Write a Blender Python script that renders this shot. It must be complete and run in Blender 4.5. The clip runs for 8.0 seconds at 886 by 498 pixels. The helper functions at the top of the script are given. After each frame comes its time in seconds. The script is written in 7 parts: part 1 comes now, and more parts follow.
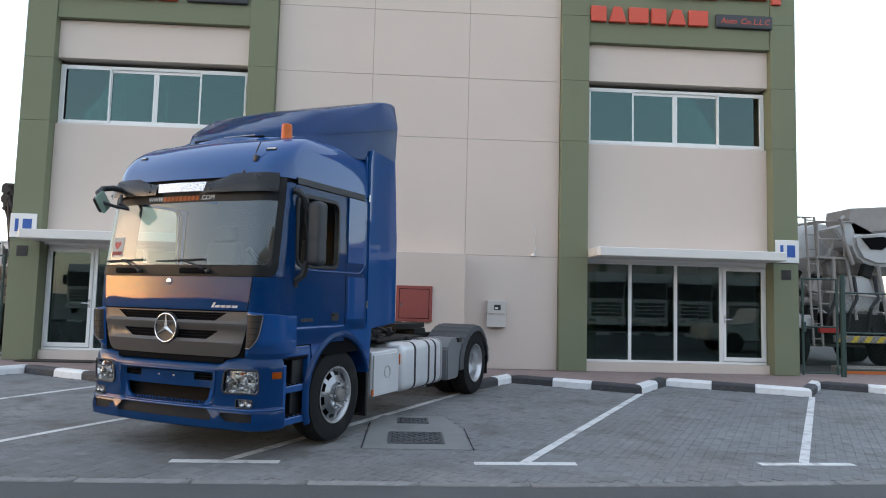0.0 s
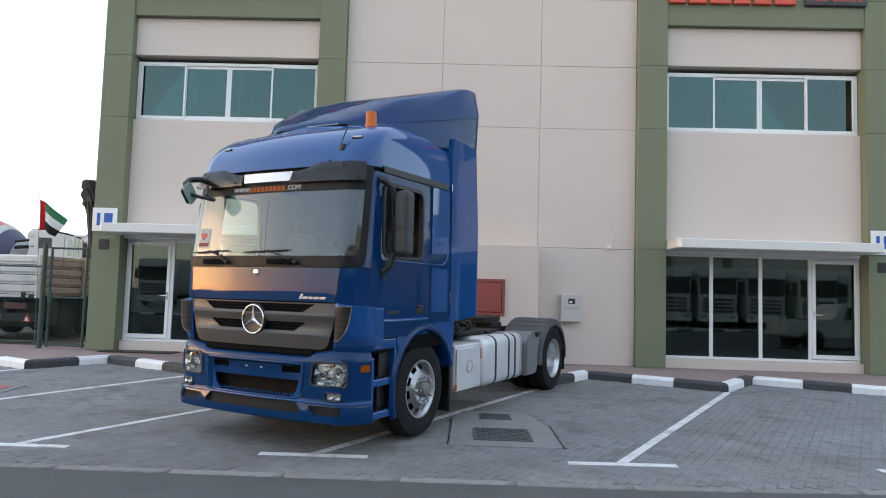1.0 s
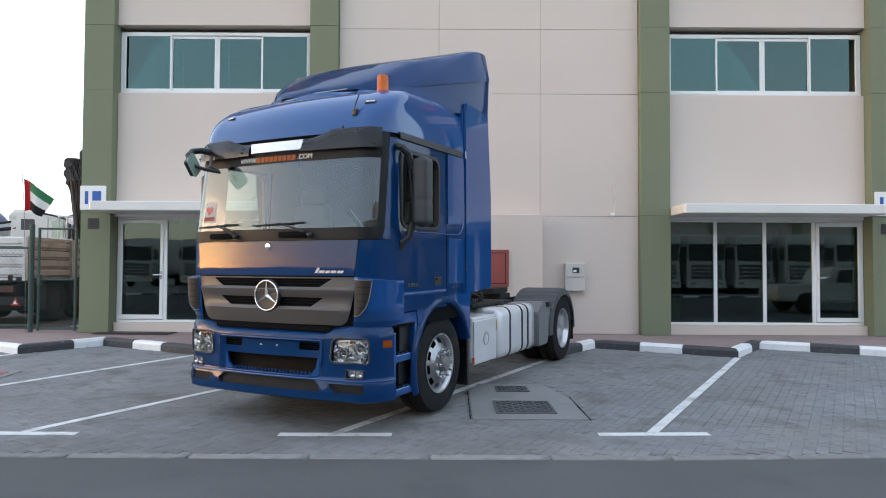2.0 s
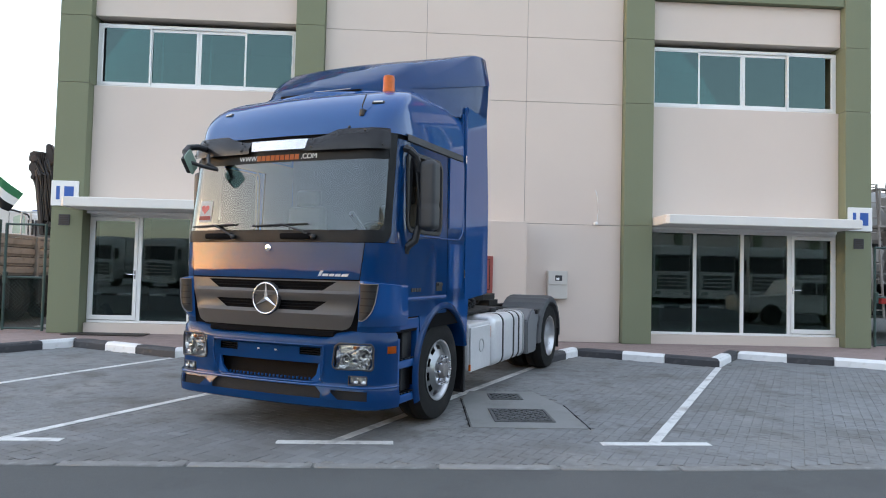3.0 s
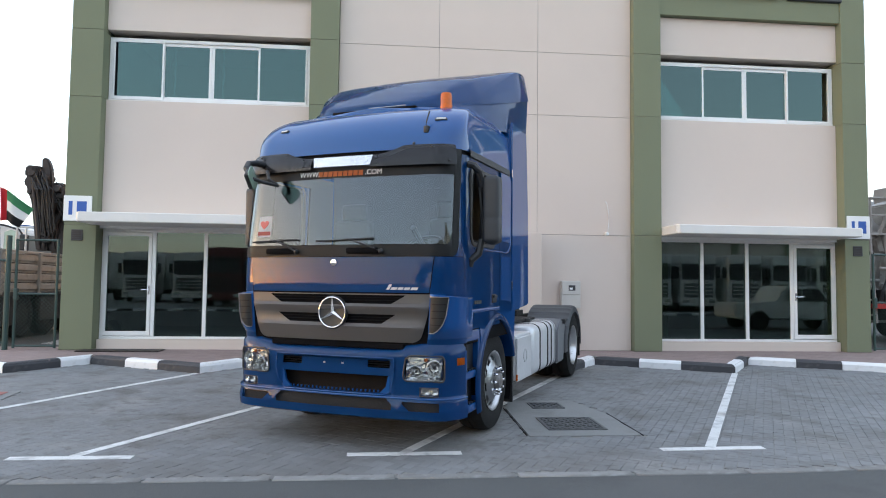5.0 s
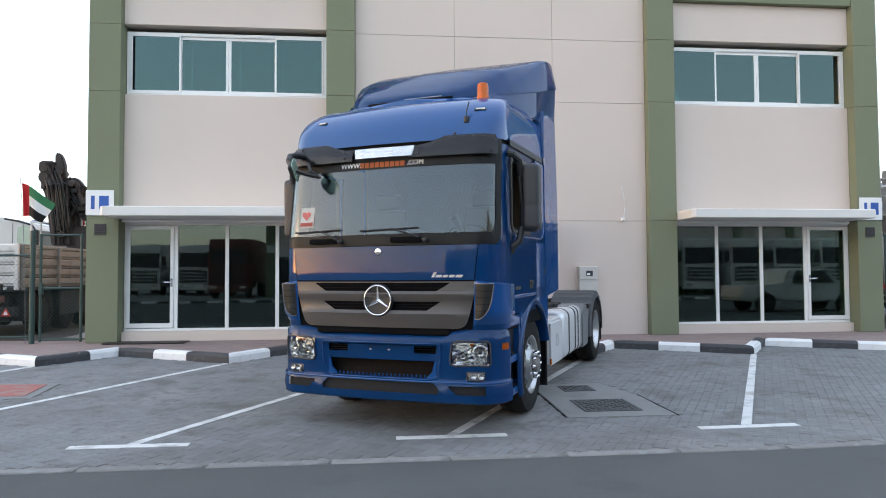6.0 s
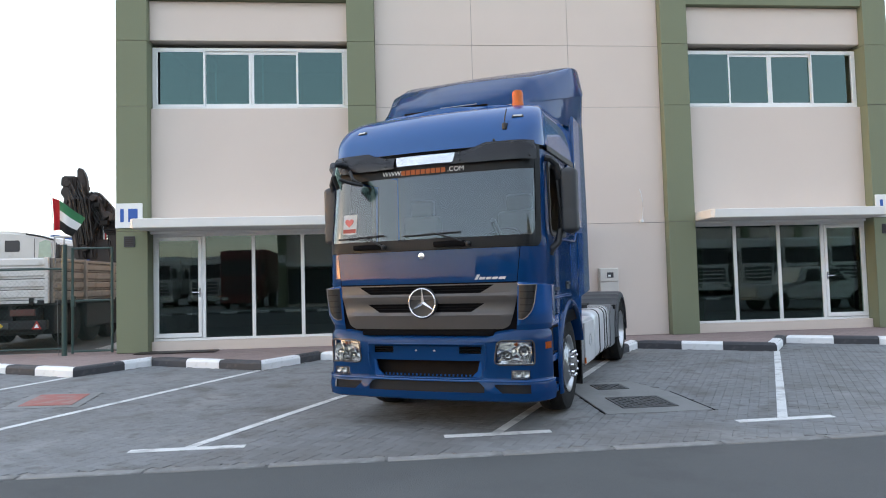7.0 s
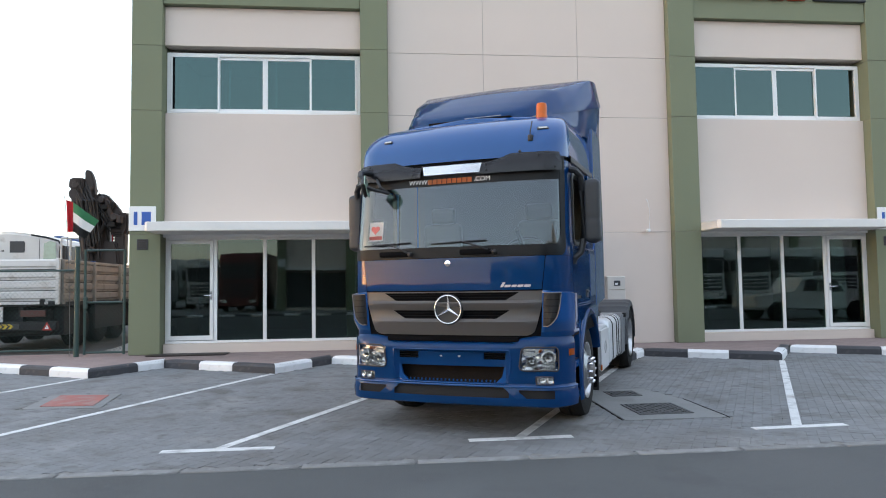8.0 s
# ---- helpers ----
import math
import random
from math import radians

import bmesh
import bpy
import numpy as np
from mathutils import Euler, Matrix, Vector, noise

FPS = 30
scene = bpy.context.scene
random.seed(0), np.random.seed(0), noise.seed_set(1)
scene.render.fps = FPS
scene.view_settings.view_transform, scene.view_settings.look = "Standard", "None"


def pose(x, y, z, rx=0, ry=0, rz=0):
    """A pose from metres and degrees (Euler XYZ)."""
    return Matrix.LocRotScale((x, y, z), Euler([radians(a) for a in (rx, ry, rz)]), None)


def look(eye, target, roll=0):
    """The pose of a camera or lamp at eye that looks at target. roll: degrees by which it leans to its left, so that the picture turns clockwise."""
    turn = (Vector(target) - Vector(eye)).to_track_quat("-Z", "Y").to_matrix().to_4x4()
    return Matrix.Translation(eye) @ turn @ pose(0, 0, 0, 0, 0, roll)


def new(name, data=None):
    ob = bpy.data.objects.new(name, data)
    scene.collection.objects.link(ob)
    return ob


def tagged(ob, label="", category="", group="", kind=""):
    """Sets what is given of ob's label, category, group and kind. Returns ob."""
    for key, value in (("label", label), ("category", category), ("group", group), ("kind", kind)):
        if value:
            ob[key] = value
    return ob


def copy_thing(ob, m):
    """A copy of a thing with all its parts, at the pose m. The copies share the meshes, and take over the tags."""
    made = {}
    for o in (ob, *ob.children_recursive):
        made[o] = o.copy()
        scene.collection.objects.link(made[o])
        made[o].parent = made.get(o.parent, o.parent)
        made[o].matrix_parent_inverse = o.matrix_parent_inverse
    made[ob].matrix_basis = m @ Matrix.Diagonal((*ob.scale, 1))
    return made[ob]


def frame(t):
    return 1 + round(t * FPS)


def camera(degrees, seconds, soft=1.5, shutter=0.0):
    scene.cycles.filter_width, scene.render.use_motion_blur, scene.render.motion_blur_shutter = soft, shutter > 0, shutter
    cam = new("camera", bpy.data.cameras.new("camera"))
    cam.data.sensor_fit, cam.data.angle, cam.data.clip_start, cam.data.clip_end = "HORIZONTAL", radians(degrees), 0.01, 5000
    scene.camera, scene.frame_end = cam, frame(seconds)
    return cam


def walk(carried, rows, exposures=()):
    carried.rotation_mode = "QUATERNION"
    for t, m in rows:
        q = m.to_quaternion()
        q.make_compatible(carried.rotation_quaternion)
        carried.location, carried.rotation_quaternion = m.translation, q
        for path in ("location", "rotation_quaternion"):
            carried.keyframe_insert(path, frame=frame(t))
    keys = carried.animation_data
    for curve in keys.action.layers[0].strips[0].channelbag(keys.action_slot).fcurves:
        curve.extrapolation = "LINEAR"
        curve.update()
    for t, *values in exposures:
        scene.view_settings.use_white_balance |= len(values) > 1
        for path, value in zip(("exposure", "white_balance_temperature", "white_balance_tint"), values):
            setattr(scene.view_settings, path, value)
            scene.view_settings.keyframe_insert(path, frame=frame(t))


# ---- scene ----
cam = camera(66.5, 8.0, soft=1.05)
EXPOSURE, KELVIN, TINT = 2.99, 6440, 17
PATH = [
    (0, (0.325, -0.106, 1.619), (0.432, 1.885, 1.778), 1.5),
    (0.5, (0.161, 0.047, 1.608), (0.241, 2.041, 1.746), 1.2),
    (1, (-0.025, 0.158, 1.583), (-0.078, 2.153, 1.722), 1.7),
    (1.2, (-0.063, 0.225, 1.546), (-0.1, 2.22, 1.683), 1.5),
    (2.3, (-0.517, 0.483, 1.553), (-0.524, 2.482, 1.6), 0.0),
    (2.5, (-0.58, 0.507, 1.549), (-0.632, 2.505, 1.609), 0.2),
    (3, (-0.792, 0.549, 1.546), (-0.687, 2.545, 1.625), 1.4),
    (3.5, (-0.993, 0.605, 1.541), (-0.811, 2.596, 1.59), 2.1),
    (4, (-1.233, 0.635, 1.55), (-1.037, 2.623, 1.656), 1.2),
    (4.5, (-1.45, 0.541, 1.555), (-1.264, 2.528, 1.678), 1.0),
    (6, (-2.111, 0.371, 1.541), (-1.917, 2.36, 1.617), -0.3),
    (6.5, (-2.315, 0.239, 1.535), (-2.133, 2.229, 1.616), -0.8),
    (7, (-2.505, 0.198, 1.503), (-2.323, 2.188, 1.6), -1.5),
    (7.5, (-2.672, 0.164, 1.514), (-2.442, 2.148, 1.622), -1.9),
    (8, (-2.846, 0.071, 1.527), (-2.646, 2.057, 1.639), -0.8),
]
walk(cam, [(t, look(eye, target, roll)) for t, eye, target, roll in PATH],
     [(0.0, EXPOSURE - 0.32, KELVIN, TINT), (0.5, EXPOSURE - 0.22, KELVIN, TINT), (1.0, EXPOSURE - 0.2, KELVIN, TINT), (2.3, EXPOSURE - 0.08, KELVIN, TINT), (4.0, EXPOSURE + 0.04, KELVIN, TINT), (4.5, EXPOSURE, KELVIN, TINT), (6.0, EXPOSURE, KELVIN, TINT), (8.0, EXPOSURE - 0.04, KELVIN, TINT)])

# ---- light ----
SUN_AZ, SUN_EL = 268.0, 4.0   # compass degrees clockwise from +y
world = bpy.data.worlds.new("world")
scene.world = world
world.use_nodes = True
wt = world.node_tree
wt.nodes.clear()
sky = wt.nodes.new("ShaderNodeTexSky")
sky.sky_type = "NISHITA"
sky.sun_disc = False
sky.sun_elevation, sky.sun_rotation = radians(SUN_EL), radians(SUN_AZ)
sky.air_density, sky.dust_density, sky.ozone_density = 1.0, 0.8, 1.6
wbg = wt.nodes.new("ShaderNodeBackground")
wbg.inputs["Strength"].default_value = 0.15
wout = wt.nodes.new("ShaderNodeOutputWorld")
haze = wt.nodes.new("ShaderNodeMix")   # even dusty haze over the whole sky
haze.data_type, haze.blend_type = "RGBA", "MIX"
haze.inputs["Factor"].default_value = 0.55
haze.inputs[7].default_value = (1.45, 1.65, 1.8, 1)
wt.links.new(sky.outputs[0], haze.inputs[6])
wt.links.new(haze.outputs[2], wbg.inputs["Color"])
wt.links.new(wbg.outputs[0], wout.inputs["Surface"])
sun = new("sun", bpy.data.lights.new("sun", "SUN"))
sun.data.energy, sun.data.angle, sun.data.color = 0.03, radians(20), (1.0, 0.62, 0.4)
sd = Vector((math.sin(radians(SUN_AZ)) * math.cos(radians(SUN_EL)), math.cos(radians(SUN_AZ)) * math.cos(radians(SUN_EL)), math.sin(radians(SUN_EL))))
sun.matrix_world = look(sd * 50, (0, 0, 0))


# ---- materials ----
def mat(name, col, rough=0.6, metal=0.0, var=0.12, scale=3.0, grain=60.0, bump=0.15, coat=0.0, island=0.0, dist=0.01, spec=0.5, stain=None, objrand=0.0, coat_ior=1.5, soil_shade=()):
    """A worn surface: broad stains, fine grain, slight relief."""
    m = bpy.data.materials.new(name)
    m.use_nodes = True
    nt = m.node_tree
    N, K = nt.nodes, nt.links
    b = N["Principled BSDF"]
    b.inputs["Metallic"].default_value = metal
    b.inputs["Coat Weight"].default_value = coat
    b.inputs["Coat Roughness"].default_value = 0.03
    b.inputs["Coat IOR"].default_value = coat_ior
    b.inputs["Specular IOR Level"].default_value = spec
    tc = N.new("ShaderNodeTexCoord")
    n1 = N.new("ShaderNodeTexNoise")
    n1.inputs["Scale"].default_value, n1.inputs["Detail"].default_value = scale, 6.0
    n2 = N.new("ShaderNodeTexNoise")
    n2.inputs["Scale"].default_value, n2.inputs["Detail"].default_value = grain, 3.0
    K.new(tc.outputs["Object"], n1.inputs["Vector"])
    K.new(tc.outputs["Object"], n2.inputs["Vector"])
    mix = N.new("ShaderNodeMix")
    mix.data_type, mix.blend_type = "RGBA", "MIX"
    lo = tuple(c * (1 - var) for c in col)
    hi = tuple(min(1, c * (1 + var)) for c in col)
    mix.inputs[6].default_value, mix.inputs[7].default_value = (*lo, 1), (*hi, 1)
    add = N.new("ShaderNodeMath")
    add.operation = "ADD"
    sc = N.new("ShaderNodeMath")
    sc.operation, sc.inputs[1].default_value = "MULTIPLY_ADD", 0.5
    K.new(n2.outputs["Fac"], sc.inputs[0])
    sc.inputs[2].default_value = -0.25
    K.new(n1.outputs["Fac"], add.inputs[0])
    K.new(sc.outputs[0], add.inputs[1])
    fac = add
    if island or objrand:
        src = N.new("ShaderNodeNewGeometry").outputs["Random Per Island"] if island else N.new("ShaderNodeObjectInfo").outputs["Random"]
        s2 = N.new("ShaderNodeMath")
        s2.operation, s2.inputs[1].default_value, s2.inputs[2].default_value = "MULTIPLY_ADD", island or objrand, -0.5 * (island or objrand)
        K.new(src, s2.inputs[0])
        a2 = N.new("ShaderNodeMath")
        a2.operation = "ADD"
        K.new(add.outputs[0], a2.inputs[0])
        K.new(s2.outputs[0], a2.inputs[1])
        fac = a2
    K.new(fac.outputs[0], mix.inputs["Factor"])
    outc = mix.outputs[2]
    for stain in ([stain] if stain and isinstance(stain[0], tuple) and isinstance(stain[0][0], float) else stain or ()):
        n3 = N.new("ShaderNodeTexNoise")
        n3.inputs["Scale"].default_value, n3.inputs["Detail"].default_value = stain[1], 8.0
        K.new(tc.outputs["Object"], n3.inputs["Vector"])
        ramp = N.new("ShaderNodeMapRange")
        ramp.inputs[1].default_value, ramp.inputs[2].default_value = stain[2], stain[2] + 0.18
        ramp.inputs[4].default_value = stain[3]
        K.new(n3.outputs["Fac"], ramp.inputs[0])
        m3 = N.new("ShaderNodeMix")
        m3.data_type = "RGBA"
        m3.inputs[7].default_value = (*stain[0], 1)
        K.new(ramp.outputs[0], m3.inputs["Factor"])
        K.new(outc, m3.inputs[6])
        outc = m3.outputs[2]
    for bc, (bx, by), br, bs in soil_shade:   # a broad noise-edged patch, soiling plus painted shade by the truck, bx, by in metres
        pos = N.new("ShaderNodeNewGeometry")
        dif = N.new("ShaderNodeVectorMath")
        dif.operation, dif.inputs[1].default_value = "DISTANCE", (bx, by, 0)
        K.new(pos.outputs["Position"], dif.inputs[0])
        nb = N.new("ShaderNodeTexNoise")
        nb.inputs["Scale"].default_value, nb.inputs["Detail"].default_value = 0.9, 6.0
        K.new(pos.outputs["Position"], nb.inputs["Vector"])
        wob = N.new("ShaderNodeMath")
        wob.operation, wob.inputs[1].default_value = "MULTIPLY_ADD", 3.2 * br
        K.new(nb.outputs["Fac"], wob.inputs[0])
        K.new(dif.outputs["Value"], wob.inputs[2])
        ramp = N.new("ShaderNodeMapRange")
        ramp.inputs[1].default_value, ramp.inputs[2].default_value = 2.6 * br, 1.4 * br
        ramp.inputs[4].default_value = bs
        K.new(wob.outputs[0], ramp.inputs[0])
        m4 = N.new("ShaderNodeMix")
        m4.data_type = "RGBA"
        m4.inputs[7].default_value = (*bc, 1)
        K.new(ramp.outputs[0], m4.inputs["Factor"])
        K.new(outc, m4.inputs[6])
        outc = m4.outputs[2]
    K.new(outc, b.inputs["Base Color"])
    mr = N.new("ShaderNodeMapRange")
    mr.inputs[3].default_value, mr.inputs[4].default_value = max(0.02, rough - 0.08), min(1, rough + 0.08)
    K.new(n1.outputs["Fac"], mr.inputs[0])
    K.new(mr.outputs[0], b.inputs["Roughness"])
    if bump:
        bp = N.new("ShaderNodeBump")
        bp.inputs["Strength"].default_value, bp.inputs["Distance"].default_value = bump, dist
        K.new(n2.outputs["Fac"], bp.inputs["Height"])
        K.new(bp.outputs[0], b.inputs["Normal"])
    return m


def glass(name, tint, ior, refl=(1, 1, 1)):
    """A thin pane: tinted see-through with a mirror gloss by Fresnel."""
    m = bpy.data.materials.new(name)
    m.use_nodes = True
    N, K = m.node_tree.nodes, m.node_tree.links
    N.clear()
    out = N.new("ShaderNodeOutputMaterial")
    mx = N.new("ShaderNodeMixShader")
    fr = N.new("ShaderNodeFresnel")
    fr.inputs["IOR"].default_value = ior
    tr = N.new("ShaderNodeBsdfTransparent")
    tr.inputs["Color"].default_value = (*tint, 1)
    gl = N.new("ShaderNodeBsdfGlossy")
    gl.inputs["Color"].default_value, gl.inputs["Roughness"].default_value = (*refl, 1), 0.01
    wav = N.new("ShaderNodeTexNoise")
    wav.inputs["Scale"].default_value = 0.8
    tc = N.new("ShaderNodeTexCoord")
    bp = N.new("ShaderNodeBump")
    bp.inputs["Strength"].default_value, bp.inputs["Distance"].default_value = 0.02, 0.05
    K.new(tc.outputs["Object"], wav.inputs["Vector"])
    K.new(wav.outputs["Fac"], bp.inputs["Height"])
    K.new(bp.outputs[0], gl.inputs["Normal"])
    K.new(fr.outputs[0], mx.inputs[0])
    K.new(tr.outputs[0], mx.inputs[1])
    K.new(gl.outputs[0], mx.inputs[2])
    K.new(mx.outputs[0], out.inputs["Surface"])
    return m


M_BEIGE = mat("beige_render", (0.64, 0.54, 0.472), 0.85, var=0.06, scale=0.6, grain=90, bump=0.25, dist=0.004)
M_GREEN = mat("green_render", (0.185, 0.2, 0.125), 0.85, var=0.08, scale=0.7, grain=90, bump=0.25, dist=0.004)
M_JOINT = mat("joint_shadow_gap", (0.2, 0.17, 0.15), 0.95, bump=0)
M_WHITE = mat("white_painted_metal", (0.78, 0.77, 0.75), 0.4, var=0.04, bump=0.03)
M_CANOPY = mat("white_canopy_paint", (0.72, 0.69, 0.65), 0.6, var=0.08, scale=1.2, bump=0.05)
M_ROOM = mat("dim_room_plaster", (0.32, 0.33, 0.32), 0.9, bump=0)
M_WINGLASS = glass("teal_tinted_glass", (0.16, 0.34, 0.33), 2.1, (0.48, 0.7, 0.67))
M_DOORGLASS = glass("dark_tinted_glass", (0.36, 0.47, 0.43), 1.68, (0.8, 0.9, 0.9))
M_SCREEN = glass("windscreen_glass", (0.72, 0.82, 0.76), 1.85, (0.88, 0.96, 1.0))
M_FARGLASS = glass("side_glass", (0.88, 0.94, 0.9), 1.35)
M_ASPHALT = mat("asphalt", (0.078, 0.081, 0.081), 0.9, var=0.3, scale=0.7, grain=110, bump=0.7, dist=0.008, stain=(((0.11, 0.11, 0.11), 0.25, 0.5, 0.6), ((0.05, 0.05, 0.052), 1.3, 0.55, 0.5), ((0.12, 0.12, 0.118), 14.0, 0.6, 0.4)))
# First dark patch, before the truck, mixes dirt with shade put into the colour.
M_PAVER = mat("grey_concrete_paver", (0.19, 0.194, 0.197), 0.88, var=0.2, scale=0.55, grain=55, bump=0.4, island=0.34, dist=0.004, stain=(((0.17, 0.163, 0.152), 0.45, 0.52, 0.6), ((0.09, 0.078, 0.068), 1.7, 0.53, 0.6), ((0.29, 0.29, 0.28), 0.9, 0.56, 0.5), ((0.09, 0.085, 0.08), 7.0, 0.54, 0.6), ((0.3, 0.295, 0.28), 11.0, 0.6, 0.45)), soil_shade=(((0.085, 0.074, 0.064), (-2.6, 6.1), 2.0, 0.58), ((0.12, 0.11, 0.1), (0.2, 6.6), 0.9, 0.4), ((0.15, 0.145, 0.135), (3.2, 8.5), 1.5, 0.35), ((0.12, 0.11, 0.098), (-6.5, 8.0), 1.6, 0.28)))
M_PAVER1 = mat("grey_concrete_paver_single", (0.182, 0.186, 0.189), 0.88, var=0.2, scale=0.55, grain=55, bump=0.4, objrand=0.6, dist=0.004, soil_shade=(((0.085, 0.074, 0.064), (-2.6, 6.1), 2.0, 0.58), ((0.12, 0.11, 0.1), (0.2, 6.6), 0.9, 0.4), ((0.15, 0.145, 0.135), (3.2, 8.5), 1.5, 0.35), ((0.12, 0.11, 0.098), (-6.5, 8.0), 1.6, 0.28)))
M_SAND = mat("joint_sand", (0.2, 0.193, 0.18), 0.95, bump=0.2)
M_GROUND = mat("sandy_ground", (0.16, 0.15, 0.132), 0.95, var=0.2, scale=0.2, grain=12, bump=0.4, dist=0.03)
M_EDGE = mat("concrete_edging", (0.215, 0.213, 0.207), 0.9, var=0.3, scale=2.5, grain=45, bump=0.6, objrand=0.5, stain=(((0.12, 0.112, 0.105), 3.0, 0.5, 0.7), ((0.33, 0.33, 0.32), 9.0, 0.58, 0.5)))
M_LINE = mat("worn_white_road_paint", (0.66, 0.66, 0.65), 0.8, var=0.08, scale=3, grain=50, bump=0.2, stain=(((0.3, 0.3, 0.3), 6.0, 0.5, 0.7), ((0.25, 0.2, 0.17), 2.2, 0.56, 0.55), ((0.2, 0.2, 0.2), 35.0, 0.6, 0.7)))
M_KW = mat("white_kerb_paint", (0.76, 0.76, 0.76), 0.75, var=0.06, scale=3, grain=40, bump=0.3, stain=((0.5, 0.49, 0.47), 7.0, 0.58, 0.35))
M_KB = mat("black_kerb_paint", (0.05, 0.05, 0.055), 0.75, var=0.2, scale=3, grain=40, bump=0.3, stain=((0.12, 0.117, 0.113), 9.0, 0.54, 0.4))
M_WALK = mat("red_brown_walk_paver", (0.27, 0.2, 0.185), 0.9, var=0.1, scale=0.8, grain=50, bump=0.3, island=0.7)
M_CONC = mat("pale_concrete", (0.215, 0.217, 0.213), 0.9, var=0.2, scale=1.5, grain=60, bump=0.4, stain=(((0.13, 0.127, 0.12), 1.6, 0.52, 0.5), ((0.28, 0.28, 0.275), 5.0, 0.57, 0.4)))
M_IRON = mat("cast_iron", (0.1, 0.105, 0.11), 0.6, 0.4, var=0.25, bump=0.4)
M_REDPAINT = mat("faded_red_paint", (0.29, 0.068, 0.055), 0.6, var=0.15, bump=0.1)
M_SIGNBLUE = mat("blue_sign_vinyl", (0.02, 0.09, 0.36), 0.5, bump=0)
M_SIGNRED = mat("orange_red_acrylic", (0.62, 0.07, 0.03), 0.35, var=0.06, bump=0)
M_DARKSIGN = mat("charcoal_sign_panel", (0.035, 0.035, 0.04), 0.45, bump=0.05)
M_PLASTIC = mat("grey_plastic", (0.5, 0.5, 0.48), 0.5, bump=0.05)
M_BLUE = mat("blue_truck_paint", (0.003, 0.06, 0.215), 0.4, 0.0, var=0.06, scale=1.5, grain=400, bump=0.0, coat=1.0, spec=0.03, coat_ior=1.52)
M_BLACK = mat("black_plastic", (0.011, 0.011, 0.012), 0.5, var=0.2, scale=4, grain=200, bump=0.08)
M_VISOR = mat("smoked_visor_plastic", (0.022, 0.022, 0.026), 0.22, var=0.1, bump=0.0, coat=0.4)
# Near-black that puts the shade of gaps and recesses into the colour.
M_GAP = mat("gap_shade_black", (0.004, 0.004, 0.005), 0.9, bump=0, spec=0.1)
M_GRILLE = mat("bronze_grey_grille_paint", (0.2, 0.188, 0.182), 0.42, 0.3, var=0.06, bump=0.02)
M_CHROME = mat("chrome", (0.85, 0.85, 0.86), 0.1, 1.0, var=0.03, bump=0)
M_ALU = mat("brushed_aluminium", (0.55, 0.555, 0.565), 0.3, 0.9, var=0.06, scale=5, grain=120, bump=0.05)
M_SILVER = mat("silver_grey_panel_paint", (0.66, 0.665, 0.68), 0.36, 0.4, var=0.16, scale=2.5, grain=30, bump=0.12)
M_TYRE = mat("worn_tyre_rubber", (0.014, 0.014, 0.014), 0.85, var=0.25, scale=5, grain=80, bump=0.3, spec=0.2, stain=((0.04, 0.037, 0.034), 4.0, 0.55, 0.5))
M_AMBER = mat("amber_lens", (0.55, 0.11, 0.002), 0.3, var=0.4, scale=14, bump=0, coat=0.15, spec=0.3)
M_REFLECT = mat("chrome_reflector", (0.78, 0.78, 0.77), 0.2, 1.0, var=0.1, scale=30, bump=0.35)
M_LENS = glass("clear_lamp_lens", (0.92, 0.93, 0.94), 1.5)
M_FENDER = mat("grey_moulded_fender", (0.15, 0.155, 0.165), 0.55, var=0.12, bump=0.1)
M_DIRTMETAL = mat("greasy_dark_steel", (0.022, 0.021, 0.02), 0.75, 0.0, var=0.3, scale=6, bump=0.3, spec=0.2)
M_SEAT = mat("grey_seat_cloth", (0.05, 0.052, 0.05), 0.9, var=0.1, bump=0.2)
M_TRIM = mat("grey_cab_trim", (0.07, 0.07, 0.068), 0.8, bump=0.1)
M_STRIP = mat("polished_white_strip", (0.92, 0.93, 0.95), 0.22, 0.85, var=0.02, bump=0)
M_BADGE = mat("bright_silver_lettering", (0.8, 0.81, 0.83), 0.35, 0.3, var=0.03, bump=0)
M_HOUSING = mat("dark_grey_mirror_housing", (0.034, 0.036, 0.04), 0.5, var=0.15, bump=0.03, spec=0.4)
M_MIRROR = mat("green_tinted_mirror", (0.5, 0.68, 0.54), 0.18, 0.6, var=0.05, bump=0)
M_GILL = mat("dark_grey_gill_plastic", (0.042, 0.042, 0.043), 0.5, 0.2, bump=0.05)
M_YARD = mat("dark_yard_ground", (0.035, 0.033, 0.031), 0.9, var=0.3, scale=0.8, grain=40, bump=0.5, dist=0.02, stain=((0.1, 0.095, 0.09), 0.7, 0.55, 0.6))
M_PAPER = mat("white_paper", (0.8, 0.8, 0.79), 0.7, var=0.03, bump=0)
M_ORANGE = mat("orange_lettering", (0.6, 0.16, 0.04), 0.6, bump=0)
M_FENCE = mat("dark_green_fence_paint", (0.025, 0.055, 0.048), 0.5, var=0.15, bump=0.05)
M_WHITETRUCK = mat("dusty_white_truck_paint", (0.6, 0.59, 0.57), 0.5, var=0.15, scale=1.5, bump=0.05, coat=0.2, stain=((0.3, 0.25, 0.2), 3.0, 0.55, 0.6))
M_BOARD = mat("beige_steel_sideboard", (0.25, 0.232, 0.205), 0.7, var=0.2, scale=3, bump=0.15, stain=((0.14, 0.122, 0.105), 4.0, 0.54, 0.6))
M_CRANE = mat("dark_brown_crane_steel", (0.035, 0.027, 0.025), 0.6, 0.2, var=0.3, scale=3, bump=0.2)
M_YELLOW = mat("yellow_reflective", (0.6, 0.42, 0.03), 0.5, bump=0)
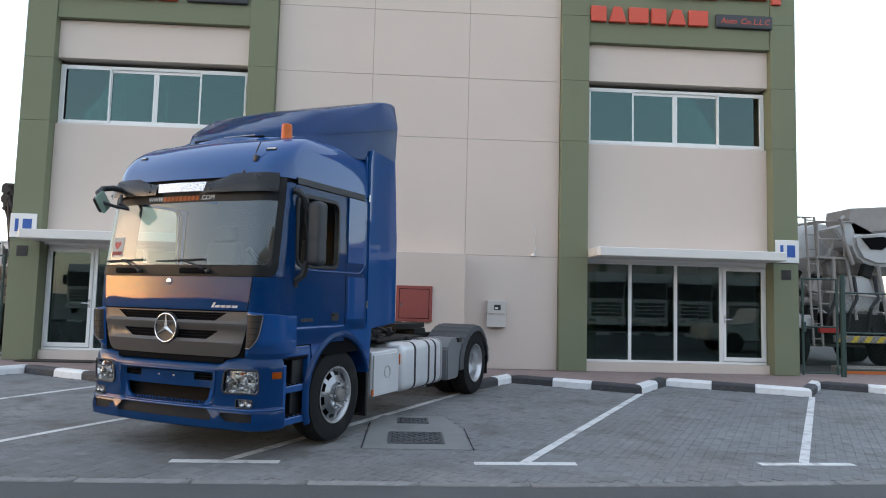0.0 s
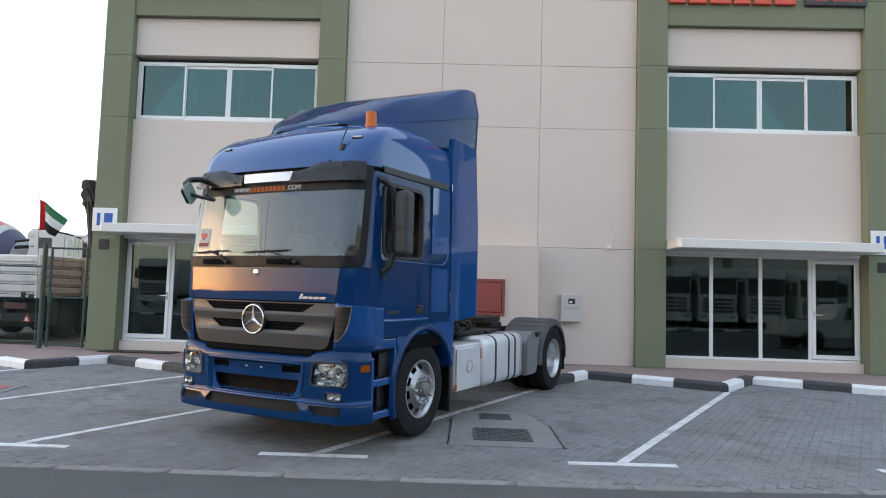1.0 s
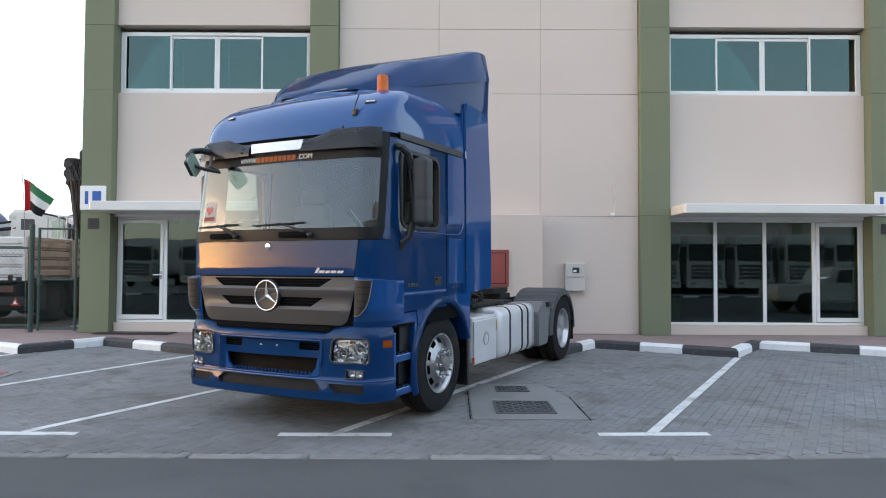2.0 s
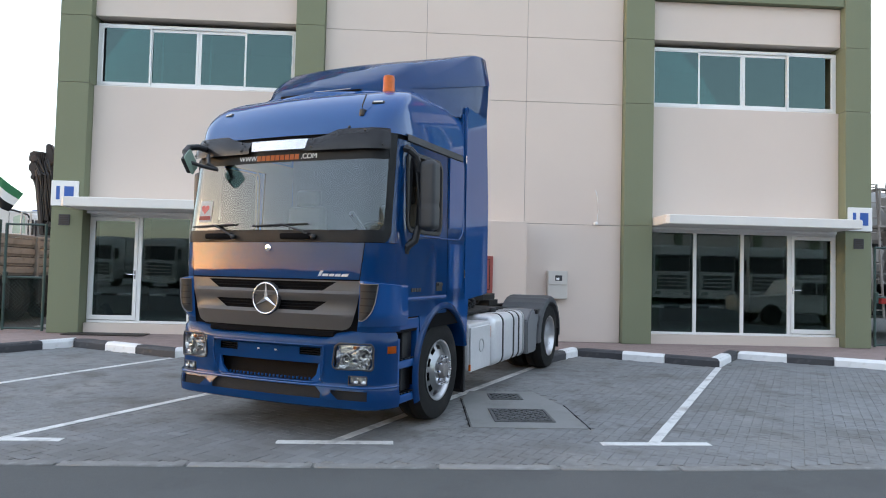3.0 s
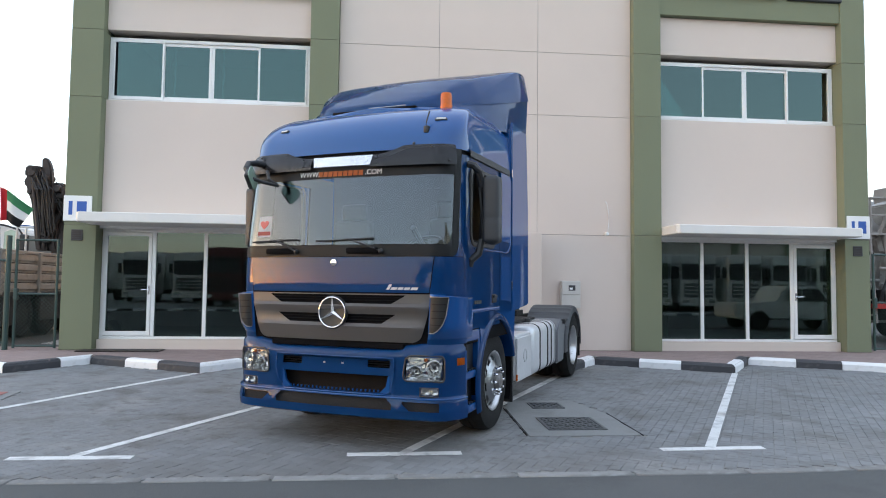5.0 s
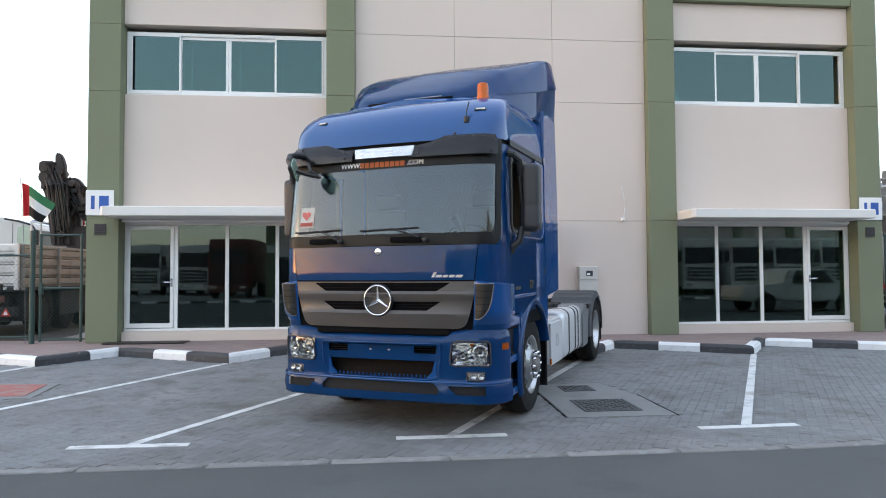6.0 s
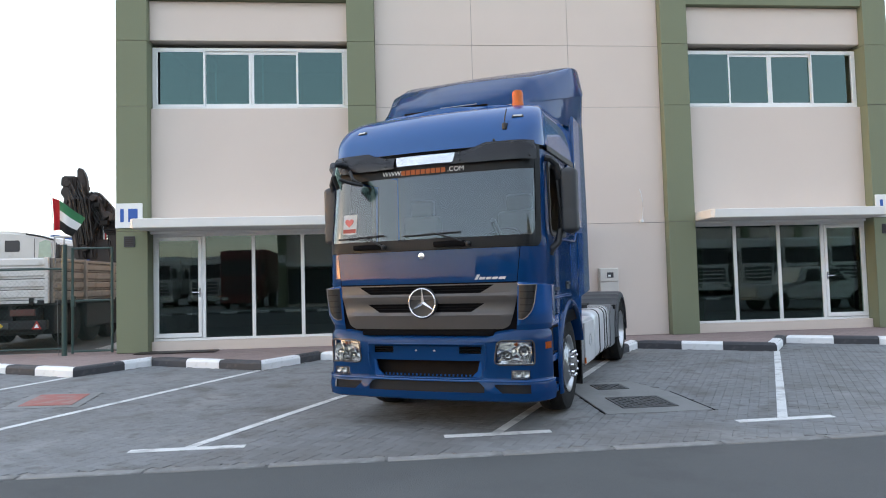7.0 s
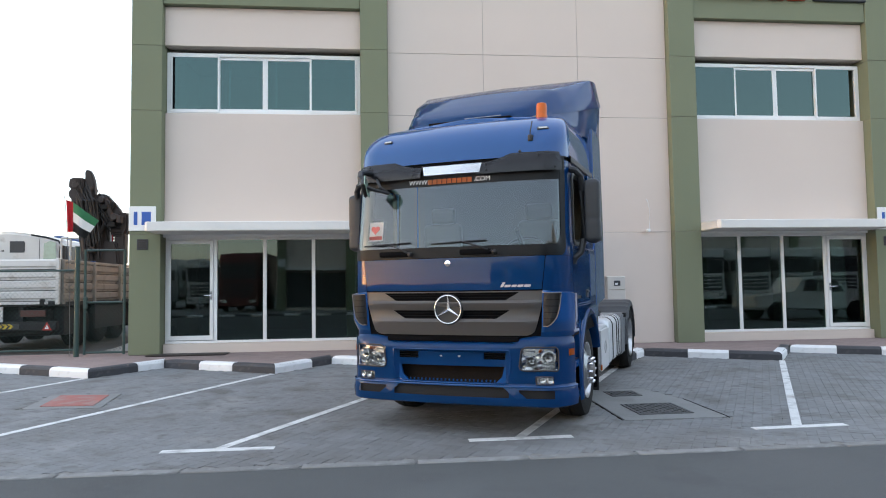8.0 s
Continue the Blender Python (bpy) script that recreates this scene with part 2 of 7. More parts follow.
M_RED = mat("red_lens", (0.45, 0.02, 0.015), 0.3, bump=0)
M_FGREEN = mat("green_flag_cloth", (0.07, 0.27, 0.13), 0.8, bump=0)
M_FBLACK = mat("black_flag_cloth", (0.02, 0.02, 0.02), 0.8, bump=0)
M_FRED = mat("red_flag_cloth", (0.5, 0.02, 0.03), 0.8, bump=0)
M_MIXDRUM = mat("cement_dusted_drum", (0.5, 0.5, 0.49), 0.7, var=0.16, scale=1.2, bump=0.1, stain=((0.32, 0.27, 0.22), 1.5, 0.5, 0.7))
M_CEMENT = mat("cement_caked_steel", (0.34, 0.31, 0.285), 0.9, var=0.25, scale=3, bump=0.4)
M_MAROON = mat("dull_maroon_paint", (0.13, 0.025, 0.022), 0.5, bump=0)
M_NAVY = mat("navy_drum_paint", (0.06, 0.065, 0.11), 0.6, var=0.12, bump=0.05)
# Base colour carries the pale green reflection in the cab's side window.
M_CABWIN = mat("cab_glass_painted_reflection", (0.25, 0.36, 0.31), 0.05, var=0.3, scale=4, bump=0.0, coat=1.0)
M_TAILRED = mat("faded_tail_lamp_plastic", (0.07, 0.016, 0.012), 0.4, var=0.2, scale=6, bump=0.02)
# Dark steel with the shade under the flatbed's deck in its colour.
M_UNDER = mat("shaded_underbody_steel", (0.012, 0.012, 0.014), 0.7, 0.1, var=0.3, scale=6, bump=0.3)
M_METER = mat("weathered_grey_plastic", (0.55, 0.515, 0.475), 0.6, var=0.1, scale=3, bump=0.05)
M_HEART = mat("faded_red_print", (0.5, 0.13, 0.11), 0.7, var=0.1, bump=0)
M_COVERRED = mat("scuffed_red_cover_paint", (0.34, 0.12, 0.1), 0.8, var=0.2, scale=4, grain=40, bump=0.3, stain=(((0.3, 0.22, 0.2), 5.0, 0.5, 0.7), ((0.18, 0.08, 0.07), 9.0, 0.56, 0.6)))
M_RADIATOR = mat("dusty_brown_radiator", (0.011, 0.0085, 0.007), 0.85, var=0.35, scale=5, grain=90, bump=0.4, spec=0.1)
M_MESH = mat("dark_grey_intake_mesh", (0.016, 0.017, 0.019), 0.7, var=0.25, scale=6, grain=160, bump=0.5, spec=0.2)
M_TARP = mat("blue_tarpaulin", (0.04, 0.1, 0.28), 0.7, bump=0.1)


# ---- mesh helpers ----
def lin(a, b, n):
    """n + 1 even steps from a to b."""
    return [a + (b - a) * i / n for i in range(n + 1)]


def box(bm, x0, x1, y0, y1, z0, z1, bev=0.0, seg=2, m=None):
    vs = [bm.verts.new(p) for p in ((x0, y0, z0), (x1, y0, z0), (x1, y1, z0), (x0, y1, z0), (x0, y0, z1), (x1, y0, z1), (x1, y1, z1), (x0, y1, z1))]
    fs = [bm.faces.new([vs[i] for i in q]) for q in ((3, 2, 1, 0), (4, 5, 6, 7), (0, 1, 5, 4), (1, 2, 6, 5), (2, 3, 7, 6), (3, 0, 4, 7))]
    if bev:
        es = list({e for f in fs for e in f.edges})
        r = bmesh.ops.bevel(bm, geom=es, offset=bev, segments=seg, affect="EDGES", profile=0.5)
        vs = list({v for f in r["faces"] for v in f.verts} | {v for v in vs if v.is_valid})
    if m is not None:
        bmesh.ops.transform(bm, matrix=m, verts=vs)
    return vs


def prism(bm, pts, axis, a0, a1):
    """Extrudes a polygon along x, y or z; its points are the two other coordinates in order."""
    def put(p, a):
        return {"x": (a, p[0], p[1]), "y": (p[0], a, p[1]), "z": (p[0], p[1], a)}[axis]
    lo = [bm.verts.new(put(p, a0)) for p in pts]
    hi = [bm.verts.new(put(p, a1)) for p in pts]
    n = len(pts)
    bm.faces.new(lo[::-1])
    bm.faces.new(hi)
    for i in range(n):
        bm.faces.new((lo[i], lo[(i + 1) % n], hi[(i + 1) % n], hi[i]))
    return lo + hi


def tube(bm, path, r, n=8):
    """A round bar along a path of points."""
    path = [Vector(p) for p in path]
    rings = []
    for i, p in enumerate(path):
        d = (path[min(i + 1, len(path) - 1)] - path[max(i - 1, 0)]).normalized()
        q = d.to_track_quat("Z", "Y")
        rings.append([bm.verts.new(p + q @ Vector((r * math.cos(2 * math.pi * k / n), r * math.sin(2 * math.pi * k / n), 0))) for k in range(n)])
    for a, b in zip(rings, rings[1:]):
        for k in range(n):
            bm.faces.new((a[k], a[(k + 1) % n], b[(k + 1) % n], b[k]))
    bm.faces.new(rings[0][::-1])
    bm.faces.new(rings[-1])


def revolve(bm, prof, n=32, m=None, closed=False, caps=True):
    """Turns a profile of (radius, height) about x."""
    rings = [[bm.verts.new((h, r * math.cos(2 * math.pi * k / n), r * math.sin(2 * math.pi * k / n))) for k in range(n)] for r, h in prof]
    pairs = list(zip(rings, rings[1:])) + ([(rings[-1], rings[0])] if closed else [])
    for a, b in pairs:
        for k in range(n):
            bm.faces.new((a[k], a[(k + 1) % n], b[(k + 1) % n], b[k]))
    if caps and not closed:
        for ring in (rings[0], rings[-1]):
            bm.faces.new(ring)
    vs = [v for ring in rings for v in ring]
    if m is not None:
        bmesh.ops.transform(bm, matrix=m, verts=vs)
    return vs


def grid(bm, rows, skip=()):
    """Quads between rows of points; skip holds (row, column) cells left open."""
    vs = [[bm.verts.new(p) for p in r] for r in rows]
    for i in range(len(vs) - 1):
        for j in range(len(vs[i]) - 1):
            if (i, j) not in skip:
                bm.faces.new((vs[i][j], vs[i][j + 1], vs[i + 1][j + 1], vs[i + 1][j]))
    return vs


def finish(bm, mesh_name, material, smooth=40):
    bmesh.ops.recalc_face_normals(bm, faces=bm.faces)
    me = bpy.data.meshes.new(mesh_name)
    bm.to_mesh(me)
    bm.free()
    me.materials.append(material)
    if smooth:
        me.shade_smooth()
        me.set_sharp_from_angle(angle=radians(smooth))
    return me


def part(name, bm, material, parent, label="", smooth=25):
    ob = new(name, finish(bm, name, material, smooth))
    ob.parent = parent
    return tagged(ob, label)


def thing(name, label, category, m=None, group="", kind=""):
    ob = tagged(new(name), label, category, group, kind)
    if m is not None:
        ob.matrix_basis = m
    return ob


def solid(name, bm, material, label="", category="", group="", kind="", smooth=25):
    return tagged(new(name, finish(bm, name, material, smooth)), label, category, group, kind)


def slab(name, material, parent, x0, x1, y0, y1, z0, z1, bev=0.0, label=""):
    bm = bmesh.new()
    box(bm, x0, x1, y0, y1, z0, z1, bev)
    return part(name, bm, material, parent, label, 0)


def lettering(name, text, size, material, parent, m, shear=0.0):
    cu = bpy.data.curves.new(name, "FONT")
    cu.body, cu.size, cu.extrude, cu.align_x, cu.align_y = text, size, 0.0015, "CENTER", "CENTER"
    cu.shear = shear
    tmp = bpy.data.objects.new(name, cu)
    scene.collection.objects.link(tmp)
    me = bpy.data.meshes.new_from_object(tmp)
    bpy.data.objects.remove(tmp)
    me.materials.clear()
    me.materials.append(material)
    ob = new(name, me)
    ob.parent = parent
    ob.matrix_basis = m
    return ob


def rise(y):
    """Height of the parking ground, which climbs a little towards the building."""
    return 0.018 * max(0.0, y - 6.8)


# ---- ground ----
bm = bmesh.new()
grid(bm, [[(x, y, z) for x in (-3000, -60, -20, 0, 20, 60, 3000)] for y, z in ((-3000, -0.06), (-60, -0.06), (-14.5, -0.06), (6.0, -0.06), (6.8, -0.05), (12.6, 0.02), (13.6, 0.2), (14.6, 0.24), (60, 0.24), (3000, 0.24))])
solid("ground", bm, M_GROUND, "bare sandy ground reaching far beyond the yard", "ground", kind="structure")
def edge_y(x):
    """Middle of the edging stones, which bend away from the road towards +x."""
    return float(np.interp(x, (-40, -10, -4.4, -1.4, 1.6, 3.0, 4.65, 7.7, 14, 40), (6.2, 6.13, 6.09, 6.09, 6.1, 6.18, 6.31, 6.55, 7.0, 7.3)))


EDGE_XS = [-80, -40] + list(range(-14, 15)) + [40, 80]
bm = bmesh.new()
grid(bm, [[(x, y, z) for x in EDGE_XS] for y, z in ((-8.0, -0.01), (-6, 0.0), (0, 0.02), (5.0, 0.0))] + [[(x, edge_y(x), -0.008) for x in EDGE_XS]])
solid("road", bm, M_ASPHALT, "dark grey asphalt road with faint worn patches", "road", kind="structure")
bm = bmesh.new()
grid(bm, [[(x, y, rise(y) - 0.008) for x, y in ((x, edge_y(x) - 0.03 if k == 0 else (7.4, 13.5)[k - 1]) for x in EDGE_XS)] for k in range(3)])
parking = solid("parking", bm, M_SAND, "grey interlocking concrete paver parking area", "pavement", kind="structure")

# concrete edging between road and pavers
edging = thing("edging", "flush pale concrete edging stones along the road", "kerb", kind="structure")
bm = bmesh.new()
box(bm, -0.49, 0.49, -0.06, 0.06, -0.1, 0.0, 0.008, 1)
edge_mesh = finish(bm, "edging_stone", M_EDGE)
for k in range(-14, 15):
    st = new("edging_stone", edge_mesh)
    st.parent = edging
    st.matrix_basis = pose(k * 1.0, edge_y(k), 0.003, 0, 0, math.degrees(math.atan(edge_y(k + 0.5) - edge_y(k - 0.5))))

# saw-toothed kerb
TIPS = [(-10.66, 1), (-7.61, 0), (-4.56, 1), (-1.5, 0), (1.55, 0), (4.6, 1), (7.74, 0), (10.8, 1)]
TIP_Y, VAL_Y, VAL_DX = 11.92, 13.06, 0.88


def kerb_block(material, a, b, h0, h1, m0=0.0, m1=0.0):
    """One kerb stone from a to b, with a sloped, rounded front; m0 and m1 mitre its ends."""
    d = (Vector(b) - Vector(a))
    ln = d.length
    bm = bmesh.new()
    prism(bm, [(0.0, -0.2), (0.0, 0.10), (0.03, 0.135), (0.06, 0.145), (0.17, 0.145), (0.17, -0.2)], "x", 0.004, ln - 0.004)
    for v in bm.verts:
        v.co.x += (m0 if v.co.x < ln / 2 else m1) * v.co.y / 0.17
    ang = math.degrees(math.atan2(d.y, d.x))
    ob = new("kerb_stone", finish(bm, "kerb_stone", material, 30))
    ob.matrix_basis = pose(a[0], a[1], h0, 0, -math.degrees(math.atan2(h1 - h0, ln)), ang)
    return ob


kerb = thing("kerb", "saw-toothed kerb painted in black and white blocks", "kerb", kind="structure")
outline = []
for (tx, par), nxt in zip(TIPS, TIPS[1:]):
    tip, val, nt = (tx, TIP_Y), (tx + VAL_DX, VAL_Y), (nxt[0], TIP_Y)
    outline += [tip, val]
    col = par
    for a, b, cuts, mi in ((tip, val, (0, 0.64, 1), 0.14), (val, nt, (0, 0.33, 0.63, 1), -0.14)):
        for c0, c1 in zip(cuts, cuts[1:]):
            p = Vector(a).lerp(Vector(b), c0)
            q = Vector(a).lerp(Vector(b), c1)
            kerb_block(M_KW if col else M_KB, p, q, rise(p.y), rise(q.y), abs(mi) if c0 == 0 else 0.0, mi if c1 == 1 else 0.0).parent = kerb
            col = 1 - col

# footway
bm = bmesh.new()
pts = [(-40, 12.3)] + [(x + 0.05, y + 0.1) for x, y in outline] + [(40, 12.3)]
lo = [bm.verts.new((x, y, rise(y) + 0.132)) for x, y in pts]
hi = [bm.verts.new((x, 14.6, 0.272)) for x, y in pts]
for i in range(len(pts) - 1):
    bm.faces.new((lo[i], lo[i + 1], hi[i + 1], hi[i]))
footway = solid("footway", bm, M_SAND, "reddish-brown paved footway in front of the building", "pavement", kind="structure", smooth=0)

# yards beside the building
bm = bmesh.new()
for xa, xb in ((-120, -7.78), (8.96, 120)):
    grid(bm, [[(x, y, 0.262) for x in lin(xa, xb, 6)] for y in (14.62, 20, 45, 90)])
solid("yard", bm, M_YARD, "dark trodden yard surface behind the fences", "ground", kind="structure")

# ---- building ----
Y_PIER, Y_INF, Y_WIN, Y_MID = 13.95, 14.17, 14.28, 14.12
BANDS = (0.27, 2.65, 5.145, 6.475, 7.92, 9.05)
PIERS = ((-7.68, -7.085), (-3.12, -2.555), (3.555, 4.145), (8.185, 8.737))


def pier(x0, x1):
    p = thing("wall_pier", "olive-green rendered pier with fine horizontal joints", "pier", kind="structure")
    slab("core", M_JOINT, p, x0 + 0.012, x1 - 0.012, Y_PIER + 0.012, 14.7, 0.2, 9.04)
    for z0, z1 in zip(BANDS, BANDS[1:]):
        slab("panel", M_GREEN, p, x0, x1, Y_PIER, 14.69, z0 + 0.0035, z1 - 0.0035, 0.006)


for x0, x1 in PIERS:
    pier(x0, x1)

# middle wall, panelled by joints
mid = thing("wall_middle", "beige rendered middle wall divided by thin joints", "wall", kind="structure")
slab("core", M_JOINT, mid, -2.55, 3.55, Y_MID + 0.012, 14.6, 0.2, 9.04)
XS = (-2.55, -0.513, 1.555, 3.55)
for x0, x1 in zip(XS, XS[1:]):
    for z0, z1 in zip(BANDS, BANDS[1:]):
        slab("panel", M_BEIGE, mid, x0 + 0.0035, x1 - 0.0035, Y_MID, 14.55, z0 + 0.0035, z1 - 0.0035, 0.005)
# low projecting service box of the building
svc = thing("wall_service", "beige rendered low projection against the middle wall", "wall", kind="structure")
slab("body", M_BEIGE, svc, -2.2, 1.53, 13.6, Y_MID - 0.003, 0.2, 2.64, 0.01)
hose = thing("hose_cabinet", "faded red metal fire hose cabinet set in the wall", "cabinet")
slab("body", M_REDPAINT, hose, 0.14, 0.87, 13.56, 13.596, 1.23, 1.95, 0.006)
slab("seam", M_GAP, hose, 0.2, 0.81, 13.5565, 13.5595, 1.29, 1.89)
slab("door", M_REDPAINT, hose, 0.212, 0.798, 13.549, 13.556, 1.302, 1.878, 0.003)
slab("latch", M_CHROME, hose, 0.225, 0.25, 13.538, 13.5488, 1.54, 1.6, 0.003)


def infill(xa, xb):
    """Walls, window and shop front between two piers."""
    w = thing("wall_infill", "beige rendered wall between green piers", "wall", kind="structure")
    slab("panel", M_BEIGE, w, xa, xb, Y_INF, 14.5, 2.72, 5.152, 0.004)
    slab("panel", M_BEIGE, w, xa, xb, Y_INF - 0.06, 14.5, 6.535, 7.345, 0.004)
    lin = thing("wall_lintel", "olive-green rendered lintel band above the window", "wall", kind="structure")
    slab("panel", M_GREEN, lin, xa, xb, Y_PIER + 0.03, 14.5, 7.355, 9.04, 0.006)


def window(xa, xb, gap):
    win = thing("window_1", "white aluminium window strip with four teal panes", "window", kind="structure")
    z0, z1 = 5.156, 6.435
    bm = bmesh.new()
    for a, b, c, d in ((xa, xb, z0, z0 + 0.07), (xa, xb, z1 - 0.07, z1), (xa, xa + 0.07, z0 + 0.07, z1 - 0.07), (xb - 0.07, xb, z0 + 0.07, z1 - 0.07)):
        box(bm, a, b, Y_WIN - 0.03, Y_WIN + 0.07, c, d, 0.006, 1)
    part("window_frame", bm, M_WHITE, win)
    w = (xb - xa - 0.14) / 4
    for k in range(4):
        x0 = xa + 0.07 + k * w
        outer = k in (0, 3)
        dy = -0.022 if outer else 0.022
        # meeting stiles are broad; the end sashes stand slightly open
        la, lb = (0.055 if k == 2 else 0.04), (0.055 if k == 1 else 0.04)
        zb, zt = (z0 + 0.03, z1 - 0.03) if outer else (z0 + 0.05, z1 - 0.07)
        xs0, xs1 = x0 - (0.03 if outer and k else 0.0), x0 + w + (0.03 if k == 0 else 0.0)
        bm = bmesh.new()
        for a, b, c, d in ((xs0, xs1, zb, zb + 0.07), (xs0, xs1, zt - 0.06, zt), (xs0, xs0 + la, zb + 0.07, zt - 0.06), (xs1 - lb, xs1, zb + 0.07, zt - 0.06)):
            box(bm, a + 0.002, b - 0.002, Y_WIN - 0.02 + dy, Y_WIN + 0.015 + dy, c, d, 0.004, 1)
        sash = part("sash", bm, M_WHITE, win)
        open0 = 0.05 if k == 0 and xa < 0 else 0.0
        open1 = gap if k == 3 else 0.0
        bm = bmesh.new()
        box(bm, xs0 + la - 0.004 + open0, xs1 - lb + 0.004 - open1, Y_WIN - 0.006 + dy, Y_WIN + 0.002 + dy, zb + 0.066, zt - 0.056)
        part("pane", bm, M_WINGLASS, sash).visible_shadow = False
        # Black strip standing in for the dark room behind the open gap.
        for a, b in ((xs0 + la, xs0 + la + open0), (xs1 - lb - open1, xs1 - lb)):
            if 0.06 > b - a > 0.01:
                slab("gap_shade_strip", M_GAP, sash, a, b, Y_WIN + 0.004 + dy, Y_WIN + 0.012 + dy, zb + 0.072, zt - 0.062)
        if not outer and xa < 0:
            slab("inner_stile", M_WHITE, sash, xs0 + 0.2, xs0 + 0.235, Y_WIN + 0.05 + dy, Y_WIN + 0.06 + dy, zb + 0.072, zt - 0.062)


def shop_front(xa, xb, door_first):
    sf = thing("door_1", "white aluminium shop front with glazed entrance door, closed", "door", kind="structure")
    z0, z1 = 0.46, 2.62
    slab("window_sill", M_BEIGE, sf, xa, xb, Y_INF - 0.04, 14.5, 0.2, z0 - 0.002, 0.006)
    slab("head", M_WHITE, sf, xa, xb, Y_WIN - 0.03, Y_WIN + 0.1, z1 - 0.07, 2.718, 0.004)
    w = (xb - xa) / 4
    for k in range(5):
        x = xa + k * w
        x0, x1 = max(xa, x - 0.035), min(xb, x + 0.035)
        slab("mullion", M_WHITE, sf, x0, x1, Y_WIN - 0.03, Y_WIN + 0.08, z0 + 0.05, z1 - 0.072, 0.005)
    slab("base_rail", M_WHITE, sf, xa, xb, Y_WIN - 0.035, Y_WIN + 0.08, z0, z0 + 0.048, 0.005)
    dk = 0 if door_first else 3
    for k in range(4):
        x0, x1 = xa + k * w + 0.036, xa + (k + 1) * w - 0.036
        if k == dk:
            bm = bmesh.new()
            for a, b, c, d in ((x0, x1, z0 + 0.06, z0 + 0.15), (x0, x1, z1 - 0.15, z1 - 0.075), (x0, x0 + 0.075, z0 + 0.15, z1 - 0.15), (x1 - 0.075, x1, z0 + 0.15, z1 - 0.15)):
                box(bm, a + 0.003, b - 0.003, Y_WIN - 0.045, Y_WIN + 0.01, c, d, 0.006, 1)
            leaf = part("door_leaf", bm, M_WHITE, sf)
            bm = bmesh.new()
            box(bm, x0 + 0.07, x1 - 0.07, Y_WIN - 0.02, Y_WIN - 0.012, z0 + 0.145, z1 - 0.145)
            part("pane", bm, M_DOORGLASS, leaf).visible_shadow = False
            hx, s = (x1 - 0.04, -1) if door_first else (x0 + 0.04, 1)
            bm = bmesh.new()
            tube(bm, [(hx, Y_WIN - 0.04, 1.42), (hx, Y_WIN - 0.09, 1.42), (hx + s * 0.02, Y_WIN - 0.1, 1.42), (hx + s * 0.13, Y_WIN - 0.1, 1.425)], 0.011)
            box(bm, hx - 0.018, hx + 0.018, Y_WIN - 0.056, Y_WIN - 0.044, 1.33, 1.5, 0.004, 1)
            part("door_handle", bm, M_CHROME, leaf, "chrome lever handle")
        else:
            bm = bmesh.new()
            box(bm, x0, x1, Y_WIN - 0.004, Y_WIN + 0.004, z0 + 0.045, z1 - 0.07)
            part("pane", bm, M_DOORGLASS, sf).visible_shadow = False


def canopy(x0, x1):
    c = thing("canopy", "off-white thin concrete canopy above the shop front", "canopy", kind="structure")
    bm = bmesh.new()
    front = [(x0, 13.3), (x0 + 0.06, 13.24), (x1 - 0.06, 13.24), (x1, 13.3)]
    back = [(x1, 14.16), (x0, 14.16)] if x1 > 0 else [(x1, 14.16), (-7.08, 14.16), (-7.08, Y_PIER - 0.004), (x0, Y_PIER - 0.004)]
    prism(bm, front + back, "z", 2.655, 2.835)
    bmesh.ops.bevel(bm, geom=[e for e in bm.edges if abs(e.verts[0].co.z - e.verts[1].co.z) < 1e-4], offset=0.012, segments=1, affect="EDGES")
    part("slab", bm, M_CANOPY, c, smooth=30)
    slab("fillet", M_WHITE, c, max(x0, -7.08), min(x1, 8.18), 14.09, 14.16, 2.60, 2.652, 0.004)


for xa, xb in ((-3.45, -3.135), (4.16, 4.46)):
    col_ = thing("wall_column", "olive-green painted column just inside the shop front", "column", kind="structure")
    slab("shaft", M_GREEN, col_, xa, xb, Y_WIN + 0.09, 14.6, 0.45, 3.08, 0.004)
infill(-7.08, -3.125)
infill(4.15, 8.18)
window(-7.075, -3.13, 0.0)
window(4.155, 8.175, 0.13)
shop_front(-7.075, -3.13, True)
shop_front(4.155, 8.175, False)
canopy(-7.18, -3.15)
canopy(4.16, 8.1)

# rooms behind the glass and the rest of the shell
sh = thing("wall_shell", "plain beige side and rear walls of the building", "wall", kind="structure")
for a, b, c, d, e, f in ((-7.67, -7.55, 14.702, 26, 0.2, 9.04), (8.6, 8.73, 14.702, 26, 0.2, 9.04), (-7.54, 8.59, 25.8, 26, 0.2, 9.04), (-2.9, -2.7, 14.61, 25.7, 0.2, 8.78), (3.75, 3.95, 14.61, 25.7, 0.2, 8.78)):
    slab("wall", M_BEIGE, sh, a, b, c, d, e, f)
for nm, z0, z1 in (("floor", 0.2, 0.44), ("ceiling", 3.1, 3.4), ("ceiling_upper", 7.3, 7.5), ("roof", 8.8, 8.95)):
    bm = bmesh.new()
    box(bm, -7.54, 8.59, 14.52, 25.7, z0, z1)
    solid(nm, bm, M_ROOM, "dull grey room slab inside the building", "slab", kind="structure")
for x0, x1 in ((-7.5, -2.95), (4.0, 8.58)):
    for z0, z1 in ((0.46, 3.08), (3.42, 7.28)):
        bm = bmesh.new()
        box(bm, x0, x1, 18.6, 18.7, z0, z1)
        solid("wall_inner", bm, M_ROOM, "plain plaster partition inside the room", "wall", kind="structure")

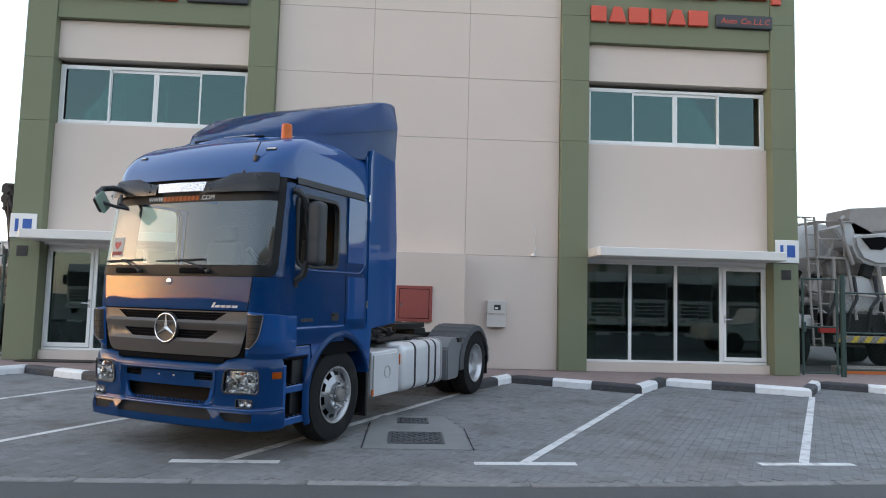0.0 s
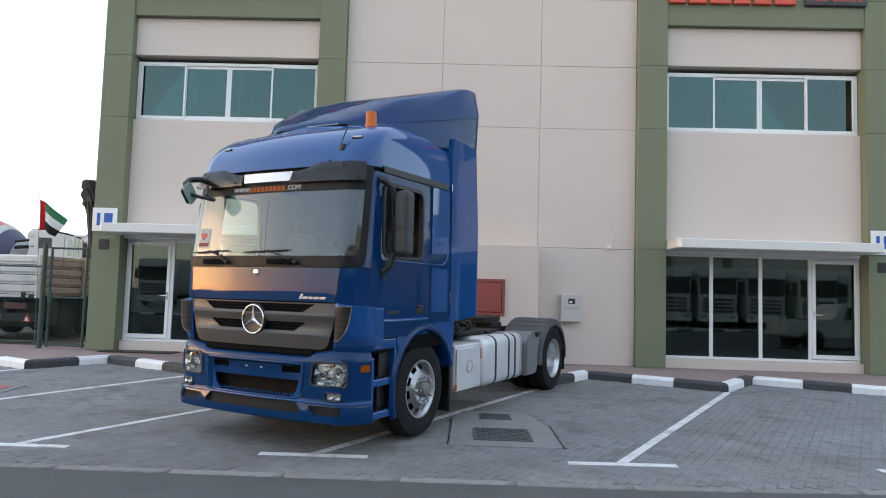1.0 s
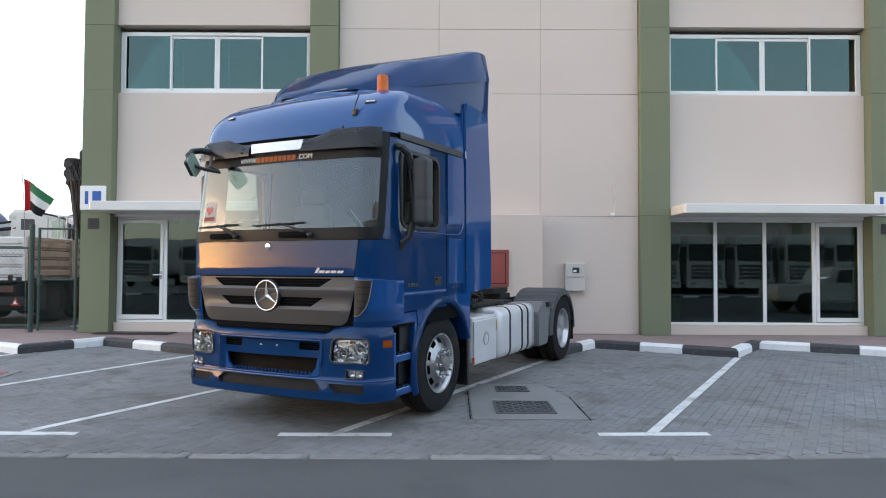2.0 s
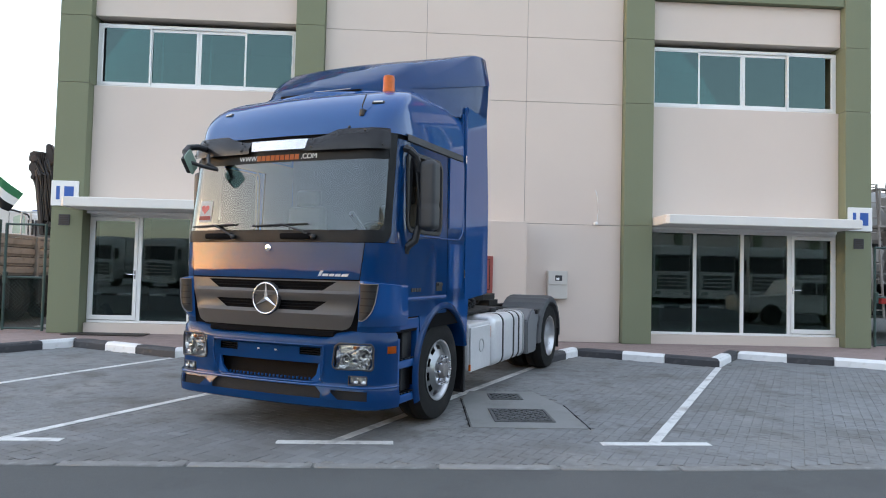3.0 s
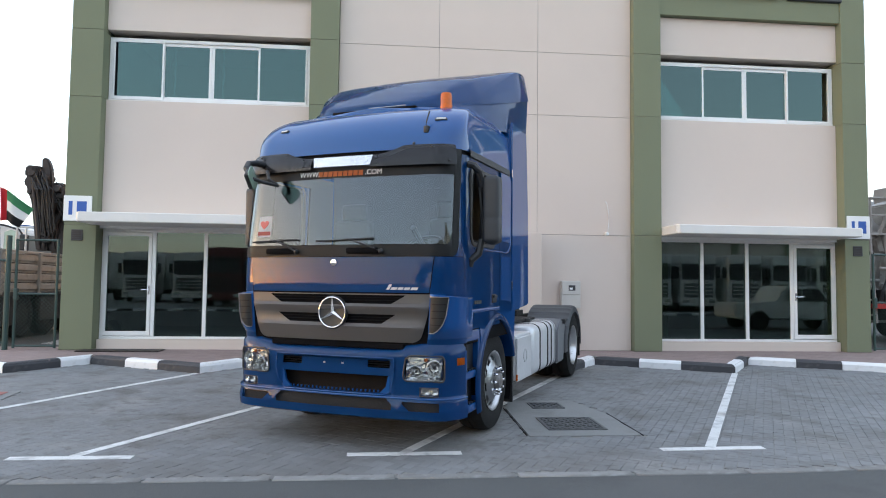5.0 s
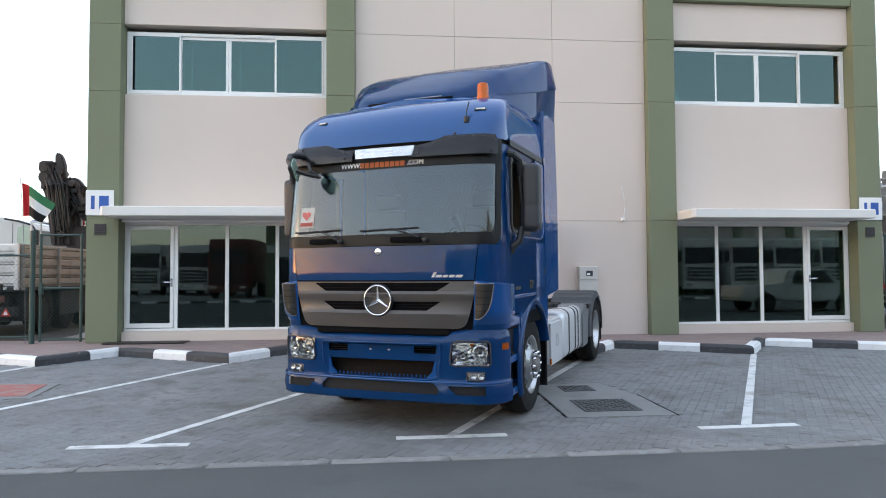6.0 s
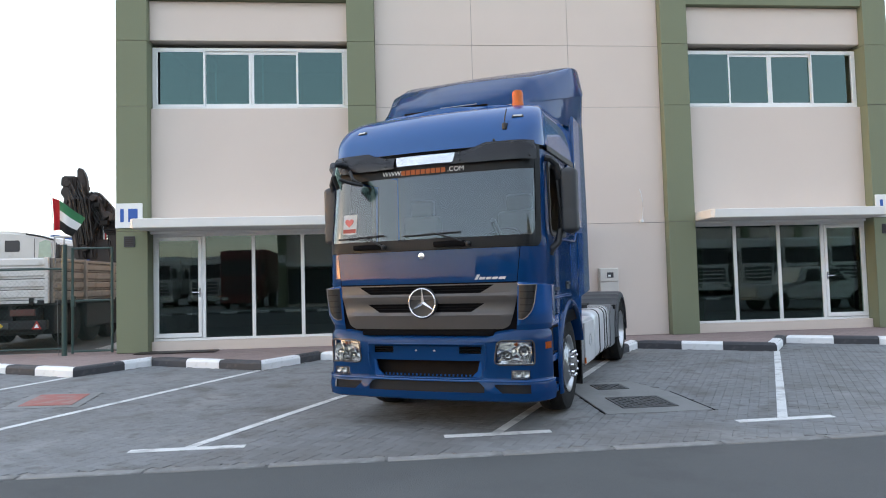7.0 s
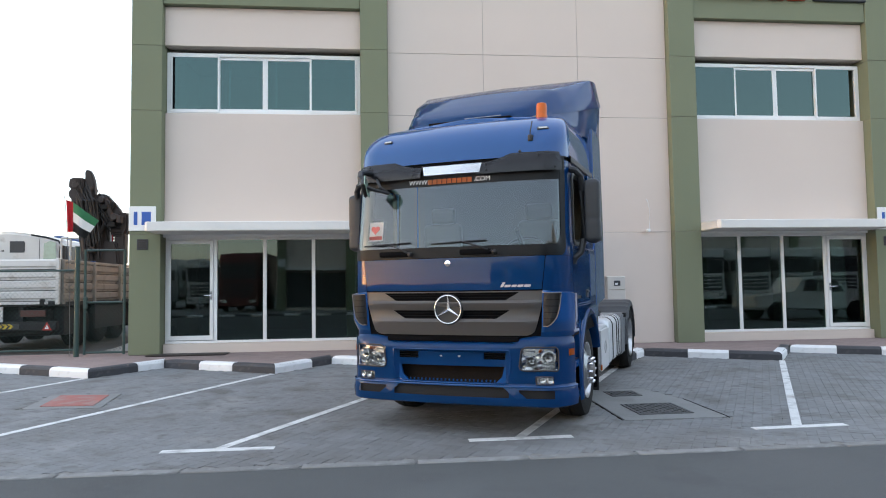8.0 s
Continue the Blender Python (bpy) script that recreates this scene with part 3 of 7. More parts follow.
# signs, vents and fittings on the facade
def number_sign(x0, z0, bars):
    s = thing("unit_sign", "white square unit plate with blue marks on the pier", "sign", group="unit plates")
    slab("plate", M_WHITE, s, x0, x0 + 0.52, Y_PIER - 0.03, Y_PIER - 0.003, z0, z0 + 0.49, 0.012)
    for a, b, c, d in bars:
        slab("mark", M_SIGNBLUE, s, x0 + a, x0 + b, Y_PIER - 0.036, Y_PIER - 0.031, z0 + c, z0 + d, 0.002)


number_sign(-7.69, 2.715, ((0.1, 0.17, 0.12, 0.38), (0.25, 0.43, 0.12, 0.38)))
number_sign(8.22, 2.665, ((0.1, 0.17, 0.12, 0.38), (0.25, 0.43, 0.12, 0.38)))
for x0, dz in ((-7.53, 0.02), (8.355, -0.02)):
    v = thing("wall_vent", "small dark brown square vent on the pier", "vent", group="pier vents")
    slab("frame", M_DARKSIGN, v, x0, x0 + 0.21, Y_PIER - 0.02, Y_PIER - 0.003, 2.325 + dz, 2.535 + dz, 0.005)
    for k in range(5):
        slab("slat", M_CRANE, v, x0 + 0.025, x0 + 0.185, Y_PIER - 0.026, Y_PIER - 0.021, 2.35 + dz + k * 0.036, 2.373 + dz + k * 0.036)


def shop_sign(dx):
    """Raised orange-red sign strokes and a dark plaque; brand lettering kept as plain shapes."""
    s = thing("shop_sign", "orange-red raised sign blocks beside a charcoal plaque", "sign", group="shop signs")
    y0, y1 = Y_PIER - 0.06, Y_PIER + 0.028
    x, z0, z1 = 4.17 + dx, 7.8, 8.14
    for k in range(6):
        w = (0.36, 0.42, 0.46, 0.36, 0.42, 0.46)[k]
        a = x + (0.0, 0.385, 0.83, 1.325, 1.71, 2.16)[k]
        sl = 0.11 if k in (1, 4) else 0.0
        bm = bmesh.new()
        prism(bm, [(a, z0), (a + w - 0.03, z0), (a + w - 0.03 - sl, z1), (a + sl, z1)], "y", y0, y1)
        bmesh.ops.bevel(bm, geom=list(bm.edges), offset=0.01, segments=1, affect="EDGES")
        part("block", bm, M_SIGNRED, s)
    bm = bmesh.new()
    box(bm, 6.94 + dx, 8.22 + dx, y0 + 0.02, y1, 7.79, 8.1, 0.04, 3)
    plq = part("plaque", bm, M_DARKSIGN, s, "charcoal plaque with rounded corners")
    for word, wx in (("Auto", -0.365), ("Co.", 0.03), ("L.L.C", 0.37)):
        lettering("lettering", word, 0.178, M_SIGNRED, plq, pose(7.585 + wx + dx, y0 + 0.018, 7.945, 90), 0.25)
    for a, b, c, d in ((5.55, 6.3, 8.42, 8.5), (6.4, 7.0, 8.42, 8.5), (7.1, 8.1, 8.46, 8.54), (8.2, 8.4, 8.36, 8.66), (6.0, 6.15, 8.51, 8.85), (7.4, 7.52, 8.55, 8.9)):
        bm = bmesh.new()
        box(bm, a + dx, b + dx, y0, y1, c, d, 0.01, 1)
        part("stroke", bm, M_SIGNRED, s)


shop_sign(0.0)
shop_sign(-11.4)

eb = thing("meter_box", "grey plastic electricity meter box on the wall", "meter box")
slab("body", M_METER, eb, 2.035, 2.435, Y_MID - 0.14, Y_MID - 0.003, 1.14, 1.7, 0.012)
slab("lid", M_METER, eb, 2.045, 2.425, Y_MID - 0.155, Y_MID - 0.142, 1.42, 1.69, 0.006)
slab("window", M_DARKSIGN, eb, 2.18, 2.32, Y_MID - 0.162, Y_MID - 0.156, 1.5, 1.61, 0.004)
slab("dial", M_PAPER, eb, 2.2, 2.26, Y_MID - 0.167, Y_MID - 0.163, 1.52, 1.56)
cc = thing("security_camera", "small white security camera with a looping cable", "camera", pose(-0.04, 0, -0.015))
bm = bmesh.new()
tube(bm, [(3.06, Y_MID - 0.005, 2.7), (3.06, Y_MID - 0.08, 2.7)], 0.035, 12)
box(bm, 3.0, 3.06, Y_MID - 0.16, Y_MID - 0.06, 2.66, 2.72, 0.012)
part("housing", bm, M_WHITE, cc)
bm = bmesh.new()
tube(bm, [(3.09, Y_MID - 0.012, 2.74), (3.11, Y_MID - 0.02, 2.95), (3.1, Y_MID - 0.02, 3.15), (3.07, Y_MID - 0.02, 3.33), (3.04, Y_MID - 0.02, 3.38)], 0.008, 6)
part("cable", bm, M_WHITE, cc)
mt = thing("door_mat", "dark brown rubber mat on the footway by the door", "mat")
slab("mat", M_CRANE, mt, -7.25, -5.75, 13.62, 14.05, 0.268, 0.285, 0.004)

# ---- blue tractor unit ----
LZ = (0.3, 1.05, 1.5, 1.85, 1.95, 2.65, 2.85, 3.0, 3.12, 3.22, 3.30, 3.35)
LF = (0.04, 0.045, 0.022, 0.03, 0.038, 0.13, 0.16, 0.21, 0.29, 0.4, 0.55, 0.73)
LW = (1.21, 1.21, 1.21, 1.21, 1.205, 1.195, 1.19, 1.18, 1.165, 1.14, 1.09, 1.02)
LC = (0.95, 0.95, 0.95, 0.95, 0.95, 0.93, 0.92, 0.9, 0.86, 0.82, 0.76, 0.7)
REAR = 1.95


def lerp_table(z, table):
    return float(np.interp(z, LZ, table))


def corner_depth(z):
    """How far the rounded front corner reaches back; tighter on the roof."""
    return float(np.interp(z, (2.86, 3.05), (0.38, 0.25)))


def cab_raw(s, z):
    """Skin of the cab: s runs from the front's middle (0) over the corner (1 to 2) to the rear of the side (3)."""
    yf, w, xc = lerp_table(z, LF), lerp_table(z, LW), lerp_table(z, LC)
    yb, yc = yf + 0.06, yf + corner_depth(z)
    a, sg = abs(s), (1 if s >= 0 else -1)
    if a <= 1:
        x, y = xc * a, yf + 0.06 * a * a
    elif a <= 2:
        th = (a - 1) * math.pi / 2
        x, y = xc + (w - xc) * math.sin(th), yb + (yc - yb) * (1 - math.cos(th))
    else:
        x, y = w, yc + (REAR - yc) * (a - 2)
    k = min(1, max(0, (z - 2.75) / 0.5))
    return Vector((sg * x, y, z + 0.07 * (y / REAR) * k * k * (3 - 2 * k)))


def cab(s, z, off=0.0):
    p = cab_raw(s, z)
    if off:
        ds = cab_raw(s + 0.01, z) - cab_raw(s - 0.01, z)
        dz = cab_raw(s, z + 0.01) - cab_raw(s, z - 0.01)
        p = p + ds.cross(dz).normalized() * off
    return p


def s_at(y, z):
    """The skin's s where the side is at y."""
    yf = lerp_table(z, LF)
    yb, yc = yf + 0.06, yf + corner_depth(z)
    if y >= yc:
        return 2 + (y - yc) / (REAR - yc)
    return 1 + math.acos(max(-1, min(1, 1 - (y - yb) / (yc - yb)))) / (math.pi / 2)


def s_x(x, z):
    """The skin's s where the front is at x."""
    xc, w = lerp_table(z, LC), lerp_table(z, LW)
    if x <= xc:
        return x / xc
    return 1 + math.asin(min(1, (x - xc) / (w - xc))) / (math.pi / 2)


def shell(bm, rows, thick=0.012, skip=()):
    """A thin plate over rows of points, closed at its edges."""
    vs = grid(bm, rows, skip)
    r = bmesh.ops.solidify(bm, geom=[f for f in bm.faces], thickness=thick)
    return r


def plate(name, material, parent, s0, s1, z0, z1, off=0.0, ns=12, nz=6, label="", thick=0.012):
    bm = bmesh.new()
    shell(bm, [[cab(s, z, off) for s in lin(s0, s1, ns)] for z in lin(z0, z1, nz)], thick)
    return part(name, bm, material, parent, label, 45)


def side_plate(name, material, parent, side, ys, z0, z1, off=0.0, skip=(), zs=None, label=""):
    bm = bmesh.new()
    zs = zs or lin(z0, z1, 6)
    shell(bm, [[cab(side * s_at(y, z), z, off) for y in ys] for z in zs], 0.012, skip)
    return part(name, bm, material, parent, label, 45)


TRUCK = pose(-2.10, 7.0, 0.0, 0.8, 0, -27)
truck = thing("tractor_unit", "blue two-axle tractor unit parked on pavers, window open", "truck", TRUCK)

# dark inner shell with window openings
S_LINES = sorted(set([round(v, 3) for v in lin(0, 1, 6) + [1.2, 1.4, 1.55, 1.62, 1.8, 2.0, 2.12, 2.3, 2.5, 2.62, 2.8, 3.0]]))
S_ALL = [-v for v in S_LINES[:0:-1]] + S_LINES
Z_ALL = [1.0, 1.2, 1.5, 1.84, 1.94, 2.0, 2.2, 2.4, 2.62, 2.7, 2.84]
skip = set()
for i in range(len(Z_ALL) - 1):
    for j in range(len(S_ALL) - 1):
        zm, sm = (Z_ALL[i] + Z_ALL[i + 1]) / 2, abs(S_ALL[j] + S_ALL[j + 1]) / 2
        if 1.94 < zm < 2.62 and sm < 1.55 or 2.0 < zm < 2.7 and 2.12 < sm < 2.62:
            skip.add((i, j))
bm = bmesh.new()
grid(bm, [[cab(s, z, -0.014) for s in S_ALL] for z in Z_ALL], skip)
part("cab_shell", bm, M_GAP, truck, "black inner cab shell", 45)
bm = bmesh.new()
grid(bm, [[cab(s, z, -0.035) for s in S_ALL] for z in Z_ALL], skip)
part("cab_lining", bm, M_TRIM, truck, "grey inner lining of the cab", 45)
# outer skin
def hood_edge(z):
    """Half width of the front flap and grille field, as s; it narrows downwards."""
    return float(np.interp(z, (1.02, 1.25, 1.48, 1.83), (0.97, 1.0, 1.03, 1.13)))


bm = bmesh.new()
shell(bm, [[cab(k * hood_edge(z), z, 0.004) for k in lin(-1, 1, 28)] for z in lin(1.49, 1.822, 6)], 0.012)
part("hood", bm, M_BLUE, truck, "blue front flap", 45)
plate("wiper_panel", M_BLACK, truck, -1.7, 1.7, 1.828, 1.935, 0.002, 30, 3, "black panel under the windscreen")
bm = bmesh.new()
grid(bm, [[cab(s, z, -0.004) for s in lin(-1.53, 1.53, 32)] for z in lin(1.94, 2.66, 8)])
part("windscreen", bm, M_SCREEN, truck, "large curved reflecting windscreen", 60).visible_shadow = False
for sd in (1, -1):
    # rounded lower corners of the glass, printed black
    bm = bmesh.new()
    arc = [bm.verts.new(cab(sd * (1.37 + 0.165 * math.sin(f)), 2.07 - 0.135 * math.cos(f), 0.001)) for f in lin(0, math.pi / 2, 8)]
    low = [bm.verts.new(cab(sd * q, 1.93, 0.001)) for q in lin(1.37, 1.535, 4)]
    side = [bm.verts.new(cab(sd * 1.535, q, 0.001)) for q in lin(1.93, 2.07, 4)]
    for a, b in zip(arc, arc[1:]):
        bm.faces.new((a, b, low[-1]))
    bm.faces.new([arc[0]] + low)
    bm.faces.new([arc[-1]] + side[:0:-1] + [low[-1]])
    bmesh.ops.remove_doubles(bm, verts=list(bm.verts), dist=0.0005)
    part("glass_corner", bm, M_BLACK, truck, "", 60)
    # blue pressing that rounds off the black panel at its lower corner
    bm = bmesh.new()
    arc = [cab(sd * (1.53 + 0.165 * math.sin(f)), 1.99 - 0.163 * math.cos(f), 0.007) for f in lin(0, math.pi / 2, 9)]
    cor = [cab(sd * (1.53 + 0.17 * k), 1.8265, 0.007) for k in lin(0, 1, 9)]
    out = [cab(sd * 1.70, 1.8265 + 0.1635 * k, 0.007) for k in lin(0, 1, 9)]
    shell(bm, [[p, p.lerp(c if k < 5 else o, 0.5), c if k < 5 else o] for k, (p, c, o) in enumerate(zip(arc, [cor[min(8, 2 * k)] for k in range(9)], [out[max(0, 2 * k - 8)] for k in range(9)]))], 0.004)
    part("panel_corner", bm, M_BLUE, truck, "", 60)
plate("header_band", M_BLACK, truck, -1.53, 1.53, 2.595, 2.72, 0.0, 30, 2, "black sunband strip")
for sd in (1, -1):
    plate("pillar_trim", M_BLACK, truck, sd * 1.535, sd * 1.68, 1.93, 2.84, 0.004, 3, 8, "black pillar trim")
    bm = bmesh.new()
    shell(bm, [[cab(sd * (hood_edge(z) + 0.018 + (1.98 - hood_edge(z) - 0.018) * k), z, 0.003) for k in lin(0, 1, 12)] for z in lin(1.02, 1.822, 10)], 0.012)
    part("corner_panel", bm, M_BLUE, truck, "", 45)
    plate("pillar", M_BLUE, truck, sd * 1.69, sd * 1.95, 1.8265, 2.80, 0.002, 4, 9)
    # corner air deflector with grey gill insert
    def gill_k(z):
        return float(np.interp(z, (1.1, 1.16, 1.22, 1.3, 1.48), (0.08, 0.2, 0.27, 0.31, 0.35)))

    def puff(k, z):
        """Height of the scoop over the skin: its mouth rises from the flap's edge, its back runs out on the side."""
        u = min(1.0, max(0.0, (z - 1.07) / 0.13))
        g = gill_k(z)
        rise_ = math.sin(0.5 * math.pi * min(1.0, k / g)) if k < g else 1.0 - 0.82 * ((k - g) / (1 - g)) ** 1.4
        return 0.006 + 0.062 * math.sin(0.5 * math.pi * u) * rise_

    def defl_s(k, z):
        return hood_edge(z) + 0.02 + (2.08 - hood_edge(z) - 0.02) * k

    def on_defl(k, z, off=0.0):
        return cab(sd * defl_s(k, z), z, puff(k, z) + off)

    bm = bmesh.new()
    ks = sorted(set(lin(0, 1, 20) + lin(0, 0.34, 8)))
    rows = [[on_defl(k, 1.07 + (0.405 - 0.04 * k) * q) for k in ks] for q in lin(0, 1, 14)]
    rows.append([cab(sd * defl_s(k, 1.475 - 0.04 * k), 1.482 - 0.04 * k, 0.7 * puff(k, 1.475 - 0.04 * k)) for k in ks])
    rows.append([cab(sd * defl_s(k, 1.475 - 0.04 * k), 1.484 - 0.04 * k, 0.0) for k in ks])
    grid(bm, rows)
    defl = part("air_deflector", bm, M_BLUE, truck, "blue corner air scoop", 50)
    bm = bmesh.new()
    shell(bm, [[on_defl(0.03 + (gill_k(z) - 0.03) * k, z, 0.006) for k in lin(0, 1, 8)] for z in lin(1.13, 1.455, 10)], 0.006)
    part("gill", bm, M_GILL, defl, "dark grey gill insert", 50)
    bm = bmesh.new()
    lip = [on_defl(0.03 + (gill_k(1.457) - 0.03) * k, 1.457, 0.01) for k in lin(0, 1, 6)] + [on_defl(gill_k(z), z, 0.01) for z in lin(1.44, 1.15, 10)] + [on_defl(gill_k(1.128) * k, 1.128, 0.01) for k in (0.9, 0.6, 0.3)]
    tube(bm, lip, 0.005, 6)
    part("lip", bm, M_FENDER, defl, "pale grey edge of the gill", 60)
    for k in range(4):
        z = 1.2 + 0.062 * k
        bm = bmesh.new()
        shell(bm, [[on_defl(gill_k(z) * q, zz, 0.012) for q in lin(0.2, 0.94, 5)] for zz in (z, z + 0.009)], 0.005)
        part("rib", bm, M_BLACK, defl)
    # door with open window
    dy = [0.33, 0.42, 0.52, 0.58, 0.75, 0.95, 1.1, 1.24, 1.29, 1.38, 1.46]
    dz = [1.14, 1.2, 1.35, 1.55, 1.75, 1.9, 1.97, 2.1, 2.3, 2.5, 2.68, 2.72, 2.8]
    dskip = {(i, j) for i in range(len(dz) - 1) for j in range(len(dy) - 1) if 1.97 <= dz[i] < 2.68 and 0.52 <= dy[j] < 1.29}
    rows = []
    for z in dz:
        rows.append([cab(sd * s_at(max(y, lerp_table(z, LF) + 0.31), z), z, 0.004) for y in dy])
    bm = bmesh.new()
    shell(bm, rows, 0.014, dskip)
    door = part("door", bm, M_BLUE, truck, "", 45)
    bm = bmesh.new()
    def rounded(y0, y1, z0, z1, rad):
        return [(cy + rad * math.cos(radians(b + a)), cz + rad * math.sin(radians(b + a))) for cy, cz, b in ((y1 - rad, z1 - rad, 0), (y0 + rad, z1 - rad, 90), (y0 + rad, z0 + rad, 180), (y1 - rad, z0 + rad, 270)) for a in (0, 22.5, 45, 67.5, 90)]
    outer, inner = rounded(0.495, 1.315, 1.935, 2.715, 0.11), rounded(0.545, 1.265, 1.985, 2.665, 0.08)
    rows = []
    for (ya, za), (yb, zb) in zip(outer, inner):
        rows.append([(sd * 1.17, ya, za), (sd * 1.212, ya, za), (sd * 1.219, ya + (yb - ya) * 0.2, za + (zb - za) * 0.2), (sd * 1.219, ya + (yb - ya) * 0.8, za + (zb - za) * 0.8), (sd * 1.17, yb, zb)])
    grid(bm, rows + rows[:1])
    part("window_seal", bm, M_BLACK, door)
    if sd < 0:
        slab("pane", M_FARGLASS, door, sd * 1.19, sd * 1.186, 0.54, 1.27, 1.98, 2.67)
    bm = bmesh.new()
    box(bm, sd * 1.205, sd * 1.222, 1.18, 1.33, 1.37, 1.46, 0.006, 1)
    part("door_handle", bm, M_BLACK, door)
    slab("lever", M_BLACK, door, sd * 1.222, sd * 1.238, 1.2, 1.31, 1.425, 1.45, 0.004)
    # swage line on door and corner
    bm = bmesh.new()
    grid(bm, [[cab(sd * s_at(y, z), z, o) for y in lin(0.5, 1.44, 8)] for z, o in ((1.29, 0.004), (1.3, 0.013), (1.31, 0.013), (1.325, 0.004))])
    part("swage", bm, M_BLUE, door, "", 60)
    # rear quarter with pressed panel
    side_plate("rear_quarter", M_BLUE, truck, sd, lin(1.475, 1.945, 4), 1.26, 2.83, 0.002)
    bm = bmesh.new()
    ring = [(1.5, 2.03), (1.86, 2.03), (1.9, 2.07), (1.9, 2.75), (1.86, 2.79), (1.5, 2.79)]
    prism(bm, ring, "x", sd * 1.2, sd * 1.2145)
    part("pressed_panel", bm, M_BLUE, truck, "", 25)
    bm = bmesh.new()
    tube(bm, [(sd * 1.211, 0.62, 1.915), (sd * 1.212, 1.1, 1.915), (sd * 1.212, 1.42, 1.915), (sd * 1.212, 1.72, 1.915)] + [(sd * 1.212, 1.72 + 0.16 * math.sin(f), 2.075 - 0.16 * math.cos(f)) for f in lin(0.3, math.pi / 2, 5)] + [(sd * 1.208, 1.88, 2.4), (sd * 1.2, 1.88, 2.74)], 0.009, 8)
    part("panel_crease", bm, M_BLUE, truck, "", 60)
    slab("side_locker", M_BLUE, truck, sd * 1.2, sd * 1.2135, 1.52, 1.9, 1.38, 1.87, 0.003)
    # black rain strip over the door
    bm = bmesh.new()
    grid(bm, [[cab(sd * s_at(y, z), z, o) for y in lin(0.5, 1.86, 10)] for z, o in ((2.79, 0.0), (2.8, 0.022), (2.855, 0.022), (2.87, 0.0))])
    part("rain_strip", bm, M_BLACK, truck, "black strip over the door", 60)
    # side fairing behind the cab
    bm = bmesh.new()
    prism(bm, [(1.965, 1.24), (2.72, 1.3), (2.7, 2.4), (2.62, 3.43), (2.0, 3.46), (1.965, 3.3)], "x", sd * 1.165, sd * 1.21)
    bmesh.ops.bevel(bm, geom=list(bm.edges), offset=0.014, segments=2, affect="EDGES")
    fair = part("side_fairing", bm, M_BLUE, truck, "", 40)
    for z in (1.5, 2.8):
        slab("hinge", M_CHROME, fair, sd * 1.206, sd * 1.214, 1.955, 1.975, z, z + 0.09, 0.002)

# roof
bm = bmesh.new()
rows = [[cab(s, z, 0.002) for s in lin(-3, 3, 60)] for z in (2.845, 2.9, 2.96, 3.02, 3.08, 3.14, 3.19, 3.24, 3.28, 3.31, 3.335, 3.35)]
vs = grid(bm, rows)
top = vs[-1]
n = len(top)
prev = None
for i in range(n // 2 + 1):
    a, b = top[i], top[n - 1 - i]
    if a is b:
        row = [a]
    else:
        row = [a] + [bm.verts.new(a.co.lerp(b.co, k / 8) + Vector((0, 0, 0.045 * (1 - (2 * k / 8 - 1) ** 2)))) for k in range(1, 8)] + [b]
    if prev is not None:
        if len(row) == 1:
            for k in range(8):
                bm.faces.new((prev[k], prev[k + 1], row[0]))
        else:
            for k in range(8):
                bm.faces.new((prev[k], prev[k + 1], row[k + 1], row[k]))
    prev = row
part("roof", bm, M_BLUE, truck, "blue high roof", 50)
slab("back_wall", M_BLUE, truck, -1.18, 1.18, 1.93, 1.955, 1.0, 3.36, 0.0)
# roof marker lamps, beacon and aerial
for x in (-0.82, 0.95):
    z = 3.14
    p = cab(s_x(abs(x), z) * (1 if x > 0 else -1), z)
    bm = bmesh.new()
    box(bm, -0.06, 0.06, -0.012, 0.03, -0.018, 0.018, 0.01, 2)
    ml = part("marker_lamp", bm, M_GILL, truck, "small clear roof marker lamp")
    ml.matrix_basis = pose(p.x, p.y, p.z, -40, 0, 14 if x > 0 else -14)
    bm = bmesh.new()
    box(bm, -0.045, 0.045, -0.016, -0.0125, -0.011, 0.011, 0.001, 1)
    part("lens", bm, M_PLASTIC, ml)
bm = bmesh.new()
revolve(bm, [(0.0, 0.0), (0.062, 0.0), (0.062, 0.04), (0.058, 0.05), (0.058, 0.15), (0.05, 0.175), (0.02, 0.185), (0.0, 0.185)], 20, Matrix.Rotation(radians(-90), 4, "Y"))
bc = part("beacon", bm, M_AMBER, truck, "amber rotating beacon on the roof", 40)
bc.matrix_basis = pose(0.86, 0.74, 3.33)
bm = bmesh.new()
revolve(bm, [(0.0, -0.03), (0.068, -0.03), (0.068, 0.012), (0.0, 0.012)], 20, Matrix.Rotation(radians(-90), 4, "Y"))
part("base", bm, M_BLACK, bc)
bm = bmesh.new()
q = cab(s_x(0.84, 3.05), 3.05)
tube(bm, [q, q + Vector((0, -0.03, 0.01)), q + Vector((0.0, -0.02, 0.06)), q + Vector((0.01, 0.03, 0.17))], 0.007, 6)
box(bm, q.x - 0.025, q.x + 0.025, q.y - 0.04, q.y + 0.02, q.z - 0.05, q.z + 0.02, 0.01)
part("aerial", bm, M_BLACK, truck, "short black aerial")
for x, z in ((0.74, 2.9), (-0.55, 2.7)):
    q = cab(s_x(abs(x), z) * (1 if x > 0 else -1), z)
    bm = bmesh.new()
    bmesh.ops.create_uvsphere(bm, u_segments=8, v_segments=6, radius=0.016, matrix=Matrix.Translation(q))
    part("washer_jet", bm, M_BLACK, truck)

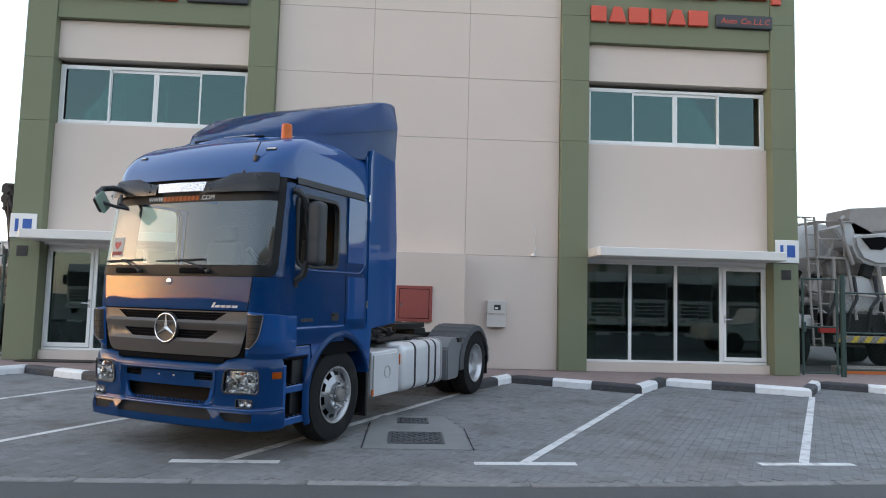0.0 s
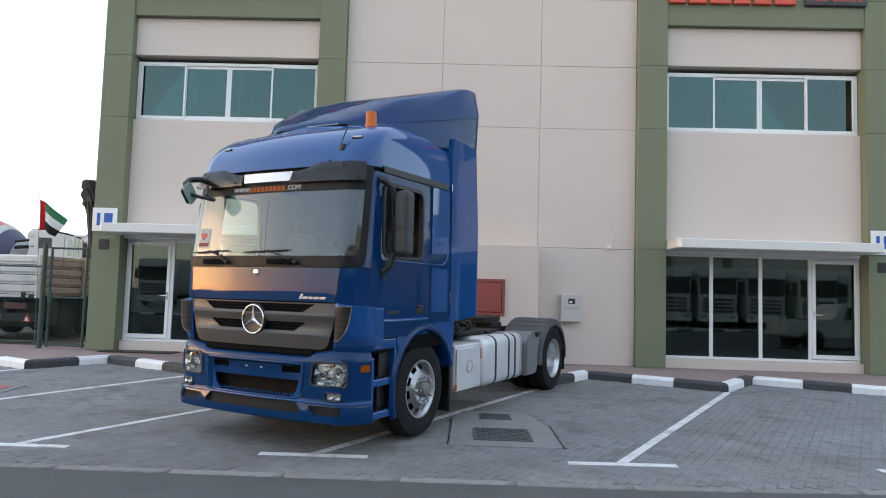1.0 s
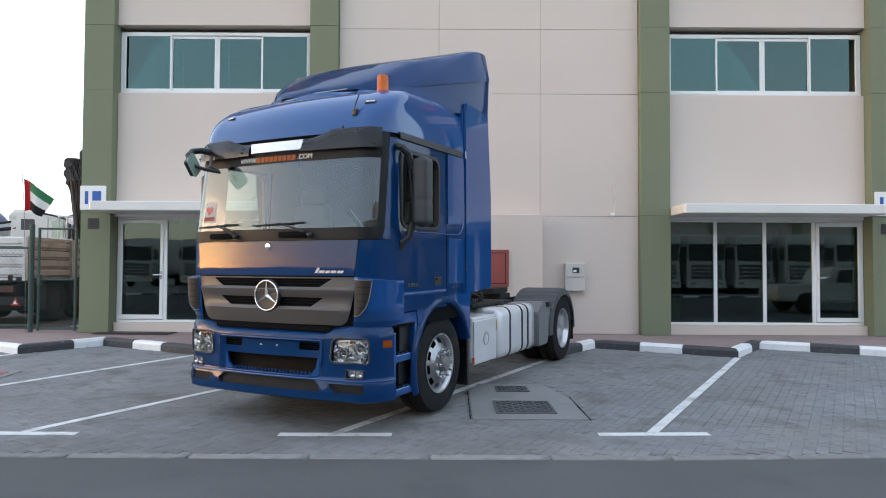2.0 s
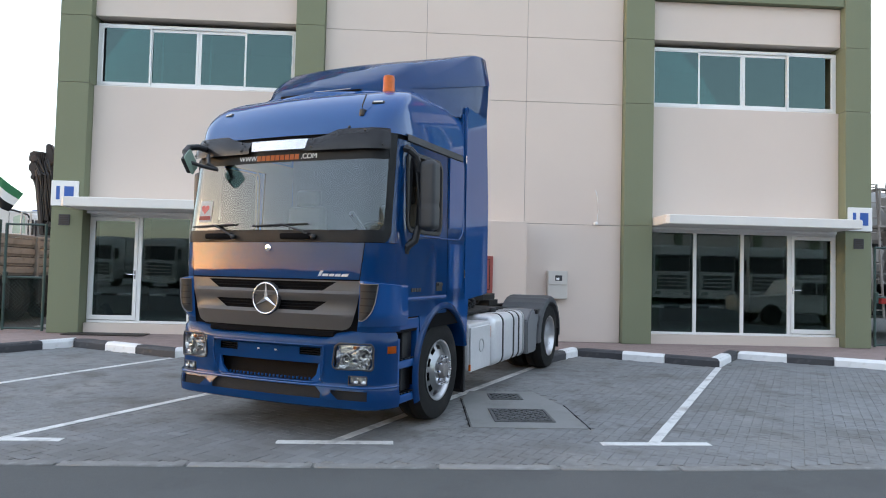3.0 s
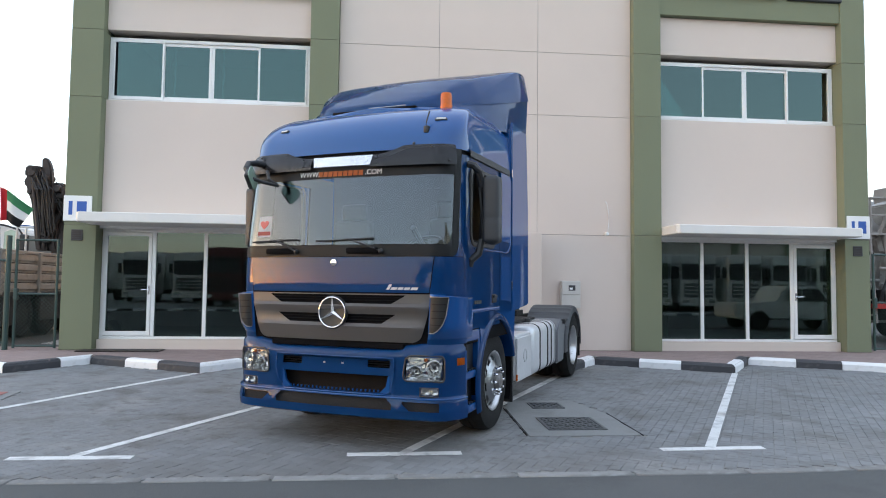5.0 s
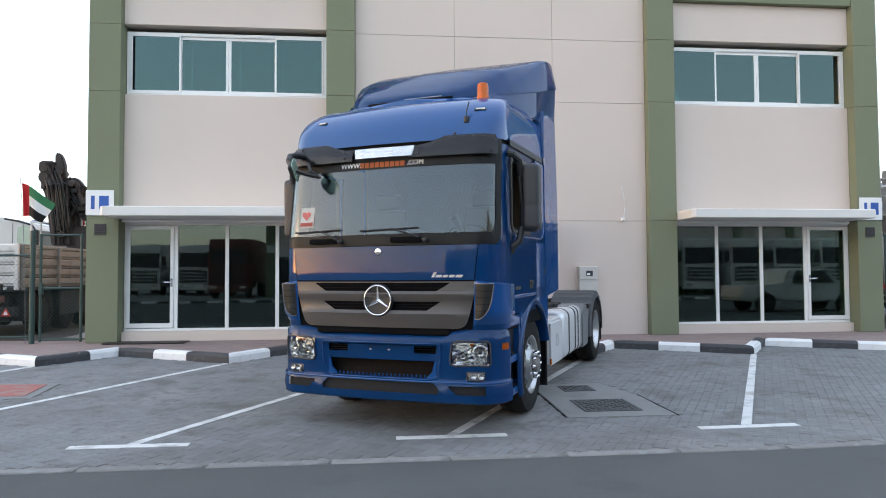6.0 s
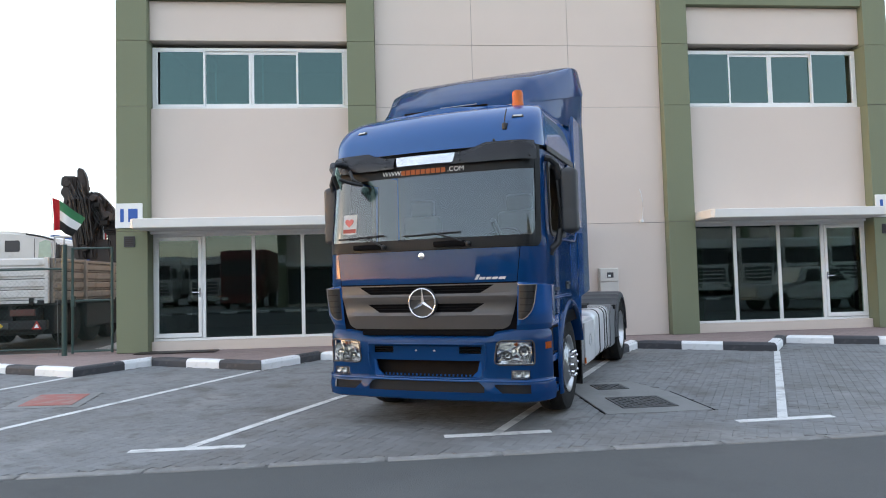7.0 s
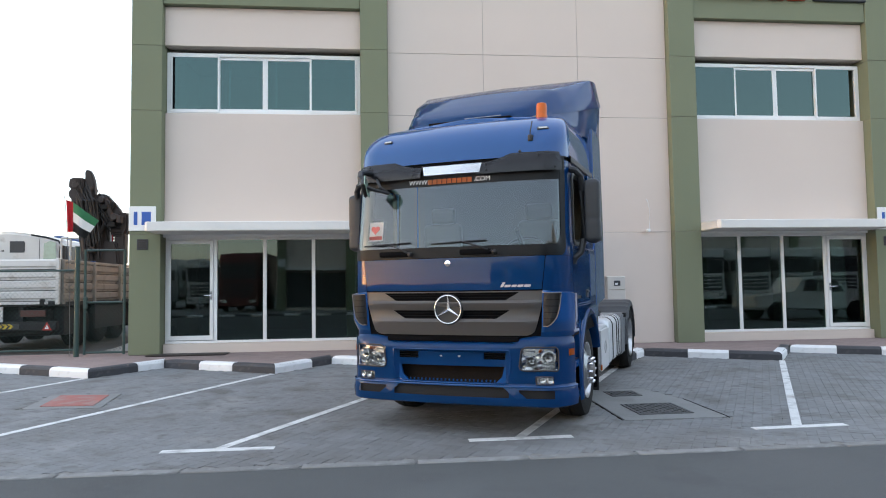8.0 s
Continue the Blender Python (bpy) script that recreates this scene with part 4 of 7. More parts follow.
# sun visor, swept down at the sides, with a pale strip in the middle
for sd in (1, -1):
    bm = bmesh.new()
    rows = []
    for k, t in enumerate(lin(0, 1, 8)):
        row = []
        for s in lin(0.34, 1.5, 16):
            u = (s - 0.34) / 1.16
            ztop = 2.80 + 0.075 * min(1, max(0, (u - 0.06) / 0.26)) ** 1.5
            z = 2.675 + (ztop - 2.675) * t
            row.append(cab(sd * s, z, 0.055 - 0.03 * t + 0.015 * math.sin(math.pi * t)))
        rows.append(row)
    shell(bm, rows, 0.012)
    vz = part("sun_visor", bm, M_VISOR, truck, "smoked black sun visor half", 50)
    for s, z in ((0.44, 2.71), (0.44, 2.78), (1.05, 2.84), (1.36, 2.71)):
        bm = bmesh.new()
        bmesh.ops.create_uvsphere(bm, u_segments=8, v_segments=6, radius=0.011, matrix=Matrix.Translation(cab(sd * s, z, 0.062)))
        part("screw", bm, M_BLACK, vz)
bm = bmesh.new()
shell(bm, [[cab(s * (1 + 0.1 * (z - 2.68) / 0.13), z, 0.066 - 0.06 * (z - 2.68)) for s in lin(-0.29, 0.36, 8)] for z in lin(2.692, 2.79, 3)], 0.012)
part("visor_strip", bm, M_STRIP, truck, "polished white strip in the middle of the visor")
# web address on the sunband: common parts lettered, the name as plain bars
def on_front(x, z, off):
    """A frame on the cab's front at x, z: x to the right, y up the skin."""
    sx = s_x(abs(x), z) * (1 if x >= 0 else -1)
    p = cab(sx, z, off)
    ux = (cab(sx + 0.02, z, off) - cab(sx - 0.02, z, off)).normalized()
    uz = (cab(sx, z + 0.02, off) - cab(sx, z - 0.02, off)).normalized()
    return Matrix.Translation(p) @ Matrix((ux, uz, ux.cross(uz))).transposed().to_4x4()


lettering("lettering", "WWW.", 0.07, M_PAPER, truck, on_front(-0.355, 2.638, 0.004))
lettering("lettering", ".COM", 0.07, M_PAPER, truck, on_front(0.355, 2.638, 0.004))
for k in range(9):
    a = -0.27 + 0.06 * k
    plate("sticker_bar", M_ORANGE, truck, a, a + 0.05, 2.612, 2.664, 0.003, 1, 1, thick=0.002)
plate("screen_paper", M_PAPER, truck, -1.01, -0.82, 2.03, 2.24, 0.0, 3, 2, "white paper card with a red heart", 0.002)
bm = bmesh.new()
heart = [(math.sin(t) ** 3 * 0.055, (13 * math.cos(t) - 5 * math.cos(2 * t) - 2 * math.cos(3 * t) - math.cos(4 * t)) / 17 * 0.055) for t in lin(0, 2 * math.pi, 28)[:-1]]
prism(bm, heart, "y", -0.003, 0.0)
hq = cab(-0.92, 2.155, 0.004)
plate("card_strip", M_HEART, truck, -1.0, -0.83, 2.045, 2.085, 0.003, 3, 1, "", 0.001)
hp = part("heart", bm, M_HEART, truck, "red paper heart")
hp.matrix_basis = pose(hq.x, hq.y, hq.z, -9, 0, -7)

# wipers
for x0, x1 in ((-0.42, -0.98), (0.5, -0.22)):
    bm = bmesh.new()
    a = cab(s_x(abs(x0), 1.87) * (1 if x0 > 0 else -1), 1.87, 0.03)
    m1 = (x0 + x1) / 2
    c = cab(s_x(abs(m1), 1.99) * (1 if m1 > 0 else -1), 1.99, 0.035)
    tube(bm, [a, a.lerp(c, 0.5) + Vector((0, -0.01, 0.01)), c], 0.009, 6)
    bmesh.ops.create_uvsphere(bm, u_segments=10, v_segments=8, radius=0.026, matrix=Matrix.Translation(a))
    wp = part("wiper", bm, M_BLACK, truck)
    bm = bmesh.new()
    pts = [cab((x / lerp_table(1.99, LC)), 1.985 + 0.012 * math.sin(3 * (x - m1)), 0.018) for x in lin(m1 - 0.34, m1 + 0.28, 8)]
    tube(bm, pts, 0.008, 6)
    part("blade", bm, M_BLACK, wp)
# Near-black blocks put on as the shade of the grab recesses.
for x in (-0.62, 0.3):
    bm = bmesh.new()
    q = cab(s_x(abs(x), 1.88) * (1 if x > 0 else -1), 1.88, 0.01)
    box(bm, q.x - 0.17, q.x + 0.17, q.y - 0.025, q.y + 0.02, q.z - 0.03, q.z + 0.03, 0.018)
    part("grab_recess", bm, M_GAP, truck)

# grille
def gw(z):
    return float(np.interp(z, (1.03, 1.045, 1.075, 1.12, 1.25, 1.475), (0.8, 0.85, 0.88, 0.9, 0.937, 0.99)))


def fy(x, z, off=0.0):
    return cab(s_x(abs(x), z) * (1 if x >= 0 else -1), z, off)


# Near-black sheet painted as the shade behind the grille slots.
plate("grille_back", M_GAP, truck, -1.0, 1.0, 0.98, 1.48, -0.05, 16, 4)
SL1, SL2 = (1.385, 1.465), (1.2, 1.285)


def slot(z):
    return float(np.interp(z, (1.03, 1.2, 1.285, 1.385, 1.465, 1.477), (0.45, 0.5, 0.64, 0.6, 0.74, 0.75)))


GZ = [1.03, 1.04, 1.055, 1.075, 1.1, 1.14, 1.17, 1.183, 1.2, 1.2425, 1.285, 1.31, 1.335, 1.36, 1.37, 1.385, 1.425, 1.465, 1.477]
rows, gskip = [], set()
for i, z in enumerate(GZ):
    a, b = slot(z), gw(z)
    xs = [-b + (b - a) * k / 6 for k in range(6)] + [-a + 2 * a * k / 20 for k in range(20)] + [a + (b - a) * k / 6 for k in range(7)]
    relief = float(np.interp(z, (1.03, 1.1, 1.17, 1.2, 1.285, 1.31, 1.335, 1.36, 1.385, 1.465, 1.477), (0.0, 0.018, 0.034, 0.012, 0.006, 0.016, 0.03, 0.034, 0.012, 0.004, 0.004)))
    rows.append([fy(x, z, relief * min(1.0, 0.15 + (b - abs(x)) / 0.07)) for x in xs])
    if i + 1 < len(GZ):
        zm = (z + GZ[i + 1]) / 2
        if SL1[0] < zm < SL1[1] or SL2[0] < zm < SL2[1]:
            gskip |= {(i, j) for j in range(6, 26)}
bm = bmesh.new()
shell(bm, rows, 0.03, gskip)
grille = part("grille", bm, M_GRILLE, truck, "bronze-grey grille with two slots", 35)
# Slats are near-black too, so the slots stay filled with painted shade.
for z0, z1 in (SL1, SL2):
    for zz in (z0 + 0.028, z0 + 0.056):
        bm = bmesh.new()
        grid(bm, [[fy(x, z, o) for x in lin(-slot(zz), slot(zz), 14)] for z, o in ((zz - 0.004, -0.02), (zz, -0.005), (zz + 0.006, -0.02))])
        part("slat", bm, M_GAP, grille)
# round chrome emblem as plain shapes
emb = fy(0, 1.296, 0.0)
bm = bmesh.new()
revolve(bm, [(0.0, 0.0), (0.158, 0.0), (0.16, 0.016), (0.15, 0.03), (0.13, 0.024), (0.0, 0.022)], 40, Matrix.Translation(emb + Vector((0, -0.004, 0))) @ Matrix.Rotation(radians(-90), 4, "Z"))
eb_ = part("emblem", bm, M_BLACK, truck, "round black emblem with a chrome ring", 40)
bm = bmesh.new()
n_ = 48
rr = []
for k in range(n_):
    a = 2 * math.pi * k / n_
    rr.append([bm.verts.new(emb + Vector((math.cos(a) * (0.143 + 0.008 * math.cos(b)), -0.036 + 0.008 * math.sin(b), math.sin(a) * (0.143 + 0.008 * math.cos(b))))) for b in lin(0, 2 * math.pi, 8)[:-1]])
for k in range(n_):
    for j in range(8):
        bm.faces.new((rr[k][j], rr[k][(j + 1) % 8], rr[(k + 1) % n_][(j + 1) % 8], rr[(k + 1) % n_][j]))
part("ring", bm, M_CHROME, eb_, "", 60)
for a in (90, 210, 330):
    bm = bmesh.new()
    ca, sa = math.cos(radians(a)), math.sin(radians(a))
    v0 = [bm.verts.new(emb + Vector((x * -sa + r * ca, y, x * ca + r * sa))) for x, r, y in ((-0.02, 0.011, -0.032), (0.0, 0.0, -0.056), (0.02, 0.011, -0.032), (0.004, 0.137, -0.038), (0.0, 0.137, -0.042), (-0.004, 0.137, -0.038))]
    bm.faces.new((v0[0], v0[1], v0[4], v0[5]))
    bm.faces.new((v0[1], v0[2], v0[3], v0[4]))
    part("spoke", bm, M_CHROME, eb_, "", 0)
bm = bmesh.new()
revolve(bm, [(0.0, 0.0), (0.034, 0.0), (0.032, 0.012), (0.0, 0.016)], 20, Matrix.Translation(fy(0, 1.768, 0.004)) @ Matrix.Rotation(radians(-90), 4, "Z"))
part("badge", bm, M_CHROME, truck, "small round silver badge", 40)
# model name on the front flap and door as plain chrome bars
for a, b, h in ((0.55, 0.58, 0.05), (0.59, 0.65, 0.024), (0.66, 0.71, 0.024), (0.72, 0.775, 0.024), (0.785, 0.85, 0.024)):
    bm = bmesh.new()
    grid(bm, [[fy(x + 0.55 * (z - 1.515), z, 0.007) for x in lin(a, b, 2)] for z in (1.515, 1.515 + h)])
    bmesh.ops.solidify(bm, geom=list(bm.faces), thickness=0.004)
    part("name_bar", bm, M_BADGE, truck)
for k in range(4):
    slab("name_bar", M_GILL, truck, 1.214, 1.219, 0.62 + 0.055 * k, 0.66 + 0.055 * k, 1.375, 1.41)

# ---- bumper ----
BX = [0.0, 0.3, 0.36, 0.58, 0.62, 0.66, 0.72, 0.74, 0.88, 0.95]
BS = [x / 0.95 for x in BX] + [1.1, 1.25, 1.34, 1.45, 1.6, 1.75, 1.88]
BZ = [0.33, 0.345, 0.42, 0.445, 0.5, 0.53, 0.545, 0.56, 0.605, 0.63, 0.645, 0.69, 0.72, 0.77, 0.79, 0.86, 0.885, 0.905, 0.93, 0.955, 0.965]
BO = [0.0, 0.03, 0.04, 0.04, 0.03, 0.025, 0.012, 0.01, 0.01, 0.01, 0.01, 0.01, 0.01, 0.01, 0.01, 0.01, 0.01, 0.01, 0.006, -0.02, -0.06]
S_BUMP = [-v for v in BS[:0:-1]] + BS
bskip = set()
HOLES = ((0.74 / 0.95, 1.34, 0.69, 0.905), (0.88 / 0.95, 1.25, 0.56, 0.63), (0.0, 0.58 / 0.95, 0.56, 0.72), (0.36 / 0.95, 0.58 / 0.95, 0.79, 0.86), (0.0, 0.62 / 0.95, 0.42, 0.53), (0.72 / 0.95, 1.25, 0.42, 0.5))
for i in range(len(BZ) - 1):
    for j in range(len(S_BUMP) - 1):
        zm, sm = (BZ[i] + BZ[i + 1]) / 2, abs(S_BUMP[j] + S_BUMP[j + 1]) / 2
        if any(a < sm < b and c < zm < d for a, b, c, d in HOLES):
            bskip.add((i, j))


def bump(s, z, off=0.0):
    p = cab(s, 1.3, float(np.interp(z, BZ, BO)) + 0.012 + off)
    # centre plate sits back a little between the air slots
    back = 0.03 if abs(s) < 0.61 / 0.95 and 0.558 < z < 0.885 else 0.0
    # shoulders rise above the headlamps
    u = min(1.0, max(0.0, (abs(s) - 0.68) / 0.16))
    return Vector((p.x, p.y + back, z + 0.065 * u * u * (3 - 2 * u) * min(1.0, max(0.0, (z - 0.906) / 0.03))))


bm = bmesh.new()
grid(bm, [[bump(s, z) for s in S_BUMP] for z in BZ], bskip)
bmesh.ops.solidify(bm, geom=list(bm.faces), thickness=0.02)
bumper = part("bumper", bm, M_BLUE, truck, "blue front bumper with lower lip", 40)
# Near-black sheet as painted shade behind the bumper's openings.
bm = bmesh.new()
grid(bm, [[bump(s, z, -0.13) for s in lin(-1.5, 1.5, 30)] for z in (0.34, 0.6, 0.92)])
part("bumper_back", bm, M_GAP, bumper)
# Dark sheet standing in for the shade between grille and bumper.
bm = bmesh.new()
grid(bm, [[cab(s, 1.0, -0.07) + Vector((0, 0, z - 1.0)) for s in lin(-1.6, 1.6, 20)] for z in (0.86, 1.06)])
part("gap_shade_sheet", bm, M_GAP, bumper)
bm = bmesh.new()
grid(bm, [[bump(s, z, -0.1) for s in lin(-0.64, 0.64, 12)] for z in (0.54, 0.63, 0.735)])
part("radiator", bm, M_RADIATOR, bumper, "dusty brown radiator behind the intake")
for k in range(26):
    x = -0.55 + 0.044 * k
    bm = bmesh.new()
    q = bump(x / 0.95, 0.575, -0.02)
    box(bm, q.x - 0.006, q.x + 0.006, q.y - 0.008, q.y + 0.012, 0.561, 0.583, 0.002, 1)
    part("intake_tooth", bm, M_BLUE, bumper)
bm = bmesh.new()
grid(bm, [[bump(s, z, -0.03) for s in lin(-1.3, 1.3, 30)] for z in (0.405, 0.47, 0.535)])
part("lip_mesh", bm, M_MESH, bumper, "dark grey mesh behind the lip openings")
# Beam takes the same near-black, so the gap's shade is its colour.
slab("cross_beam", M_GAP, bumper, -0.72, 0.72, 0.06, 0.12, 0.965, 1.015, 0.01)
for sd in (1, -1):
    for k in range(3):
        bm = bmesh.new()
        grid(bm, [[bump(sd * s, z, o) for s in lin(0.38, 0.61, 3)] for z, o in ((0.795 + 0.022 * k, -0.03), (0.803 + 0.022 * k, -0.012), (0.808 + 0.022 * k, -0.03))])
        part("vent_slat", bm, M_BLACK, bumper)
    # headlamp: bowl, lamps, lens and rim
    bm = bmesh.new()
    grid(bm, [[bump(sd * s, z, -0.05) for s in lin(0.775, 1.35, 8)] for z in lin(0.685, 0.91, 3)])
    hl = part("headlamp", bm, M_REFLECT, bumper, "clear headlamp with chrome bowls", 60)
    hr = random.Random(5)
    bm = bmesh.new()
    grid(bm, [[bump(sd * s, z, -0.006 - 0.055 * (z - 0.693) / 0.21 + hr.uniform(-0.016, 0.01)) for s in lin(0.785, 1.335, 12)] for z in lin(0.693, 0.903, 7)])
    part("faceted_reflector", bm, M_REFLECT, hl, "", 0)
    for s_, z_, r_ in ((0.89, 0.775, 0.052), (1.15, 0.81, 0.074)):
        q = bump(sd * s_, z_, -0.028)
        d = (bump(sd * s_, z_, 0.1) - bump(sd * s_, z_, 0.0)).normalized()
        m_ = Matrix.Translation(q) @ d.to_track_quat("X", "Z").to_matrix().to_4x4()
        bm = bmesh.new()
        revolve(bm, [(0.015, -0.03), (r_ * 0.6, -0.015), (r_, 0.022), (r_ * 0.93, 0.024), (r_ * 0.5, -0.005), (0.012, -0.012)], 12, m_)
        part("bowl", bm, M_REFLECT, hl, "", 15)
        bm = bmesh.new()
        revolve(bm, [(0.0, -0.01), (0.014, -0.01), (0.014, 0.012), (0.008, 0.02), (0.0, 0.02)], 10, m_)
        part("bulb", bm, M_DARKSIGN, hl, "", 40)
    q = bump(sd * 0.98, 0.88, -0.02)
    bm = bmesh.new()
    bmesh.ops.create_uvsphere(bm, u_segments=10, v_segments=8, radius=0.016, matrix=Matrix.Translation(q))
    part("indicator_bulb", bm, M_AMBER, hl, "amber indicator bulb")
    bm = bmesh.new()
    grid(bm, [[bump(sd * s, z, 0.004) for s in lin(0.78, 1.34, 10)] for z in lin(0.69, 0.905, 3)])
    part("lens", bm, M_LENS, hl, "", 60)
    bm = bmesh.new()
    ring = []
    for cs, cz, a0 in ((1.3, 0.87, 0), (0.84, 0.87, 90), (0.82, 0.728, 180), (1.3, 0.728, 270)):
        ring += [bump(sd * (cs + 0.055 * math.cos(radians(a0 + a))), cz + 0.04 * math.sin(radians(a0 + a)), 0.01) for a in (0, 22, 45, 68, 90)]
    tube(bm, ring + ring[:1], 0.008, 8)
    part("rim", bm, M_HOUSING, hl, "grey lamp surround", 50)
    bm = bmesh.new()
    grid(bm, [[bump(sd * s, z, -0.03) for s in lin(0.92, 1.26, 6)] for z in (0.555, 0.635)])
    fl = part("fog_lamp", bm, M_REFLECT, bumper, "twin round fog lamps in a dark recess", 60)
    for s_ in (1.0, 1.17):
        q = bump(sd * s_, 0.595, -0.016)
        d = (bump(sd * s_, 0.595, 0.1) - bump(sd * s_, 0.595, 0.0)).normalized()
        bm = bmesh.new()
        revolve(bm, [(0.0, 0.0), (0.03, 0.004), (0.034, 0.016), (0.03, 0.018), (0.02, 0.008), (0.0, 0.006)], 14, Matrix.Translation(q) @ d.to_track_quat("X", "Z").to_matrix().to_4x4())
        part("bowl", bm, M_REFLECT, fl, "", 50)
    bm = bmesh.new()
    grid(bm, [[bump(sd * s, z, 0.003) for s in lin(0.925, 1.25, 6)] for z in (0.56, 0.63)])
    part("lens", bm, M_LENS, fl, "", 60)
    bm = bmesh.new()
    ring = [bump(sd * s, 0.556, 0.01) for s in lin(0.935, 1.235, 5)] + [bump(sd * s, 0.634, 0.01) for s in lin(1.235, 0.935, 5)]
    tube(bm, ring + ring[:1], 0.005, 6)
    part("rim", bm, M_GILL, fl)
    bm = bmesh.new()
    shell(bm, [[bump(sd * s, z, 0.006) for s in lin(1.62, 1.82, 3)] for z in (0.83, 0.895)], 0.006)
    part("side_marker", bm, M_AMBER, bumper, "amber side marker")
    slab("bumper_side", M_BLUE, bumper, sd * 1.12, sd * 1.218, 0.35, 0.41, 0.335, 0.955, 0.012)
for x in (-0.1, 0.1):
    slab("plate_clip", M_ALU, bumper, x - 0.012, x + 0.012, bump(x / 0.95, 0.82).y - 0.008, bump(x / 0.95, 0.82).y - 0.001, 0.81, 0.825, 0.002)
# raised lip round the plate field and intake
bm = bmesh.new()
ring = [bump(s, 0.888, 0.008) for s in lin(-0.66, 0.66, 12)] + [bump(0.67, z, 0.008) for z in (0.87, 0.8, 0.74)] + [bump(0.655, 0.66, 0.006), bump(0.63, 0.59, 0.006), bump(0.59, 0.56, 0.008)] + [bump(s, 0.552, 0.008) for s in lin(0.55, -0.55, 10)] + [bump(-0.59, 0.56, 0.008), bump(-0.63, 0.59, 0.006), bump(-0.655, 0.66, 0.006)] + [bump(-0.67, z, 0.008) for z in (0.74, 0.8, 0.87)]
tube(bm, ring + ring[:1], 0.006, 6)
part("plate_field_lip", bm, M_BLUE, bumper, "", 60)
for sd in (1, -1):
    bm = bmesh.new()
    prism(bm, [(sd * 0.48, 0.557), (sd * 0.585, 0.557), (sd * 0.585, 0.72), (sd * 0.57, 0.72), (sd * 0.545, 0.62)], "y", bump(0.6, 0.66).y - 0.004, bump(0.6, 0.66).y + 0.02)
    part("intake_corner", bm, M_BLUE, bumper)
    bm = bmesh.new()
    shell(bm, [[bump(sd * x / 0.95, z, 0.004) for x in (a, b)] for z, a, b in ((0.415, 0.69, 0.8), (0.47, 0.625, 0.735), (0.535, 0.55, 0.66))], 0.012)
    part("lip_strut", bm, M_BLUE, bumper)
bm = bmesh.new()
tube(bm, [bump(s, 0.532, 0.004) for s in lin(-1.88, 1.88, 40)], 0.01, 6)
part("lip_swage", bm, M_BLUE, bumper, "", 60)

# ---- roof spoiler ----
SY = (0.80, 0.83, 0.9, 1.03, 1.2, 1.4, 1.7, 2.0, 2.32, 2.5, 2.6)
SW = (0.4, 0.56, 0.72, 0.86, 0.94, 1.01, 1.09, 1.15, 1.21, 1.235, 1.24)
SB = (3.40, 3.405, 3.42, 3.45, 3.49, 3.54, 3.615, 3.69, 3.775, 3.82, 3.85)
ST = (3.46, 3.49, 3.54, 3.63, 3.74, 3.86, 3.965, 4.06, 4.165, 4.195, 4.185)
bm = bmesh.new()
rows = []
for y in [0.80 + 1.8 * (k / 36) ** 1.6 for k in range(37)]:
    w, zb, zt = (float(np.interp(y, SY, t)) for t in (SW, SB, ST))
    g = 0.03 + 0.93 * min(1.0, max(0.0, (y - 0.9) / 1.4))
    zc = zb + (zt - zb) * g
    half = [(w, zb), (w - 0.004, zb + 0.012), (w - 0.012 - 0.05 * g, zc - 0.008), (w - 0.03 - 0.05 * g, zc + 0.004), (w * 0.9, zc + (zt - zc) * 0.66), (w * 0.76, zc + (zt - zc) * 0.92), (w * 0.4, zt + 0.008), (0, zt + 0.018)]
    rows.append([Vector((x, y, z)) for x, z in half] + [Vector((-x, y, z)) for x, z in half[-2::-1]])
vs = grid(bm, rows)
bm.faces.new([v for v in vs[0]])
bmesh.ops.solidify(bm, geom=list(bm.faces), thickness=0.02)
spoiler = part("roof_spoiler", bm, M_BLUE, truck, "blue roof air deflector rising rearwards", 62)
for sd in (1, -1):
    bm = bmesh.new()
    rows = []
    for y in lin(0.95, 2.62, 20):
        w, zb = float(np.interp(y, SY, SW)), float(np.interp(y, SY, SB))
        xb = float(np.interp(y, (0.95, 1.5, 1.95, 2.62), (0.99, 1.1, 1.17, 1.2)))
        zr = float(np.interp(y, (0.95, 1.3, 2.62), (3.28, 3.28, 3.36)))
        rows.append([(sd * xb, y, zr), (sd * (xb * 0.6 + (w - 0.02) * 0.4), y, zr + (zb - zr) * 0.4), (sd * (w - 0.018), y, zb + 0.03)])
    shell(bm, rows, 0.015)
    part("spoiler_cheek", bm, M_BLUE, spoiler, "", 50)
bm = bmesh.new()
box(bm, -0.5, 0.5, 0.785, 0.86, 3.36, 3.43, 0.01)
part("slot", bm, M_GAP, spoiler)
bm = bmesh.new()
tube(bm, [(-0.05, 0.786, 3.44), (0.38, 0.79, 3.44)], 0.004, 6)
part("slot_trim", bm, M_ALU, spoiler)

